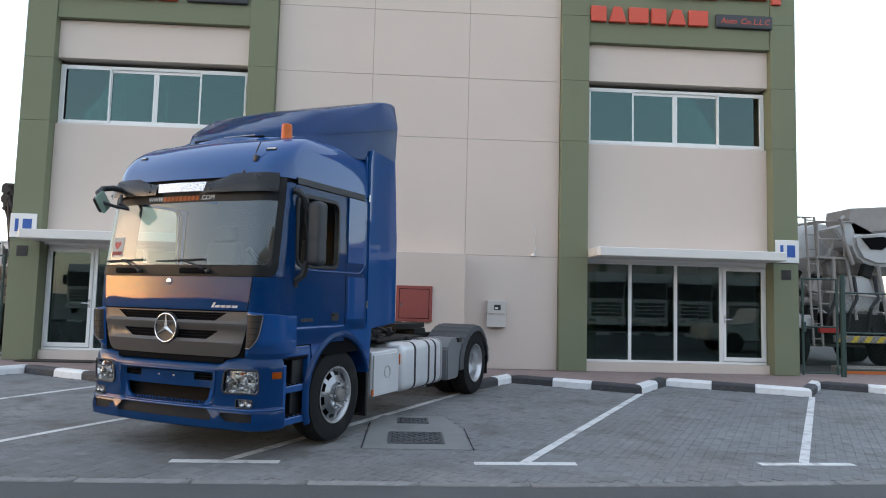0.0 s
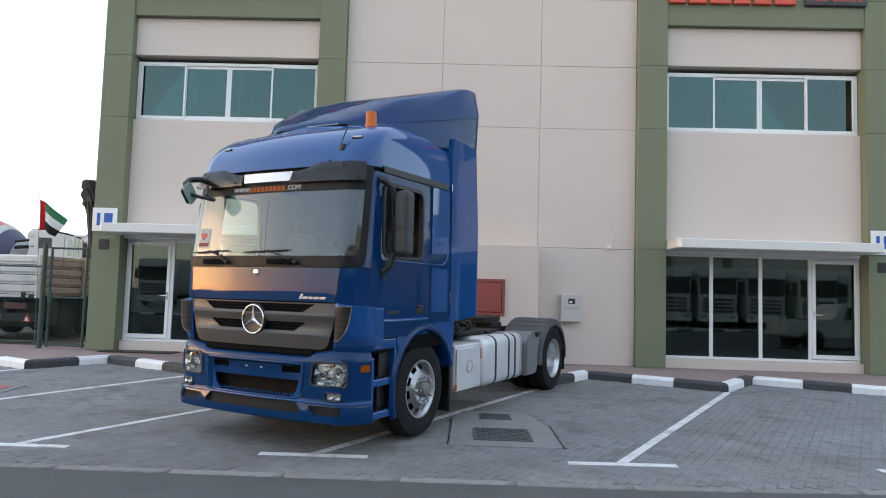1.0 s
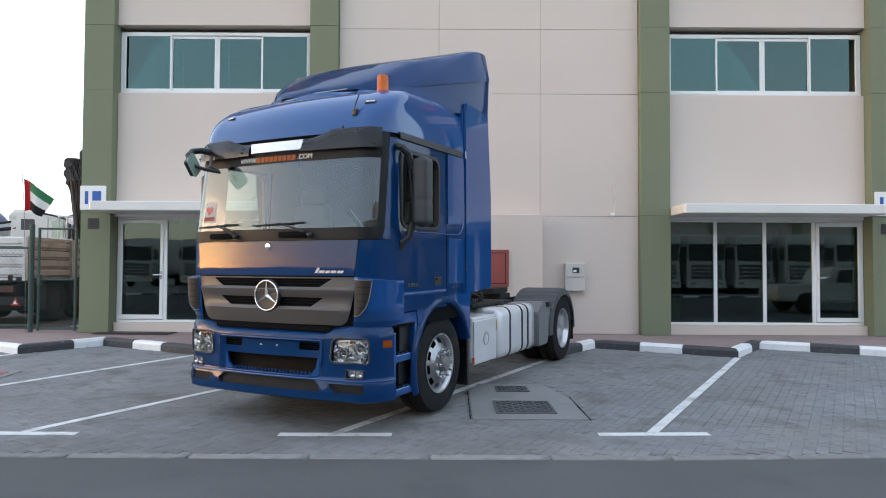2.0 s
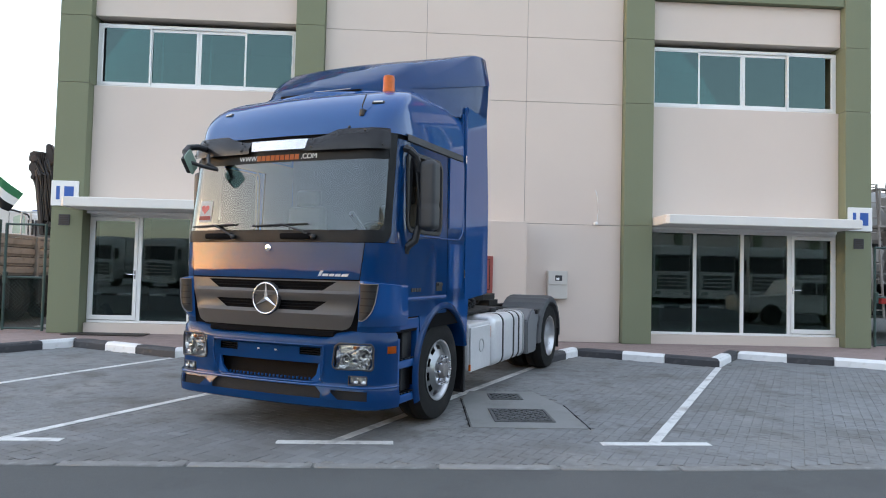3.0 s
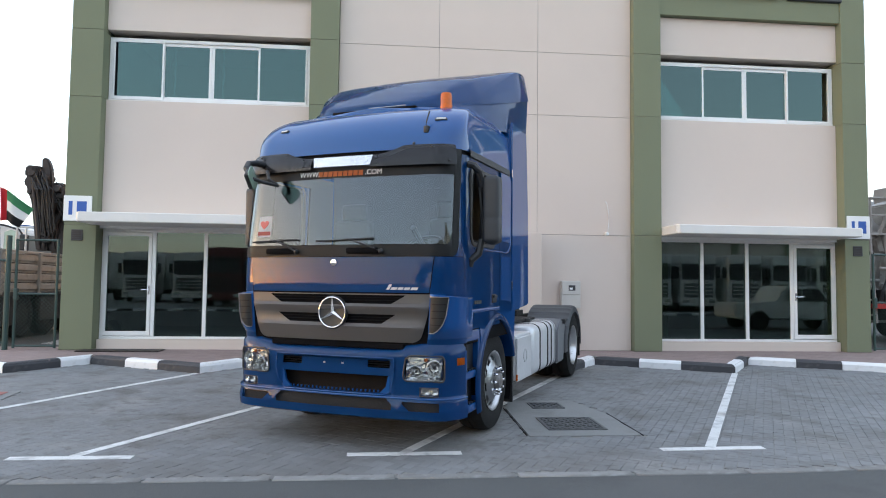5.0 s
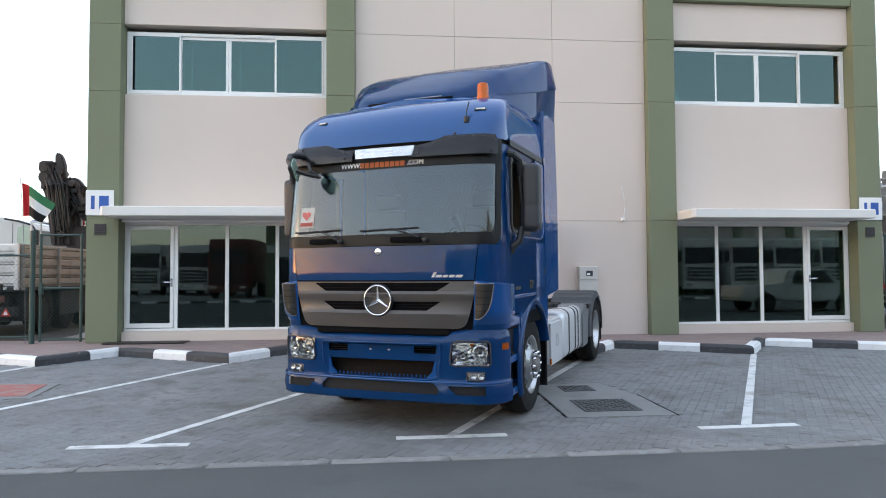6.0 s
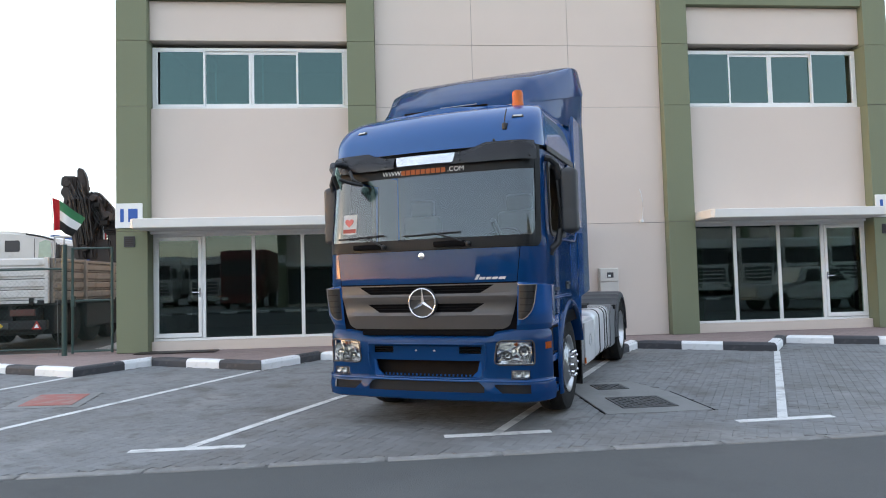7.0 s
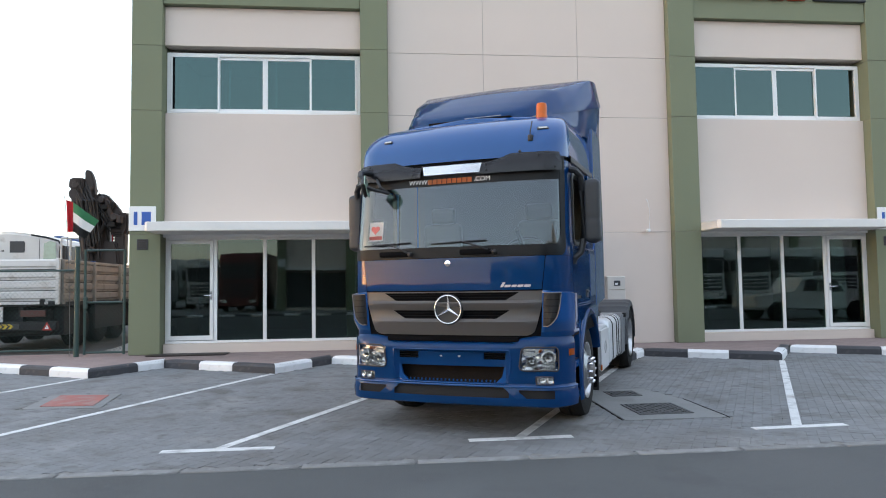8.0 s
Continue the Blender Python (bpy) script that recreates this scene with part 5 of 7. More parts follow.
# ---- mirrors ----
def mirror(sd):
    w0, w1 = (1.325, 1.49) if sd > 0 else (1.25, 1.43)
    bm = bmesh.new()
    # rounded shell, slightly waisted between the two glasses
    rows = []
    for z in lin(1.95, 2.62, 25):
        e = max(0.0, 1.0 - min(z - 1.95, 2.62 - z) / 0.05)
        ins = 0.055 * (1 - math.sqrt(max(0.0, 1 - e * e))) + 0.006 * math.exp(-((z - 2.2) / 0.02) ** 2)
        xc, hx, hy = (w0 + w1) / 2, (w1 - w0) / 2 - ins, 0.08 - ins
        ring = []
        for k in range(28):
            f = 2 * math.pi * k / 28
            c_, s_ = math.cos(f), math.sin(f)
            ring.append((sd * (xc + hx * math.copysign(abs(c_) ** 0.45, c_)), 0.58 + hy * math.copysign(abs(s_) ** 0.45, s_), z))
        rows.append(ring + ring[:1])
    vs = grid(bm, rows)
    bmesh.ops.remove_doubles(bm, verts=list(bm.verts), dist=0.0004)
    bmesh.ops.holes_fill(bm, edges=[e for e in bm.edges if e.is_boundary], sides=0)
    bmesh.ops.recalc_face_normals(bm, faces=list(bm.faces))
    h = part("mirror", bm, M_HOUSING, truck, "black door mirror housing", 50)
    slab("mirror_glass", M_CHROME, h, sd * (w0 + 0.025), sd * (w1 - 0.025), 0.661, 0.667, 2.25, 2.58, 0.004)
    slab("mirror_glass", M_CHROME, h, sd * (w0 + 0.025), sd * (w1 - 0.025), 0.661, 0.667, 1.99, 2.15, 0.004)
    bm = bmesh.new()
    tube(bm, [(sd * 1.2, 0.46, 2.72), (sd * 1.26, 0.46, 2.7), (sd * 1.3, 0.5, 2.64), (sd * 1.31, 0.55, 2.5), (sd * 1.31, 0.56, 2.0), (sd * 1.28, 0.54, 1.86), (sd * 1.22, 0.5, 1.8), (sd * 1.205, 0.5, 1.74)], 0.036, 8)
    part("mirror_arm", bm, M_BLACK, h)


mirror(1)
mirror(-1)
# front view mirror on its bracket at the far corner
bm = bmesh.new()
tube(bm, [(-0.9, 0.22, 2.77), (-0.96, 0.08, 2.785), (-0.965, -0.04, 2.76), (-0.92, -0.13, 2.7), (-0.87, -0.15, 2.64)], 0.032, 10)
tube(bm, [(-0.86, -0.13, 2.6), (-0.78, -0.05, 2.565), (-0.68, 0.07, 2.54)], 0.018, 8)
tube(bm, [(-0.84, 0.1, 2.7), (-0.76, 0.02, 2.6), (-0.69, 0.06, 2.545)], 0.018, 8)
fm = part("front_mirror_bracket", bm, M_BLACK, truck, "black front mirror bracket")
MIR = Matrix.Translation((-0.845, -0.13, 2.6)) @ Vector((0.93, 0.3, 0.18)).to_track_quat("Y", "Z").to_matrix().to_4x4() @ Matrix.Rotation(radians(35), 4, "Y")
bm = bmesh.new()
box(bm, -0.088, 0.088, -0.05, 0.0, -0.088, 0.088, 0.024, 4, MIR)
part("front_mirror", bm, M_BLACK, fm, "", 50)
bm = bmesh.new()
ctr = [(0.062, 0.062, 0), (-0.062, 0.062, 90), (-0.062, -0.062, 180), (0.062, -0.062, 270)]
vs = prism(bm, [(cx + 0.04 * math.cos(radians(b + a)), cz + 0.04 * math.sin(radians(b + a))) for cx, cz, b in ctr for a in (0, 30, 60, 90)], "y", 0.001, 0.006)
bmesh.ops.transform(bm, matrix=MIR, verts=vs)
ob = new("mirror_glass", finish(bm, "mirror_glass", M_MIRROR, 0))
ob.parent = fm

# ---- wheels ----
def wheel(x, y, sd, dual, front):
    w = new("wheel")
    w.parent = truck
    w.matrix_basis = pose(x, y, 0.535) @ Matrix.Diagonal((sd, 1, 1, 1))
    R = 0.525
    for k in range(2 if dual else 1):
        o = -0.345 * k
        bm = bmesh.new()
        revolve(bm, [(0.3, o - 0.28), (0.36, o - 0.295), (0.44, o - 0.3), (0.5, o - 0.285), (R - 0.01, o - 0.25), (R, o - 0.2), (R, o - 0.165), (R - 0.014, o - 0.16), (R - 0.014, o - 0.15), (R, o - 0.145), (R, o - 0.1), (R, o - 0.09), (R - 0.012, o - 0.05), (0.5, o - 0.015), (0.44, o), (0.36, o - 0.005), (0.3, o - 0.02)], 48, None, True)
        part("tyre", bm, M_TYRE, w, "worn black tyre" if k == 0 else "", 35)
    bm = bmesh.new()
    if front:
        revolve(bm, [(0.305, -0.26), (0.305, -0.02), (0.318, -0.004), (0.3, -0.006), (0.285, -0.03), (0.272, -0.06), (0.272, -0.2)], 40, caps=False)
        rim = part("rim", bm, M_ALU, w, "polished alloy rim with holes", 35)
        # slotted disc
        bm = bmesh.new()
        n = 80
        rings = []
        for r, h in ((0.274, -0.055), (0.262, -0.042), (0.215, -0.02), (0.178, 0.0), (0.16, 0.015), (0.09, 0.02), (0.085, 0.0)):
            rings.append([bm.verts.new((h, r * math.cos(2 * math.pi * k / n), r * math.sin(2 * math.pi * k / n))) for k in range(n)])
        for i, (a, b) in enumerate(zip(rings, rings[1:])):
            for k in range(n):
                if not (i == 1 and k % 8 < 5):
                    bm.faces.new((a[k], a[(k + 1) % n], b[(k + 1) % n], b[k]))
        bmesh.ops.solidify(bm, geom=list(bm.faces), thickness=0.012)
        part("disc", bm, M_ALU, rim, "", 35)
        bm = bmesh.new()
        revolve(bm, [(0.271, -0.14), (0.24, -0.13), (0.1, -0.12)], 24)
        part("drum", bm, M_GAP, rim)
        bm = bmesh.new()
        revolve(bm, [(0.0, 0.0), (0.085, 0.0), (0.082, 0.055), (0.07, 0.075), (0.03, 0.082), (0.0, 0.083)], 24)
        part("hub_cap", bm, M_GRILLE, rim, "", 35)
        for k in range(10):
            bm = bmesh.new()
            a = 2 * math.pi * k / 10
            revolve(bm, [(0.0, 0.01), (0.019, 0.012), (0.019, 0.05), (0.012, 0.075), (0.0, 0.078)], 8, Matrix.Translation((0, 0.135 * math.cos(a), 0.135 * math.sin(a))))
            ob = new("wheel_nut", finish(bm, "wheel_nut", M_CHROME, 35))
            ob.parent = rim
    else:
        revolve(bm, [(0.305, -0.3), (0.305, -0.02), (0.322, -0.002), (0.308, -0.004), (0.29, -0.03), (0.275, -0.1), (0.265, -0.17), (0.18, -0.18), (0.16, -0.15), (0.13, -0.13), (0.0, -0.12)], 40)
        part("rim", bm, M_ALU, w, "deep dished alloy rim", 35)


wheel(1.175, 1.40, 1, False, True)
wheel(-1.175, 1.40, -1, False, True)
wheel(1.215, 5.68, 1, True, False)
wheel(-1.215, 5.68, -1, True, False)

# ---- wheel arches, steps and lower sides ----
for sd in (1, -1):
    cy, cz = 1.40, 0.56
    bm = bmesh.new()
    rows = []
    prof = [(0.97, 0.625), (1.2, 0.625), (1.228, 0.632), (1.236, 0.644), (1.23, 0.68), (1.212, 0.702), (1.2, 0.71)]
    for a in lin(202, 16, 32):
        ca, sa = math.cos(radians(a)), math.sin(radians(a))
        rows.append([(sd * x, cy + r * ca * (0.97 if ca > 0 else 0.98), cz + r * sa * 0.985) for x, r in prof])
    grid(bm, rows)
    bmesh.ops.solidify(bm, geom=list(bm.faces), thickness=0.012)
    part("wheel_arch", bm, M_BLUE, truck, "flared blue wheel arch", 45)
    bm = bmesh.new()
    rows = []
    for a in lin(200, -30, 24):
        ca, sa = math.cos(radians(a)), math.sin(radians(a))
        rows.append([(sd * x, cy + 0.618 * ca, cz + 0.618 * sa) for x in (0.6, 1.19)])
    grid(bm, rows)
    part("arch_liner", bm, M_GAP, truck, "", 45)
    slab("mudflap", M_BLACK, truck, sd * 0.72, sd * 1.2, 2.02, 2.06, 0.2, 0.9, 0.005, "black rubber mudflap")
    # blue filler above the arch
    bm = bmesh.new()
    pts = [(0.82, 1.13)] + [(cy + 0.695 * math.cos(radians(a)), cz + 0.69 * math.sin(radians(a))) for a in lin(142, 20, 14)] + [(2.1, 1.3), (1.95, 1.33), (0.82, 1.33)]
    prism(bm, pts, "x", sd * 1.17, sd * 1.208)
    part("sill_panel", bm, M_BLUE, truck)
    # entry steps
    st = new("step_unit")
    st.parent = truck
    slab("back", M_GAP, st, sd * 0.9, sd * 0.93, 0.4, 0.84, 0.33, 1.12)
    slab("sill", M_BLUE, st, sd * 0.95, sd * 1.2, 0.4, 0.84, 1.02, 1.13, 0.015)
    for z in (0.34, 0.66):
        slab("tread", M_BLUE, st, sd * 0.94, sd * 1.195, 0.4, 0.84, z, z + 0.075, 0.012)
        for k in range(5):
            slab("grip", M_BLACK, st, sd * 1.0, sd * 1.18, 0.44 + k * 0.075, 0.47 + k * 0.075, z + 0.076, z + 0.088, 0.003)
    # Blue risers coloured black for the shade inside the step recess.
    slab("shaded_riser", M_BLACK, st, sd * 0.96, sd * 1.14, 0.6, 0.82, 0.74, 0.99, 0.012)
    slab("shaded_riser", M_BLACK, st, sd * 0.96, sd * 1.13, 0.6, 0.82, 0.43, 0.65, 0.012)
    slab("cheek", M_BLUE, st, sd * 0.95, sd * 1.2, 0.79, 0.84, 0.35, 1.04, 0.01)

# ---- chassis, tank, box, fenders ----
for sd in (1, -1):
    slab("frame_rail", M_DIRTMETAL, truck, sd * 0.36, sd * 0.44, 0.45, 6.45, 0.78, 1.03, 0.006, "dark steel frame rail")
for y in (0.6, 2.4, 3.6, 4.8, 6.3):
    slab("cross_member", M_DIRTMETAL, truck, -0.355, 0.355, y, y + 0.12, 0.82, 0.98, 0.006)
for y in (1.4, 5.68):
    bm = bmesh.new()
    tube(bm, [(-1.0, y, 0.535), (1.0, y, 0.535)], 0.075, 12)
    part("axle", bm, M_DIRTMETAL, truck)
slab("engine", M_DIRTMETAL, truck, -0.34, 0.34, 0.5, 2.3, 0.45, 0.99, 0.04)
bm = bmesh.new()
pts = [(x * 0.45, y * 0.5) for x, y in ((-1, -0.7), (-0.7, -1), (0.7, -1), (1, -0.7), (1, 0.3), (0.75, 1.0), (0.25, 1.0), (0.1, 0.2), (-0.1, 0.2), (-0.25, 1.0), (-0.75, 1.0), (-1, 0.3))]
prism(bm, [(x, y + 4.95) for x, y in pts], "z", 1.12, 1.2)
part("fifth_wheel", bm, M_DIRTMETAL, truck, "greasy black coupling plate")
slab("plate_support", M_DIRTMETAL, truck, -0.5, 0.5, 4.75, 5.15, 1.03, 1.12, 0.01)
slab("catwalk", M_DIRTMETAL, truck, -0.7, 0.95, 2.72, 4.1, 1.035, 1.07, 0.006, "dark chequer catwalk plate")
for k in range(4):
    bm = bmesh.new()
    x = -0.3 + 0.22 * k
    tube(bm, [(x, 2.05, 1.7 - 0.1 * k), (x + 0.02, 2.3, 1.35), (x + 0.1, 2.7, 1.16), (x + 0.3, 3.1, 1.18 + 0.02 * k), (x + 0.35, 3.5, 1.12), (x + 0.2, 3.9, 1.1)], 0.025, 8)
    part("air_hose", bm, M_BLACK, truck, "coiled black air hose")
for k, (x, y, z, ln_) in enumerate(((0.55, 2.5, 1.2, 1.1), (0.7, 2.45, 1.3, 1.2), (0.85, 2.6, 1.17, 0.9))):
    bm = bmesh.new()   # coiled air line lying on the catwalk
    tube(bm, [(x + 0.035 * math.cos(0.9 * i) + 0.1 * math.sin(0.05 * i + k), y + ln_ * i / 70, z - 0.1 * math.sin(math.pi * i / 70) + 0.035 * math.sin(0.9 * i)) for i in range(71)], 0.007, 5)
    part("coiled_air_line", bm, M_BLACK, truck)
slab("hose_bracket", M_BLACK, truck, 0.66, 0.74, 3.45, 3.52, 1.07, 1.2, 0.015)
for sd in (1, -1):
    bx = new("battery_box")
    bx.parent = truck
    slab("case", M_SILVER, bx, sd * 0.6, sd * 1.2, 2.15, 2.84, 0.42, 0.96, 0.02)
    slab("cover", M_SILVER, bx, sd * 1.2, sd * 1.226, 2.16, 2.82, 0.41, 0.92, 0.008)
    slab("lamp", M_AMBER, bx, sd * 1.215, sd * 1.235, 2.12, 2.15, 0.43, 0.5, 0.003)
    bm = bmesh.new()
    revolve(bm, [(0.066, 0.0), (0.082, 0.0), (0.082, 0.006), (0.066, 0.006)], 20, Matrix.Translation((sd * 1.227, 2.5, 0.69)) @ Matrix.Diagonal((sd, 1, 1, 1)), True)
    part("embossed_ring", bm, M_ALU, bx)
    tk = new("fuel_tank")
    tk.parent = truck
    bm = bmesh.new()
    box(bm, sd * 0.62, sd * 1.215, 2.95, 4.28, 0.36, 1.02, 0.11, 5)
    part("shell", bm, M_SILVER, tk, "aluminium fuel tank", 40)
    for y in (3.3, 3.75, 3.98, 4.2):
        bm = bmesh.new()
        ctr = [(1.11, 0.91, 0), (0.73, 0.91, 90), (0.73, 0.47, 180), (1.11, 0.47, 270)]
        prism(bm, [(sd * (cx + 0.114 * math.cos(radians(b + a))), cz + 0.114 * math.sin(radians(b + a))) for cx, cz, b in ctr for a in (0, 22.5, 45, 67.5, 90)], "y", y, y + 0.04)
        part("strap", bm, M_BLACK if y < 4.1 else M_ALU, tk, "", 40)
    bm = bmesh.new()
    revolve(bm, [(0.0, 0.0), (0.06, 0.0), (0.06, 0.05), (0.05, 0.06), (0.0, 0.06)], 20, Matrix.Translation((sd * 0.95, 3.6, 1.02)) @ Matrix.Rotation(radians(-90), 4, "Y"))
    part("filler_cap", bm, M_BLACK, tk, "", 35)
    slab("amber_reflector", M_AMBER, tk, sd * 1.12, sd * 1.18, 2.93, 2.952, 0.74, 0.88, 0.004)
    # ribbed rear fender
    fd = new("rear_fender")
    fd.parent = truck
    cy, cz = 5.68, 0.56
    bm = bmesh.new()
    rows = []
    for i, a in enumerate(lin(188, -6, 78)):
        ca, sa = math.cos(radians(a)), math.sin(radians(a))
        rib = 0.012 * max(0.0, math.sin(i * math.pi / 2.5)) if 12 < a < 170 else 0.0
        r = 0.615 + rib
        flat = 1.0 if ca > 0 else 1.18
        rows.append([(sd * x, cy + (r + dr) * ca * flat, cz + (r + dr) * sa) for x, dr in ((0.56, 0.0), (1.17, 0.0), (1.225, -0.012), (1.242, -0.045), (1.244, -0.1))])
    grid(bm, rows)
    bmesh.ops.solidify(bm, geom=list(bm.faces), thickness=0.01)
    part("guard", bm, M_FENDER, fd, "ribbed grey plastic fender", 30)
    bm = bmesh.new()
    prism(bm, [(4.5, 0.36), (4.93, 0.36), (5.02, 0.62), (5.1, 0.8), (5.02, 1.0), (4.7, 1.0), (4.5, 0.85)], "x", sd * 0.7, sd * 1.2)
    bmesh.ops.bevel(bm, geom=list(bm.edges), offset=0.02, segments=2, affect="EDGES")
    part("front_apron", bm, M_FENDER, fd, "", 40)
    slab("flap", M_BLACK, fd, sd * 0.6, sd * 1.22, 6.22, 6.24, 0.3, 0.62, 0.004)
    slab("clip", M_BLACK, fd, sd * 1.18, sd * 1.24, 4.86, 4.98, 0.93, 1.0, 0.01)
slab("rear_beam", M_DIRTMETAL, truck, -1.15, 1.15, 6.4, 6.5, 0.62, 0.76, 0.01)
for x in (-0.95, 0.75):
    slab("tail_lamp", M_RED, truck, x, x + 0.3, 6.5, 6.56, 0.63, 0.75, 0.01)

# ---- cab interior ----
slab("cab_floor", M_GAP, truck, -1.12, 1.12, 0.25, 1.92, 1.02, 1.06)
slab("rear_lining", M_TRIM, truck, -1.12, 1.12, 1.88, 1.92, 1.06, 3.2)
slab("roof_lining", M_TRIM, truck, -1.02, 1.02, 0.7, 1.85, 2.95, 2.98)
bm = bmesh.new()
prism(bm, [(0.14, 1.3), (0.62, 1.3), (0.66, 1.7), (0.55, 1.86), (0.16, 1.86)], "x", -1.02, 1.02)
bmesh.ops.bevel(bm, geom=list(bm.edges), offset=0.03, segments=2, affect="EDGES")
part("dashboard", bm, M_BLACK, truck, "dark moulded dashboard", 40)
for x in (-0.62, 0.62):
    bm = bmesh.new()
    box(bm, x - 0.26, x + 0.26, 0.98, 1.5, 1.5, 1.66, 0.05, 3)
    box(bm, x - 0.25, x + 0.25, 1.44, 1.58, 1.62, 2.3, 0.05, 3)
    box(bm, x - 0.16, x + 0.16, 1.48, 1.58, 2.3, 2.5, 0.04, 3)
    box(bm, x - 0.12, x + 0.12, 1.1, 1.4, 1.06, 1.5, 0.02, 1)
    part("seat", bm, M_SEAT, truck, "grey cloth cab seat", 40)
bm = bmesh.new()
n_ = 28
rr = []
for k in range(n_):
    a = 2 * math.pi * k / n_
    rr.append([bm.verts.new((math.cos(a) * (0.22 + 0.016 * math.cos(b)), 0.016 * math.sin(b), math.sin(a) * (0.22 + 0.016 * math.cos(b)))) for b in lin(0, 2 * math.pi, 6)[:-1]])
for k in range(n_):
    for j in range(6):
        bm.faces.new((rr[k][j], rr[k][(j + 1) % 6], rr[(k + 1) % n_][(j + 1) % 6], rr[(k + 1) % n_][j]))
box(bm, -0.21, 0.21, -0.012, 0.012, -0.025, 0.025)
box(bm, -0.07, 0.07, -0.02, 0.03, -0.06, 0.06, 0.015)
tube(bm, [(0, 0, 0), (0, -0.35, -0.1)], 0.03)
stw = part("steering_wheel", bm, M_BLACK, truck, "", 40)
stw.matrix_basis = pose(0.62, 0.78, 1.92, -50)

# ---- markings ----
def ground_quad(bm, pts, lift=0.004, th=0.01):
    lo = [bm.verts.new((x, y, rise(y) + lift - th)) for x, y in pts]
    hi = [bm.verts.new((x, y, rise(y) + lift)) for x, y in pts]
    n = len(pts)
    bm.faces.new(hi)
    for i in range(n):
        bm.faces.new((lo[i], lo[(i + 1) % n], hi[(i + 1) % n], hi[i]))


BAYS = ((-10.32, -7.63), (-7.33, -4.57), (-4.355, -1.52), (-1.405, 1.53), (1.605, 4.6), (4.655, 7.75), (7.68, 10.8))


def bar_y(x):
    return float(np.interp(x, (-10, -4.4, -1.4, 1.6, 4.65, 7.7), (6.8, 6.81, 6.825, 6.89, 7.03, 7.15)))


for k, (xs, xe) in enumerate(BAYS):
    ln = tagged(new("parking_line"), "worn white painted bay line ending in a bar", "marking", "bay lines", "structure")
    bm = bmesh.new()
    ground_quad(bm, [(xs + d, bar_y(xs + d) + w) for d, w in ((-0.53, -0.055), (0.53, -0.055), (0.53, 0.055), (-0.53, 0.055))])
    part("bar", bm, M_LINE, ln)
    a, b = Vector((xs, bar_y(xs) + 0.056)), Vector((xe - 0.03, TIP_Y - 0.03))
    d = (b - a).normalized()
    nrm = Vector((d.y, -d.x)) * 0.049
    bm = bmesh.new()
    m_ = a.lerp(b, 0.5)
    ground_quad(bm, [a - nrm, a + nrm, m_ + nrm, b + nrm, b - nrm, m_ - nrm])
    part("stripe", bm, M_LINE, ln)

# inspection cover with two cast-iron gratings in a concrete surround
mh = thing("inspection_cover", "concrete surround holding two cast-iron gratings", "manhole", kind="structure")
SLAB = [(-0.09, 7.45), (1.1, 7.45), (1.1, 8.5), (0.9, 9.4), (0.06, 9.4), (-0.07, 8.9)]
bm = bmesh.new()
ground_quad(bm, SLAB, 0.006, 0.05)
part("surround", bm, M_CONC, mh)


def grating(x0, x1, y0, y1, nx, ny):
    cx, cy, w, h = (x0 + x1) / 2, (y0 + y1) / 2, (x1 - x0) / 2, (y1 - y0) / 2
    bm = bmesh.new()
    box(bm, -w, w, -h, h, -0.03, 0.002)
    g = part("grating", bm, M_IRON, mh)
    g.matrix_basis = pose(cx, cy, rise(cy) + 0.007, 1.03)
    bm = bmesh.new()
    for a, b, c, d in ((-w, w, -h, -h + 0.03), (-w, w, h - 0.03, h), (-w, -w + 0.03, -h + 0.03, h - 0.03), (w - 0.03, w, -h + 0.03, h - 0.03)):
        box(bm, a, b, c, d, 0.0022, 0.009)
    part("border", bm, M_IRON, g)
    for i in range(nx):
        for j in range(ny):
            bx, by = -w + 0.04 + (2 * w - 0.08) * (i + 0.5) / nx, -h + 0.04 + (2 * h - 0.08) * (j + 0.5) / ny
            bm = bmesh.new()
            box(bm, -0.034, 0.034, -0.014, 0.014, 0.002, 0.01, 0, 1, pose(bx, by, 0, 0, 0, 45 if (i + j) % 2 else -45))
            part("stud", bm, M_IRON, g, "", 0)


grating(0.175, 0.825, 7.69, 8.31, 9, 8)
grating(0.27, 0.68, 8.86, 9.22, 6, 5)
for a, b in (((-0.11, 7.47), (-0.09, 8.95)), ((1.13, 7.45), (1.12, 8.6))):
    bm = bmesh.new()
    a, b = Vector(a), Vector(b)
    nrm = Vector((0.004, 0.0))
    ground_quad(bm, [a - nrm, a + nrm, b + nrm, b - nrm], 0.005)
    part("crack", bm, M_GAP, mh)
rc = thing("hydrant_cover", "faded red square cover in a pale concrete frame", "manhole", kind="structure")
RED = [(-7.34, 9.26), (-6.36, 9.2), (-6.48, 10.26), (-7.44, 10.34)]
bm = bmesh.new()
ground_quad(bm, RED, 0.005, 0.05)
part("frame", bm, M_CONC, rc)
bm = bmesh.new()
ground_quad(bm, [(-7.18, 9.39), (-6.5, 9.34), (-6.6, 10.14), (-7.28, 10.21)], 0.012, 0.02)
part("lid", bm, M_COVERRED, rc)


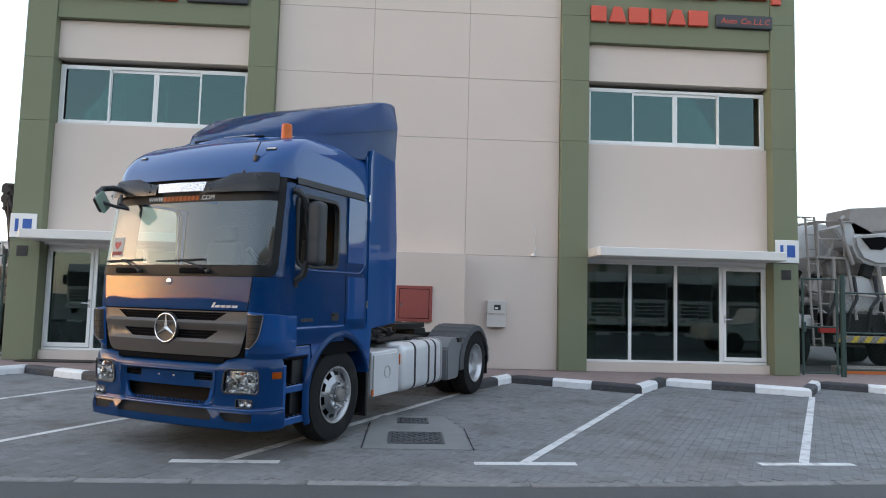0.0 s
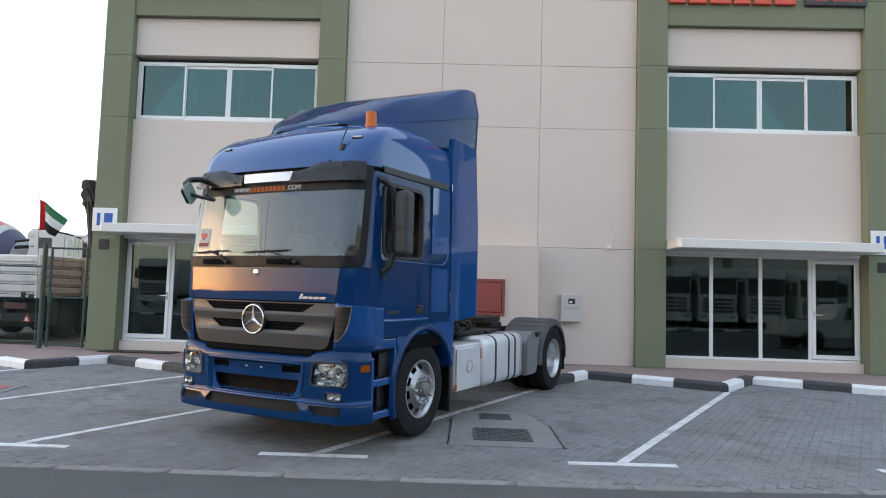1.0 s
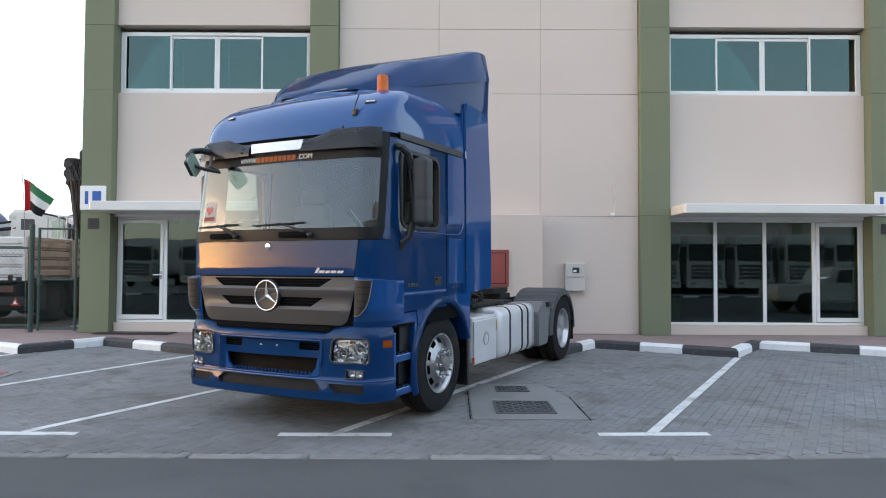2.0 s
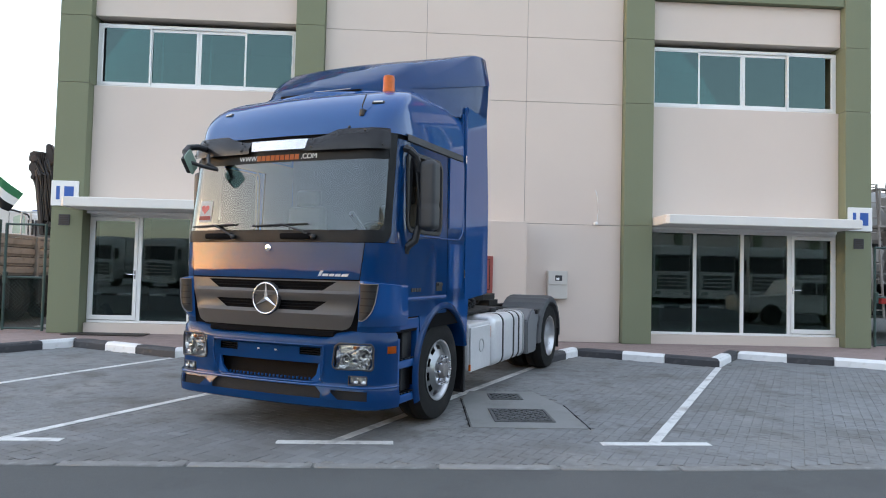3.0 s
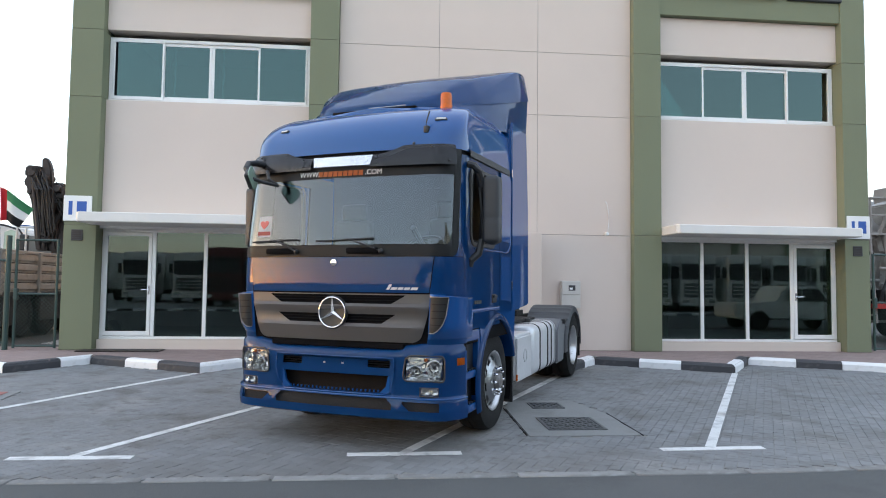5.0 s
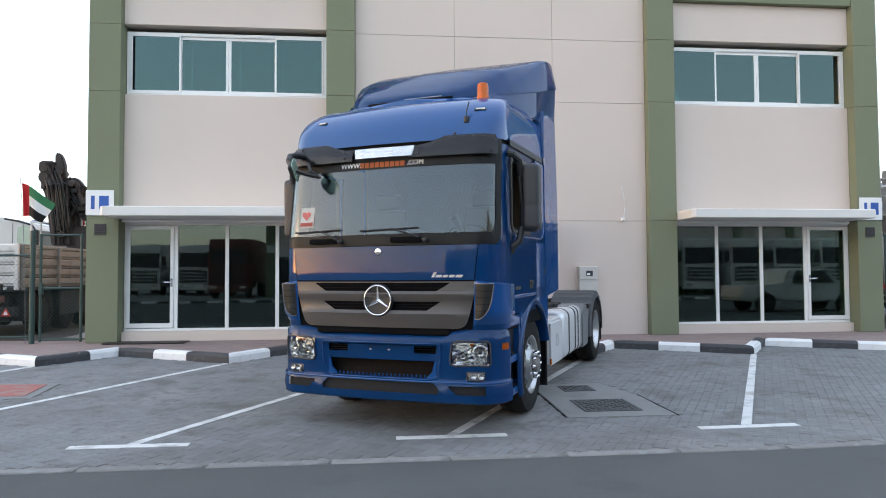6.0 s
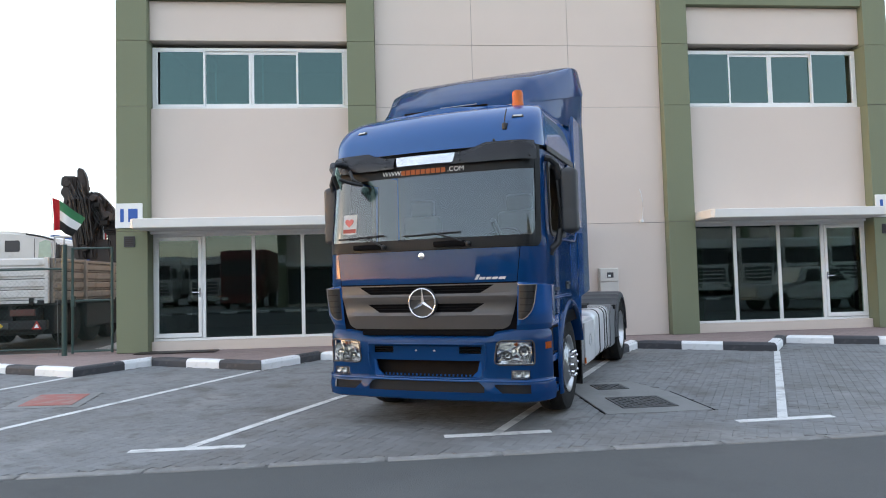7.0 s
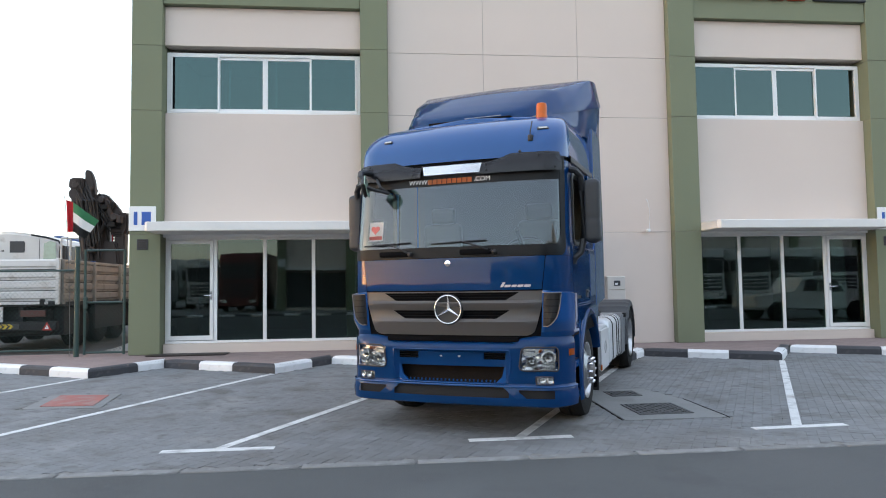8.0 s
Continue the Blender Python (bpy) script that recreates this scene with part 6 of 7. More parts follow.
# ---- yard to one side: flatbed with crane, flag, fence ----
def chain_link(name, parent, p0, p1, z0, z1, step=0.075):
    """Diamond wire mesh between two posts."""
    bm = bmesh.new()
    p0, p1 = Vector(p0), Vector(p1)
    ln = (p1 - p0).length
    h = z1 - z0
    d = (p1 - p0) / ln
    k = -h
    while k < ln:
        for sg in (1, -1):
            a0, a1 = max(0.0, k), min(ln, k + h)
            if a1 > a0:
                za, zb = z0 + (a0 - k), z0 + (a1 - k)
                if sg < 0:
                    za, zb = z0 + z1 - za, z0 + z1 - zb
                q0, q1 = p0 + d * a0, p0 + d * a1
                tube(bm, [(q0.x, q0.y, za), (q1.x, q1.y, zb)], 0.0024, 3)
        k += step
    ob = part(name, bm, M_FENCE, parent)
    return tagged(ob, "dark chain-link wire", kind="stuff")


def post(name, parent, x, y, z0, z1, r):
    bm = bmesh.new()
    tube(bm, [(x, y, z0), (x, y, z1)], r, 10)
    return part(name, bm, M_FENCE, parent)


def rail(parent, a, b, r=0.02):
    bm = bmesh.new()
    tube(bm, [a, b], r, 8)
    return part("rail", bm, M_FENCE, parent)


def gate(x0, x1, y):
    g = thing("wire_gate", "dark green steel gate with chain-link mesh, closed", "gate", group="yard gates")
    for x in (x0 + 0.05, x1 - 0.05):
        post("stile", g, x, y, 0.3, 2.36, 0.026)
    for z in (0.34, 1.32, 2.34):
        rail(g, (x0 + 0.05, y, z), (x1 - 0.05, y, z))
    chain_link("mesh", g, (x0 + 0.05, y), (x1 - 0.05, y), 0.34, 1.32)
    slab("latch", M_FENCE, g, x0 + 0.03, x0 + 0.1, y - 0.05, y + 0.03, 1.2, 1.42, 0.01)


gate(-8.56, -7.72, 13.98)
f1 = thing("yard_fence", "dark green chain-link fence with round posts", "fence", group="yard fences")
for x in (-8.66, -11.7, -14.7):
    post("post", f1, x, 13.98, 0.2, 2.42, 0.05)
for z in (0.4, 1.95):
    rail(f1, (-14.7, 13.98, z), (-8.66, 13.98, z))
chain_link("mesh", f1, (-14.7, 13.98), (-8.66, 13.98), 0.4, 1.95, 0.09)
gate(8.78, 9.64, 13.98)
f2 = thing("yard_fence", "dark green fence rails beside the mixer yard", "fence", group="yard fences")
for x in (9.72, 12.7, 15.7):
    post("post", f2, x, 13.98, 0.2, 2.45, 0.055)
for z in (0.42, 1.2, 2.06):
    rail(f2, (9.72, 13.98, z), (15.7, 13.98, z))
chain_link("mesh", f2, (9.72, 13.98), (15.7, 13.98), 0.42, 2.06, 0.11)


def simple_wheel(parent, x, y, z, r=0.5, w=0.28):
    bm = bmesh.new()
    revolve(bm, [(r * 0.55, -w / 2), (r * 0.9, -w / 2), (r, -w / 2 + 0.04), (r, w / 2 - 0.04), (r * 0.9, w / 2), (r * 0.55, w / 2)], 28, None, True)
    t = part("wheel", bm, M_TYRE, parent)
    t.matrix_basis = pose(x, y, z)
    bm = bmesh.new()
    revolve(bm, [(r * 0.56, -w / 2 + 0.02), (r * 0.45, -w / 2 + 0.05), (0.0, -w / 2 + 0.06), (0.0, w / 2 - 0.06), (r * 0.45, w / 2 - 0.05), (r * 0.56, w / 2 - 0.02)], 20)
    part("rim", bm, M_DIRTMETAL, t)
    return t


YZ = 0.26
fb = thing("flatbed_truck", "white flatbed truck with beige side boards in the yard", "truck", pose(0, 0, YZ + 0.03))
x0, x1, y0, y1 = -12.0, -9.55, 15.3, 20.35
slab("deck", M_UNDER, fb, x0, x1, y0, y1, 0.95, 1.03)


def ribbed_plank(parent, material, along, a0, a1, out, face, z0, z1):
    """Pressed steel plank with one raised trapezoid rib; out is the side that the rib faces."""
    q = out * 0.04
    h = z1 - z0
    prof = [(face - out * 0.02, z0), (face, z0), (face, z0 + 0.16 * h), (face + q, z0 + 0.3 * h), (face + q, z1 - 0.16 * h), (face + q * 0.6, z1 - 0.06 * h), (face, z1), (face - out * 0.02, z1)]
    bm = bmesh.new()
    prism(bm, prof, along, a0, a1)
    bmesh.ops.recalc_face_normals(bm, faces=list(bm.faces))
    part("plank", bm, material, parent)


tg = new("tailgate")
tg.parent = fb
for k in range(4):
    ribbed_plank(tg, M_WHITETRUCK, "x", x0 + 0.03, x1 - 0.03, -1, y0 - 0.01, 1.06 + k * 0.226, 1.27 + k * 0.226)
slab("backing", M_DIRTMETAL, tg, x0 + 0.03, x1 - 0.03, y0 + 0.012, y0 + 0.03, 1.04, 1.93)
slab("lower_rail", M_WHITETRUCK, tg, x0 + 0.3, x1 - 0.25, y0 - 0.03, y0 + 0.02, 0.985, 1.045, 0.008)
for x in (x0, x1 - 0.08):
    slab("stake", M_WHITETRUCK, tg, x, x + 0.08, y0 - 0.075, y0 + 0.01, 0.98, 1.96, 0.01)
for x in (x0 + 0.35, x1 - 0.4):
    slab("hinge", M_DIRTMETAL, tg, x, x + 0.09, y0 - 0.055, y0 - 0.005, 0.95, 1.1, 0.008)
for sx, o in ((x0, -1), (x1, 1)):
    sb = new("sideboard")
    sb.parent = fb
    for k in range(4):
        ribbed_plank(sb, M_BOARD, "y", y0 + 0.05, y1, o, sx - o * 0.05, 1.03 + k * 0.215, 1.23 + k * 0.215)
    slab("backing", M_DIRTMETAL, sb, min(sx - o * 0.09, sx - o * 0.075), max(sx - o * 0.09, sx - o * 0.075), y0 + 0.05, y1, 1.02, 1.88)
    slab("top_rail", M_BOARD, sb, min(sx, sx - o * 0.08), max(sx, sx - o * 0.08), y0 + 0.05, y1, 1.885, 1.95, 0.012)
    for k in range(4):
        yy = y0 + 0.05 + k * (y1 - y0 - 0.15) / 3
        slab("stake", M_BOARD, sb, sx - 0.05, sx + 0.012 * o + 0.035, yy, yy + 0.09, 0.98, 1.93, 0.01)
slab("chassis", M_UNDER, fb, x0 + 0.5, x1 - 0.5, y0 + 0.3, y1, 0.4, 0.94, 0.02)
# Dark bulks added under the deck, standing in for shade and clutter.
for sx in (x0 + 0.05, x1 - 0.5):
    slab("under_deck_fill", M_UNDER, fb, sx, sx + 0.45, y0 + 4.15, y0 + 5.0, 0.3, 0.93, 0.03)
slab("under_deck_bulk", M_UNDER, fb, x0 + 0.3, x1 - 0.3, y0 + 0.25, y0 + 0.9, 0.3, 0.9, 0.05)
slab("under_guard", M_UNDER, fb, x0 + 0.1, x1 - 0.1, y0 + 0.05, y0 + 0.2, 0.42, 0.62, 0.02)
slab("marker_board", M_DARKSIGN, fb, x0 + 0.2, x0 + 1.6, y0 + 0.03, y0 + 0.048, 0.46, 0.58)
for k in range(4):
    bm = bmesh.new()
    prism(bm, [(0, 0), (0.06, 0), (0.12, 0.05), (0.06, 0.1), (0, 0.1), (0.06, 0.05)], "y", 0, 0.006)
    c = part("chevron", bm, M_YELLOW, fb)
    c.matrix_basis = pose(x0 + 1.05 + 0.11 * k, y0 + 0.02, 0.47)
bm = bmesh.new()
prism(bm, [(0, 0), (0.2, 0), (0.1, 0.18)], "y", 0, 0.01)
tr = part("reflector", bm, M_RED, fb, "red triangular reflector")
tr.matrix_basis = pose(x1 - 0.38, y0 + 0.03, 0.43)
bm = bmesh.new()
prism(bm, [(0.05, 0.03), (0.15, 0.03), (0.1, 0.12)], "y", -0.004, 0.0)
part("centre", bm, M_PAPER, tr)
for x in (x0 + 0.2, x1 - 0.8):
    slab("tail_lamp", M_TAILRED, fb, x, x + 0.5, y0 - 0.01, y0 + 0.05, 0.72, 0.86, 0.01)
# This box and the side guard are added dark filling for the same shade.
slab("under_deck_fill", M_UNDER, fb, x0 + 0.15, x1 - 0.1, y0 + 0.4, y0 + 0.9, 0.3, 0.94, 0.03)
slab("side_guard", M_UNDER, fb, x1 - 0.2, x1 - 0.08, y0 + 2.0, y1 - 0.4, 0.35, 0.94, 0.03)
slab("mudguard", M_WHITETRUCK, fb, x0 + 0.6, x1 - 1.15, y0 - 0.02, y0 + 0.01, 0.62, 0.94, 0.01)
for y in (16.6, 17.75, 18.9, 21.4):
    for x in (x0 + 0.25, x1 - 0.25):
        simple_wheel(fb, x, y, 0.5)
for x in (x0 + 0.8, x1 - 0.9):
    slab("chassis_rail", M_UNDER, fb, x, x + 0.1, y0 + 0.1, 22.5, 0.6, 0.94)
hf = new("head_frame")
hf.parent = fb
for a, b in (((-11.75, 20.3, 2.78), (-10.1, 20.3, 2.74)), ((-11.75, 20.3, 1.9), (-11.75, 20.3, 2.78)), ((-11.5, 20.3, 1.9), (-11.5, 20.3, 2.77)), ((-10.1, 20.3, 1.9), (-10.1, 20.3, 2.74))):
    bm = bmesh.new()
    tube(bm, [a, b], 0.028, 8)
    part("bar", bm, M_WHITETRUCK, hf)
# folded loader crane
cr = thing("loader_crane", "dark brown folded loader crane behind the flatbed deck", "crane", pose(0, 0, 0))


def crane_plate(name, pts, ya, yb, bev=0.03, material=None, parent=None):
    """Profile in x and z, with rounded edges, between two depths."""
    bm = bmesh.new()
    prism(bm, pts, "y", ya, yb)
    bmesh.ops.recalc_face_normals(bm, faces=list(bm.faces))
    if bev:
        bmesh.ops.bevel(bm, geom=list(bm.edges), offset=bev, segments=2, affect="EDGES", clamp_overlap=True)
    return part(name, bm, material or M_CRANE, parent or cr, "", 40)


crane_plate("base", [(-10.85, 1.25), (-10.0, 1.25), (-10.0, 1.75), (-10.15, 2.95), (-10.62, 2.95)], 20.0, 20.5, 0.05)
outer = crane_plate("outer_boom", [(-11.02, 2.4), (-10.72, 2.4), (-10.98, 4.55), (-11.33, 4.6), (-11.33, 4.1), (-11.2, 3.75)], 19.85, 20.2, 0.03)
inner = crane_plate("inner_boom", [(-10.75, 2.4), (-10.45, 2.4), (-10.63, 4.25), (-10.95, 4.4)], 19.95, 20.3, 0.03)
for xa, xb in ((-10.93, -11.18), (-10.83, -11.06)):
    crane_plate("flange", [(xa, 2.45), (xa + 0.05, 2.45), (xb + 0.05, 4.35), (xb, 4.35)], 19.81, 19.86, 0.008, None, outer)
crane_plate("flange", [(-10.6, 2.45), (-10.54, 2.45), (-10.76, 4.4), (-10.82, 4.4)], 19.88, 19.96, 0.008, None, inner)
crane_plate("boom_tip", [(-10.98, 4.3), (-10.7, 4.25), (-10.72, 4.62), (-10.79, 4.86), (-10.89, 4.99), (-10.98, 4.95)], 19.9, 20.1, 0.03)
crane_plate("head", [(-11.36, 4.42), (-10.98, 4.36), (-10.96, 4.72), (-11.32, 4.74), (-11.37, 4.62)], 19.78, 20.12, 0.04)
crane_plate("head_bracket", [(-11.4, 4.25), (-11.3, 4.12), (-11.05, 4.2), (-11.1, 4.5), (-11.35, 4.42)], 19.82, 20.05, 0.03)
crane_plate("hook_plate", [(-11.33, 4.3), (-11.2, 3.82), (-11.1, 3.8), (-11.15, 4.3)], 19.8, 20.0, 0.03)
bm = bmesh.new()
tube(bm, [(-11.3 + 0.085 * math.cos(a), 19.92, 4.55 + 0.1 * math.sin(a)) for a in lin(1.2, 5.2, 9)], 0.025, 8)
part("hook", bm, M_CRANE, cr)
crane_plate("link_arm", [(-10.72, 4.3), (-10.45, 4.3), (-10.05, 3.83), (-9.98, 3.55), (-10.2, 3.5), (-10.68, 3.85)], 20.0, 20.25, 0.04)
crane_plate("slew_housing", [(-10.52, 3.75), (-9.85, 3.77), (-9.83, 3.3), (-9.92, 3.12), (-10.3, 3.08), (-10.32, 3.42), (-10.42, 3.45), (-10.55, 3.3)], 20.0, 20.4, 0.05)
crane_plate("post", [(-10.6, 2.9), (-10.42, 2.9), (-10.42, 3.7), (-10.62, 3.7)], 20.05, 20.35, 0.03)
crane_plate("post", [(-10.24, 2.3), (-9.95, 2.3), (-9.95, 3.2), (-10.24, 3.15)], 20.1, 20.4, 0.03)
for (xa, za), (xb, zb), yy, r, mt_ in (((-10.55, 3.15), (-10.18, 4.05), 19.93, 0.055, M_DIRTMETAL), ((-10.2, 3.5), (-10.42, 4.15), 19.9, 0.07, M_CRANE), ((-10.9, 2.6), (-11.12, 4.2), 19.78, 0.045, M_CRANE), ((-10.66, 2.6), (-10.84, 4.2), 19.84, 0.035, M_DIRTMETAL)):
    bm = bmesh.new()
    tube(bm, [(xa, yy, za), (xb, yy, zb)], r, 12)
    part("cylinder", bm, mt_, cr)
for x, z, r in ((-11.18, 4.52, 0.1), (-10.84, 4.42, 0.09), (-10.5, 4.1, 0.1), (-10.14, 3.62, 0.1), (-10.72, 2.7, 0.1), (-11.22, 4.0, 0.07)):
    bm = bmesh.new()
    revolve(bm, [(0.0, -0.29), (r * 0.8, -0.29), (r, -0.26), (r, 0.2), (0.0, 0.2)], 16, pose(x, 20.05, z, 0, 0, 90))
    part("pivot", bm, M_CRANE, cr, "", 40)
crng = random.Random(11)
for k in range(11):
    x_ = -10.98 + 0.04 * k
    bm = bmesh.new()
    tube(bm, [(x_ + crng.uniform(-0.25, -0.1), 19.76, 4.35 + crng.uniform(-0.2, 0.25)), (x_ + crng.uniform(-0.12, 0.05), 19.68, 4.05), (x_ + crng.uniform(-0.03, 0.08), 19.74, 3.4), (x_ + 0.1, 19.76, 2.75 + crng.uniform(-0.1, 0.2))], 0.018, 6)
    part("hydraulic_hose", bm, M_BLACK, cr)
for k in range(6):
    bm = bmesh.new()
    z_ = 3.25 + 0.11 * k
    tube(bm, [(-10.6, 19.95, z_ + 0.5), (-10.45 + 0.03 * k, 19.85, z_ + 0.25), (-10.25, 19.9, z_ - 0.05), (-10.0, 19.98, 3.2 + 0.05 * k)], 0.02, 6)
    part("hydraulic_hose", bm, M_BLACK, cr)
for x, z, w_, h_ in ((-11.1, 4.6, 0.07, 0.08), (-11.0, 4.15, 0.06, 0.12), (-10.95, 3.3, 0.08, 0.07), (-10.6, 3.6, 0.06, 0.12), (-10.4, 3.9, 0.08, 0.06), (-10.2, 3.4, 0.1, 0.06), (-10.0, 3.55, 0.06, 0.1), (-10.8, 2.9, 0.06, 0.1)):
    slab("fitting", M_DIRTMETAL if w_ > 0.065 else M_CRANE, cr, x - w_, x + w_, 19.76, 19.98, z - h_, z + h_, 0.015)
bm = bmesh.new()
tube(bm, [(-10.36, 20.25, 2.6), (-10.36, 20.25, 3.45)], 0.05, 12)
lv = part("lever_guard", bm, M_PAPER, cr, "white painted post with an orange stripe")
bm = bmesh.new()
tube(bm, [(-10.315, 20.2, 2.6), (-10.315, 20.2, 3.45)], 0.022, 8)
part("stripe", bm, M_FRED, lv)
# flag on a thin pole tied to the fence
fl = thing("flag", "small four-colour flag flying from a thin pole tied to the fence", "flag", pose(-8.9, 14.06, 0))
bm = bmesh.new()
tube(bm, [(0.09, 0.0, 0.255), (0.06, 0.0, 1.7), (0.0, 0.05, 2.35), (-0.045, 0.08, 2.85), (-0.1, 0.09, 3.47)], 0.006, 6)
part("pole", bm, M_FENDER, fl)


def cloth(u, v):
    """Point of the flag; u runs from the hoist, v from its lower edge."""
    hx, hz, fx, fz = -0.03 - 0.06 * v, 2.71 + 0.66 * v, 0.3 + 0.25 * v, 2.6 + 0.36 * v
    return Vector((hx + (fx - hx) * u, 0.085 + 0.05 * math.sin(7 * u + 1.5 * v), hz + (fz - hz) * u + 0.02 * math.sin(6 * u) + 0.035 * math.sin(math.pi * u)))


for nm, mt_, u0, u1, v0, v1 in (("hoist_band", M_FRED, 0, 0.25, 0, 1), ("top_band", M_FGREEN, 0.25, 1, 0.667, 1), ("middle_band", M_PAPER, 0.25, 1, 0.333, 0.667), ("lower_band", M_FBLACK, 0.25, 1, 0, 0.333)):
    bm = bmesh.new()
    grid(bm, [[cloth(u, v) for u in lin(u0, u1, 10)] for v in lin(v0, v1, 4)])
    bmesh.ops.solidify(bm, geom=list(bm.faces), thickness=0.004)
    part(nm, bm, mt_, fl, "", 60)
sm = thing("mixer_truck", "white mixer truck with red and navy drum bands", "truck", pose(0, 23.5, YZ), group="mixer trucks")
DRUM = (("drum_band", M_MIXDRUM, ((0.3, -15.24), (0.5, -15.26), (0.8, -15.38))), ("navy_band", M_NAVY, ((0.8, -15.38), (1.0, -15.60), (1.18, -15.80))), ("drum_band", M_MIXDRUM, ((1.18, -15.80), (1.34, -16.00))),
        ("red_band", M_RED, ((1.34, -16.00), (1.5, -16.38))), ("drum_body", M_MIXDRUM, ((1.5, -16.38), (1.6, -17.18), (1.6, -18.78), (1.2, -19.98), (0.7, -20.58))))
for nm, mt_, prof in DRUM:
    bm = bmesh.new()
    revolve(bm, prof, 40, Matrix.Translation((0, 0, 2.04)), caps=False)
    part(nm, bm, mt_, sm, "", 50)
slab("chassis", M_DIRTMETAL, sm, -20.4, -15.0, -0.45, 0.45, 0.6, 0.95, 0.02)
for x in (-19.2, -17.9, -15.6):
    for y in (-1.0, 1.0):
        w_ = simple_wheel(sm, x, y, 0.5)
        w_.matrix_basis = pose(x, y, 0.5, 0, 0, 90)
slab("drum_cradle", M_DIRTMETAL, sm, -19.8, -19.5, -0.6, 0.6, 0.95, 1.6, 0.02)
slab("drum_cradle", M_DIRTMETAL, sm, -15.75, -15.5, -0.4, 0.4, 0.95, 1.7, 0.02)
# cab of that mixer, turned to the building
cabn = new("cab")
cabn.parent = sm
bm = bmesh.new()
prism(bm, [(-14.75, 0.6), (-12.72, 0.6), (-12.7, 1.9), (-12.88, 2.93), (-13.1, 3.0), (-13.7, 3.14), (-14.35, 3.22), (-14.75, 3.2)], "y", -0.85, 1.45)
bmesh.ops.recalc_face_normals(bm, faces=list(bm.faces))
bmesh.ops.bevel(bm, geom=list(bm.edges), offset=0.09, segments=3, affect="EDGES", clamp_overlap=True)
part("shell", bm, M_WHITETRUCK, cabn, "", 40)


def cab_pane(name, material, pts):
    bm = bmesh.new()
    prism(bm, pts, "y", -0.862, -0.846)
    return part(name, bm, material, cabn)


cab_pane("rear_window", M_DARKSIGN, [(-14.33, 2.54), (-13.9, 2.54), (-13.88, 2.6), (-13.88, 2.85), (-13.92, 2.9), (-14.33, 2.9)])
cab_pane("door_window", M_CABWIN, [(-13.32, 2.3), (-12.92, 2.3), (-12.96, 2.85), (-13.12, 2.9), (-13.3, 2.82)])
slab("door_seam", M_DARKSIGN, cabn, -13.45, -13.435, -0.856, -0.846, 1.3, 2.95)
for z in (1.5, 1.9, 2.2):
    slab("side_moulding", M_WHITETRUCK, cabn, -14.65, -13.5, -0.87, -0.845, z, z + 0.05, 0.008)
bm = bmesh.new()
tube(bm, [(-13.7, -0.84, 3.1), (-13.25, -0.88, 3.02), (-12.86, -0.88, 2.9), (-12.76, -0.88, 2.75)], 0.03)
part("visor", bm, M_BLACK, cabn)
slab("mirror", M_BLACK, cabn, -12.8, -12.62, -1.0, -0.9, 2.25, 2.75, 0.04)
slab("windscreen", M_DARKSIGN, cabn, -12.78, -12.7, -0.6, 1.2, 2.0, 2.75, 0.02)
bm = bmesh.new()
box(bm, -14.95, -14.76, -0.6, 1.0, 2.2, 3.1, 0.09, 3)
part("water_tank", bm, M_MIXDRUM, sm, "grey-white water tank", 40)
bm = bmesh.new()
tube(bm, [(-15.2, -0.75, 2.55), (-14.5, -0.8, 2.6)], 0.06, 10)
tube(bm, [(-15.2, -0.75, 2.75), (-14.6, -0.8, 2.82)], 0.04, 10)
part("exhaust_pipe", bm, M_DIRTMETAL, sm)
w_ = simple_wheel(sm, -13.4, -0.75, 0.5)
w_.matrix_basis = pose(-13.4, -0.75, 0.5, 0, 0, 90)
tl = thing("covered_load", "tall load under a creased blue tarpaulin in the yard", "tarpaulin", pose(0, 0, YZ))
bm = bmesh.new()
rows = []
for i, u in enumerate(lin(0, 1, 14)):
    x, top = -14.35 + 1.3 * u, 3.28 - 0.42 * u * u + 0.03 * math.sin(9 * u)
    rows.append([(x, 25.4 - 0.05 * math.sin(5 * u), 0.0), (x, 25.4 + 0.04 * math.sin(11 * u), top * 0.6), (x, 25.45, top - 0.06), (x, 25.6, top), (x, 26.8, top), (x, 26.95, top - 0.1), (x, 27.0, 0.0)])
grid(bm, rows)
bmesh.ops.solidify(bm, geom=list(bm.faces), thickness=0.02)
part("cover", bm, M_TARP, tl, "", 50)
gp = thing("gravel_heap", "low grey heap of spoil inside the yard", "heap", kind="stuff")
bm = bmesh.new()
rows = []
for i in range(13):
    rows.append([(-8.9 + 1.5 * i / 12, 15.0 + 1.6 * j / 8, 0.2 + 0.55 * max(0, (i / 12)) ** 1.2 * math.sin(math.pi * j / 8) + 0.04 * noise.noise((i * 0.7, j * 0.7, 1))) for j in range(9)])
grid(bm, rows)
part("heap", bm, M_CONC, gp, "", 60)

# ---- concrete mixer beyond the other fence ----
mx = thing("mixer_truck", "cement-caked concrete mixer truck with white drum", "truck", pose(-1.5, 0, YZ), group="mixer trucks")
bm = bmesh.new()
prof = [(0.0, 0.0), (0.7, 0.0), (0.85, 0.05), (1.2, 0.9), (1.32, 1.8), (1.34, 2.9), (1.05, 3.9), (0.65, 4.4), (0.0, 4.45)]
revolve(bm, prof, 36, Matrix.Translation((13.45, 17.9, 3.02)) @ Matrix.Rotation(radians(90), 4, "Z") @ Matrix.Rotation(radians(13), 4, "Y"))
part("drum", bm, M_MIXDRUM, mx, "dusty white mixing drum", 35)
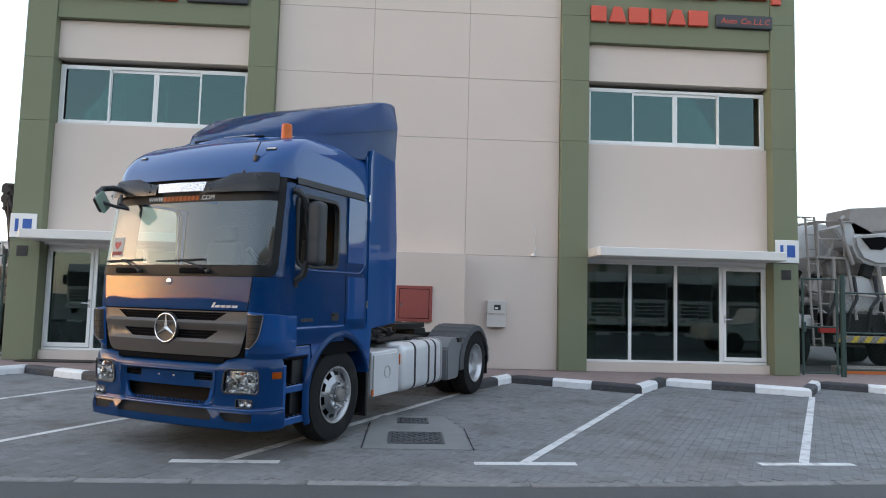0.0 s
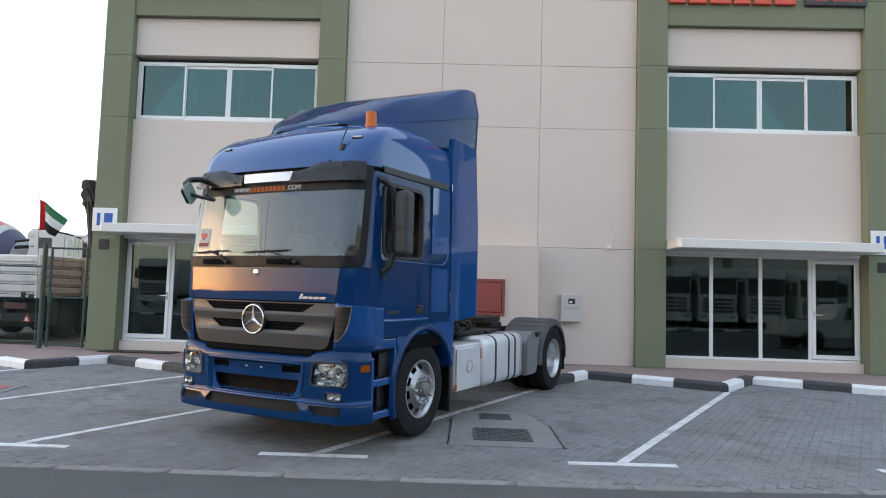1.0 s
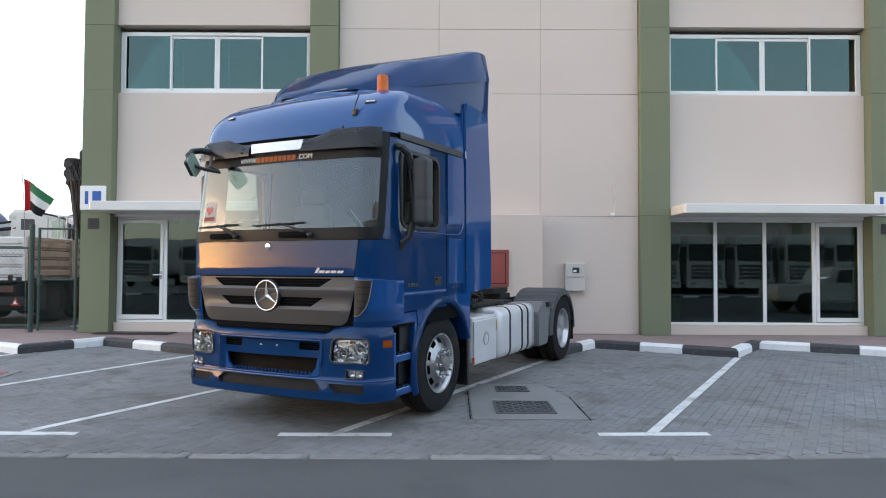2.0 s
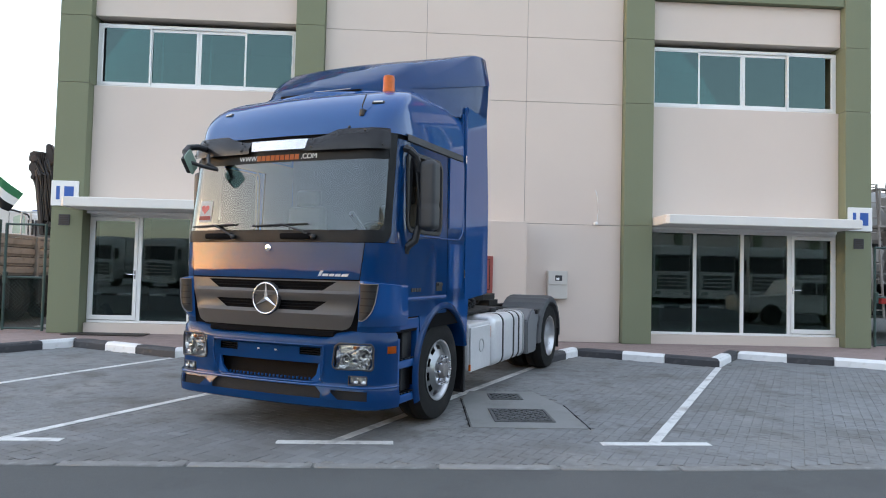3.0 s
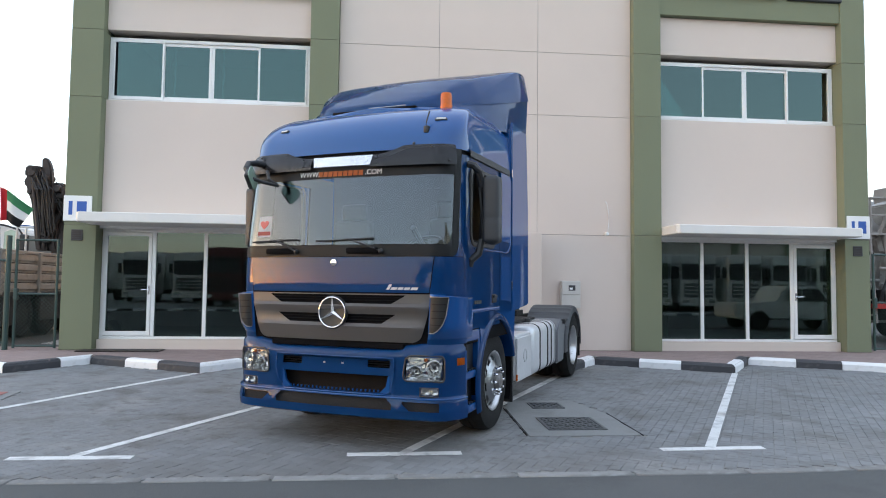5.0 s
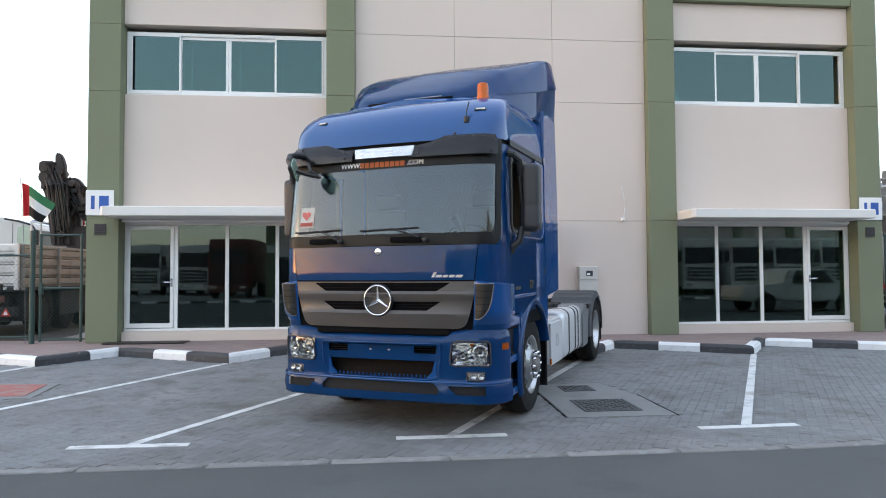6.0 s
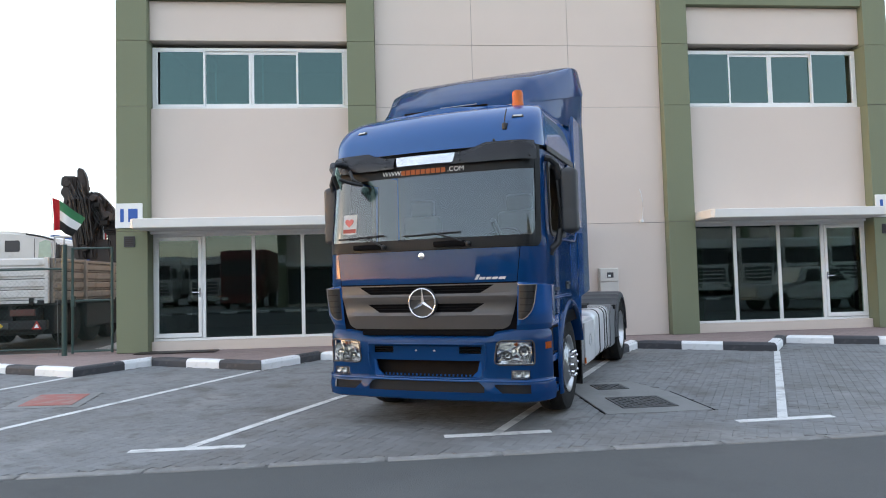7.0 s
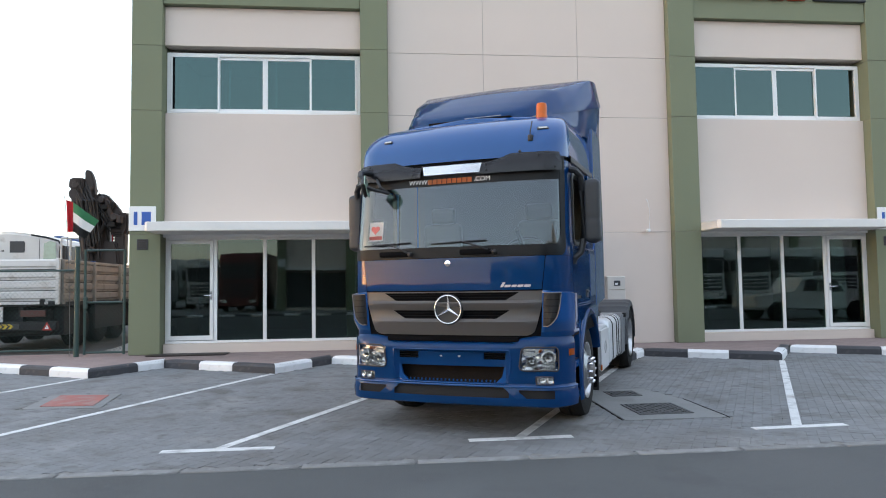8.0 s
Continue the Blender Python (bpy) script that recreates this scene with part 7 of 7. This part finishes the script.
for x in (12.75, 13.75):
    slab("chassis_rail", M_DIRTMETAL, mx, x, x + 0.12, 16.6, 24, 0.7, 1.0)
bm = bmesh.new()
prism(bm, [(13.3, 4.08), (14.9, 4.2), (14.5, 3.4), (13.4, 3.42), (13.26, 3.82)], "y", 16.7, 17.7)
part("hopper", bm, M_CEMENT, mx, "cement-caked charging hopper")
bm = bmesh.new()
prism(bm, [(12.85, 3.55), (13.15, 3.1), (14.1, 2.9), (14.5, 3.2), (14.5, 3.5), (13.9, 3.4), (13.4, 3.75)], "y", 16.7, 17.5)
bmesh.ops.bevel(bm, geom=list(bm.edges), offset=0.04, segments=2, affect="EDGES")
part("chute", bm, M_MIXDRUM, mx, "", 40)
bm = bmesh.new()
prism(bm, [(13.1, 2.3), (13.75, 2.35), (13.95, 1.9), (13.8, 1.36), (13.02, 1.38)], "y", 16.72, 17.3)
bmesh.ops.bevel(bm, geom=list(bm.edges), offset=0.06, segments=2, affect="EDGES")
part("discharge_chute", bm, M_MIXDRUM, mx, "", 40)
ld = new("ladder")
ld.parent = mx
for x in (12.2, 12.44):
    bm = bmesh.new()
    tube(bm, [(x, 16.6, 0.5), (x - 0.12, 16.7, 3.82), (x - 0.12, 17.2, 3.87)], 0.03, 8)
    part("stile", bm, M_CEMENT, ld)
for k in range(9):
    bm = bmesh.new()
    z = 0.7 + 0.38 * k
    tube(bm, [(12.18 - 0.033 * z, 16.6 + 0.028 * z, z), (12.43 - 0.033 * z, 16.6 + 0.028 * z, z)], 0.018, 6)
    part("rung", bm, M_CEMENT, ld)
rl = new("platform")
rl.parent = mx
slab("deck", M_CEMENT, rl, 12.3, 13.1, 16.6, 17.2, 2.75, 2.8)
for a, b in (((12.35, 16.62, 2.8), (12.35, 16.62, 3.72)), ((13.05, 16.62, 2.8), (13.05, 16.62, 3.72)), ((12.35, 16.62, 3.7), (13.3, 16.62, 3.72)), ((12.35, 16.62, 3.25), (13.1, 16.62, 3.25)), ((12.6, 16.62, 3.7), (12.5, 17.4, 3.7))):
    bm = bmesh.new()
    tube(bm, [a, b], 0.025, 8)
    part("guard_rail", bm, M_CEMENT, rl)
slab("under_guard", M_BOARD, mx, 12.7, 15.0, 16.5, 16.62, 0.62, 0.8, 0.02)
for k in range(6):
    bm = bmesh.new()
    prism(bm, [(0, 0), (0.15, 0), (0.26, 0.16), (0.11, 0.16)], "y", 0, 0.006)
    c = part("stripe", bm, M_YELLOW, mx)
    c.matrix_basis = pose(12.75 + 0.34 * k, 16.492, 0.63)
slab("tail_lamp", M_RED, mx, 12.3, 12.8, 16.5, 16.6, 0.86, 1.0, 0.01)
slab("mudguard", M_MIXDRUM, mx, 11.6, 12.3, 16.7, 19.5, 0.95, 1.3, 0.08)
slab("mudguard", M_MIXDRUM, mx, 14.2, 15.0, 16.7, 19.5, 0.95, 1.3, 0.08)
for y in (17.3, 18.7, 22.4):
    for x in (12.0, 14.6):
        simple_wheel(mx, x, y, 0.5, 0.5, 0.5 if y < 20 else 0.28)
bm = bmesh.new()
box(bm, 12.05, 14.55, 22.6, 24.6, 0.7, 2.95, 0.15, 3)
part("cab", bm, M_WHITETRUCK, mx, "", 40)
bm = bmesh.new()
tube(bm, [(13.1, 16.7, 3.85), (12.9, 16.5, 3.75), (12.95, 16.45, 3.2), (13.2, 16.5, 2.6)], 0.05, 8)
part("water_pipe", bm, M_CEMENT, mx)
for a, b, rr_ in (((13.9, 16.55, 2.6), (14.1, 16.5, 1.1), 0.05), ((12.75, 16.6, 2.75), (12.75, 16.6, 0.9), 0.045), ((13.1, 16.6, 2.75), (13.3, 16.55, 1.2), 0.04), ((12.5, 16.55, 1.9), (14.4, 16.55, 1.75), 0.035), ((12.35, 16.62, 3.7), (12.35, 17.6, 3.7), 0.025)):
    bm = bmesh.new()
    tube(bm, [a, b], rr_, 8)
    part("strut", bm, M_CEMENT, mx)
mrng = random.Random(23)
for k in range(46):
    a = Vector((mrng.uniform(11.7, 14.9), mrng.uniform(16.75, 17.3), mrng.uniform(0.7, 2.9)))
    bm = bmesh.new()
    if k % 2:
        box(bm, -mrng.uniform(0.05, 0.22), mrng.uniform(0.05, 0.22), -0.1, 0.1, -mrng.uniform(0.05, 0.25), mrng.uniform(0.05, 0.25), 0.02, 1, pose(a.x, a.y, a.z, mrng.uniform(-20, 20), mrng.uniform(-30, 30), 0))
    else:
        b = a + Vector((mrng.uniform(-0.6, 0.6), mrng.uniform(-0.1, 0.3), mrng.uniform(-0.6, 0.6)))
        tube(bm, [a, a.lerp(b, 0.5) + Vector((0.06, -0.05, 0.05)), b], mrng.uniform(0.02, 0.05), 7)
    part("bracket" if k % 2 else "pipe", bm, (M_CEMENT, M_CEMENT, M_MIXDRUM, M_DIRTMETAL)[k % 4], mx)
slab("rear_panel", M_CEMENT, mx, 11.75, 14.9, 17.75, 17.95, 0.45, 2.85, 0.03)
slab("drum_support", M_CEMENT, mx, 13.5, 15.3, 17.5, 17.72, 2.4, 3.45, 0.05)
slab("hydraulic_tank", M_CEMENT, mx, 11.7, 12.5, 17.2, 17.7, 1.3, 2.1, 0.08)
slab("side_guard", M_CEMENT, mx, 11.62, 11.75, 17.0, 24.5, 0.35, 2.1, 0.03)
for k in range(4):
    bm = bmesh.new()
    x = 12.5 + 0.55 * k
    tube(bm, [(x, 16.58, 0.9), (x + 0.05, 16.5, 1.3 + 0.1 * k), (x + 0.25, 16.52, 1.75), (x + 0.3, 16.7, 2.3)], 0.045, 8)
    part("hose", bm, M_BLACK, mx)
slab("rear_frame", M_DIRTMETAL, mx, 12.6, 14.4, 16.65, 17.1, 0.85, 1.35, 0.04)
# Dark block standing in for the shade under the mixer's axles.
slab("axle_shade_block", M_DIRTMETAL, mx, 12.3, 14.4, 17.1, 22.0, 0.55, 0.98, 0.04)
bm = bmesh.new()
prism(bm, [(13.25, 3.38), (13.45, 3.46), (14.9, 3.6), (15.1, 3.4), (14.6, 2.6), (13.9, 2.58), (13.5, 2.72), (13.32, 3.05)], "y", 16.6, 17.1)
bmesh.ops.bevel(bm, geom=list(bm.edges), offset=0.1, segments=3, affect="EDGES")
part("chute_cover", bm, M_MIXDRUM, mx, "", 40)
# Near-black plate put on as the shade inside the chute's mouth.
bm = bmesh.new()
prism(bm, [(13.5, 3.3), (14.1, 3.36), (14.3, 3.2), (14.05, 3.02), (13.75, 3.02)], "y", 16.57, 16.61)
part("opening", bm, M_GAP, mx)
pl = thing("timber_stack", "orange-brown timber planks lying by the fence", "timber")
for k in range(3):
    slab("plank", M_BOARD if k else M_ORANGE, pl, 10.2, 13.2, 14.6 + 0.2 * k, 14.78 + 0.2 * k, 0.24, 0.36 + 0.03 * k, 0.01)

# ---- far side of the road, met only in reflections ----
FAR_Y = -17.0
bm = bmesh.new()
grid(bm, [[(x, y, z) for x in lin(-60, 60, 12)] for y, z in ((-60, 0.1), (-20, 0.1), (-11.2, 0.09))])
solid("apron", bm, M_CONC, "pale concrete apron across the road", "pavement", kind="structure")
bm = bmesh.new()
grid(bm, [[(x, y, z) for x in lin(-60, 60, 12)] for y, z in ((-11.2, -0.012), (-7.99, -0.011))])
solid("road_verge", bm, M_ASPHALT, "dark asphalt verge across the road", "road", kind="structure")
fk = thing("kerb_far", "straight black and white painted kerb across the road", "kerb", kind="structure")
for k in range(-30, 34):
    ob = kerb_block(M_KW if k % 2 else M_KB, (k * 0.9, -11.2), (k * 0.9 + 0.9, -11.2), -0.02, -0.02)
    ob.matrix_basis = pose(k * 0.9 + 0.9, -11.2, -0.02, 0, 0, 180)
    ob.parent = fk


def far_building(storeys, m):
    """Shops below, strips of windows above, front at y = 0."""
    words = {2: "two", 3: "three"}[storeys]
    b = thing("opposite_building", "beige and green %s-storey building across the road" % words, "building", m, group="far buildings")
    top = 9.0 + 3.5 * (storeys - 2)
    slab("wall", M_BEIGE, b, -9.3, 12, -8, 0, 0, top)
    for x in (-9.3, -4.8, 1.5, 6.0, 11.4):
        slab("pier", M_GREEN, b, x, x + 0.6, 0.003, 0.2, 0, top + 0.05)
    for xa in (-8.65, -4.1, 2.2, 6.7):
        wd = 3.8 if xa != -4.1 else 5.5
        slab("shop_front", M_DARKSIGN, b, xa, xa + wd, 0.002, 0.03, 0.3, 2.6)
        for k in range(storeys - 1):
            slab("window", M_DARKSIGN, b, xa, xa + wd, 0.002, 0.03, 5.2 + 3.5 * k, 6.5 + 3.5 * k)
        slab("canopy", M_CANOPY, b, xa, xa + wd, 0.031, 1.0, 2.75, 2.95)
    slab("unit_plate", M_WHITE, b, -9.25, -8.75, 0.2, 0.23, 3.0, 3.5)


far_building(2, pose(0, FAR_Y, 0))
far_building(3, pose(24.5, FAR_Y - 6, 0))


def lorry(body_mat):
    """A cab-over lorry facing +y, its front at y = 0."""
    t = thing("lorry", "parked white cab-over lorry across the road", "truck", group="far lorries")
    bm = bmesh.new()
    box(bm, -1.22, 1.22, -2.2, 0.0, 0.55, 3.75, 0.14, 3)
    c = part("cab", bm, body_mat, t, "", 40)
    slab("windscreen", M_DARKSIGN, c, -1.1, 1.1, 0.001, 0.02, 2.1, 3.0, 0.005)
    slab("grille", M_DARKSIGN, c, -0.95, 0.95, 0.001, 0.03, 0.95, 1.85, 0.005)
    slab("visor", M_DARKSIGN, c, -1.15, 1.15, 0.001, 0.14, 3.02, 3.16, 0.01)
    for k in range(3):
        slab("bar", body_mat, c, -0.9, 0.9, 0.031, 0.05, 1.12 + 0.24 * k, 1.2 + 0.24 * k, 0.004)
    slab("bumper", body_mat, c, -1.24, 1.24, -0.3, 0.06, 0.4, 0.9, 0.03)
    for x in (-1.1, 0.7):
        slab("headlamp", M_REFLECT, c, x, x + 0.4, 0.061, 0.075, 0.6, 0.8, 0.004)
    for x in (-1.52, 1.27):
        slab("mirror", M_BLACK, c, x, x + 0.25, -0.25, -0.1, 2.2, 2.95, 0.03)
    slab("frame", M_DIRTMETAL, t, -0.45, 0.45, -7.5, -2.21, 0.6, 0.95)
    slab("box_body", body_mat, t, -1.22, 1.22, -8.0, -2.4, 0.96, 3.9, 0.02)
    for y in (-1.2, -5.6, -6.8):
        for x in (-1.05, 1.05):
            simple_wheel(t, x, y, 0.5)
    return t


lw = lorry(M_WHITETRUCK)
lw.matrix_basis = pose(16.2, -14.6, 0.1)
for x, y in ((13.3, -14.5), (19.3, -14.8), (22.4, -14.5), (25.6, -14.7), (28.8, -14.6), (-15.8, -24.2), (-19.4, -24.0), (-24.2, -24.3)):
    copy_thing(lw, pose(x, y, 0.1))
lr = lorry(M_MAROON)
tagged(lr, "parked red cab-over lorry across the road")
lr.matrix_basis = pose(-11.6, -16.2, 0.1)

pk = thing("pickup", "white double-cab pickup standing on the road", "car", pose(14.6, 2.3, 0.0))
bm = bmesh.new()
prism(bm, [(-2.6, 0.5), (-2.6, 1.05), (-0.9, 1.08), (-0.6, 1.72), (0.75, 1.75), (1.35, 1.15), (2.45, 1.02), (2.6, 0.8), (2.6, 0.42), (-2.4, 0.42)], "y", -0.88, 0.88)
bmesh.ops.bevel(bm, geom=list(bm.edges), offset=0.07, segments=3, affect="EDGES")
part("body", bm, M_WHITETRUCK, pk, "", 40)
for sy in (-0.89, 0.88):
    for a, b in ((-0.62, 0.05), (0.12, 0.85)):
        bm = bmesh.new()
        prism(bm, [(a + (0.04 if a < 0 else 0), 1.15), (b + (0.3 if b > 0.5 else 0), 1.15), (b - (0.05 if b > 0.5 else 0), 1.62), (a + (0.2 if a < 0 else 0), 1.62)], "y", sy, sy + 0.012)
        part("side_window", bm, M_DARKSIGN, pk)
for x in (-1.65, 1.65):
    for y in (-0.82, 0.82):
        simple_wheel(pk, x, y, 0.39, 0.39, 0.25).matrix_basis = pose(x, y, 0.39, 0, 0, 90)
# Unseen blocks added at the horizon to cut low sky from reflections.
for k, (x, y, h, w) in enumerate(((-85, -76, 2.6, 44), (-85, -31, 2.2, 44), (-85, 12, 1.9, 40), (-85, 52, 8.0, 38), (72, -32, 7.5, 46), (74, 16, 8.5, 44), (72, 62, 8.0, 40))):
    wh = thing("warehouse", "unseen distant low block added to close the horizon", "building", pose(x, y, -0.06), group="distant warehouses")
    slab("block_body", M_BEIGE if x < 0 else M_CONC, wh, -10, 10, -w / 2, w / 2, 0, h)
    bm = bmesh.new()
    prism(bm, [(-w / 2 - 0.3, h + 0.003), (w / 2 + 0.3, h + 0.003), (0, h + (2.2 if h > 4 else 0.5))], "x", -10.3, 10.3)
    part("roof", bm, M_PLASTIC, wh)

# ---- pavers, laid herringbone ----
def kerb_line(x):
    """Where the parking ends at the saw-toothed kerb."""
    for (tx, _), nxt in zip(TIPS, TIPS[1:]):
        if tx <= x <= nxt[0]:
            if x < tx + VAL_DX:
                return TIP_Y + (VAL_Y - TIP_Y) * (x - tx) / VAL_DX
            return VAL_Y + (TIP_Y - VAL_Y) * (x - tx - VAL_DX) / (nxt[0] - tx - VAL_DX)
    return 12.3


def inside(poly, x, y):
    c = False
    for (xa, ya), (xb, yb) in zip(poly, poly[1:] + poly[:1]):
        if (ya > y) != (yb > y) and x < (xb - xa) * (y - ya) / (yb - ya) + xa:
            c = not c
    return c


def in_single(x, y):
    """The stretch whose pavers are objects of their own."""
    return -3.7 < x < -0.9 and edge_y(x) < y < 7.5


PW, GAP = 0.1, 0.0022
rng = random.Random(7)
ca, sa = math.cos(radians(31)), math.sin(radians(31))
cells = []
for i in range(-200, 200):
    for j in range(-120, 120):
        ox, oy = PW * (i + 2 * j), PW * (i - 2 * j)
        for hor in (True, False):
            ax, ay, w, h = (ox, oy, 2 * PW, PW) if hor else (ox, oy + PW, PW, 2 * PW)
            cx, cy = ax + w / 2, ay + h / 2
            X, Y = cx * ca + cy * sa, 9.0 - cx * sa + cy * ca
            if not (-13.5 < X < 13.5 and edge_y(X) + 0.06 < Y < kerb_line(X) - 0.06):
                continue
            if inside(SLAB, X, Y) or inside(RED, X, Y):
                continue
            cells.append((X, Y, w / 2 - GAP, h / 2 - GAP))


def paver_verts(x, y, hw, hh, dz, tx, ty):
    out = []
    for inset, z in ((0.0, -0.02), (0.0, -0.0015), (0.003, 0.0)):
        for sx, sy in ((-1, -1), (1, -1), (1, 1), (-1, 1)):
            px, py = sx * (hw - inset), sy * (hh - inset)
            X, Y = x + px * ca + py * sa, y - px * sa + py * ca
            out.append((X, Y, rise(Y) + z + dz + tx * px + ty * py))
    return out


FACES = [(8, 9, 10, 11)] + [(a + o, (a + 1) % 4 + o, (a + 1) % 4 + o + 4, a + o + 4) for o in (0, 4) for a in range(4)]
V, F = [], []
singles = []
for x, y, hw, hh in cells:
    if in_single(x, y) and len(singles) < 300:
        singles.append((x, y, hw, hh))
        continue
    b = len(V)
    V += paver_verts(x, y, hw, hh, rng.uniform(-0.001, 0.001), rng.uniform(-0.006, 0.006), rng.uniform(-0.006, 0.006))
    F += [tuple(v + b for v in f) for f in FACES]
me = bpy.data.meshes.new("pavers")
me.from_pydata(V, [], F)
me.materials.append(M_PAVER)
pv = tagged(new("pavers", me), "grey interlocking concrete pavers", kind="stuff")
pv.parent = parking
shared = {}
for x, y, hw, hh in singles:
    key = hw > hh
    if key not in shared:
        vs = []
        for inset, z in ((0.0, -0.02), (0.0, -0.0015), (0.003, 0.0)):
            for sx, sy in ((-1, -1), (1, -1), (1, 1), (-1, 1)):
                px, py = sx * (hw - inset), sy * (hh - inset)
                vs.append((px * ca + py * sa, -px * sa + py * ca, z))
        m1 = bpy.data.meshes.new("paver")
        m1.from_pydata(vs, [], FACES)
        m1.materials.append(M_PAVER1)
        shared[key] = m1
    ob = new("paver", shared[key])
    ob.parent = parking
    ob.matrix_basis = pose(x, y, rise(y) + rng.uniform(-0.0015, 0.0015), 1.0 + rng.uniform(-0.6, 0.6), rng.uniform(-0.6, 0.6), 0)

# footway pavers in running bond
V, F = [], []
WALK_FACES = FACES


def walk_z(x, y):
    k = kerb_line(x) + 0.12
    a = rise(k) + 0.135
    return a + (0.276 - a) * max(0, (y - k)) / max(0.3, 14.6 - k)


r_ = 0
y = 11.9
while y < 14.45:
    x = -13.0 + (0.11 if r_ % 2 else 0)
    while x < 13.0:
        if y - 0.05 > kerb_line(x) + 0.16 and not (-2.25 < x < 1.58 and y > 13.5):
            b = len(V)
            dz = rng.uniform(-0.001, 0.001)
            for inset, z in ((0.0, -0.015), (0.0, -0.002), (0.005, 0.001)):
                for sx, sy in ((-1, -1), (1, -1), (1, 1), (-1, 1)):
                    px, py = x + sx * (0.107 - inset), y + sy * (0.052 - inset)
                    V.append((px, py, walk_z(px, py) + z + dz))
            F += [tuple(v + b for v in f) for f in WALK_FACES]
        x += 0.22
    y += 0.11
    r_ += 1
me = bpy.data.meshes.new("walk_pavers")
me.from_pydata(V, [], F)
me.materials.append(M_WALK)
wp_ = tagged(new("walk_pavers", me), "reddish-brown footway pavers", kind="stuff")
wp_.parent = footway
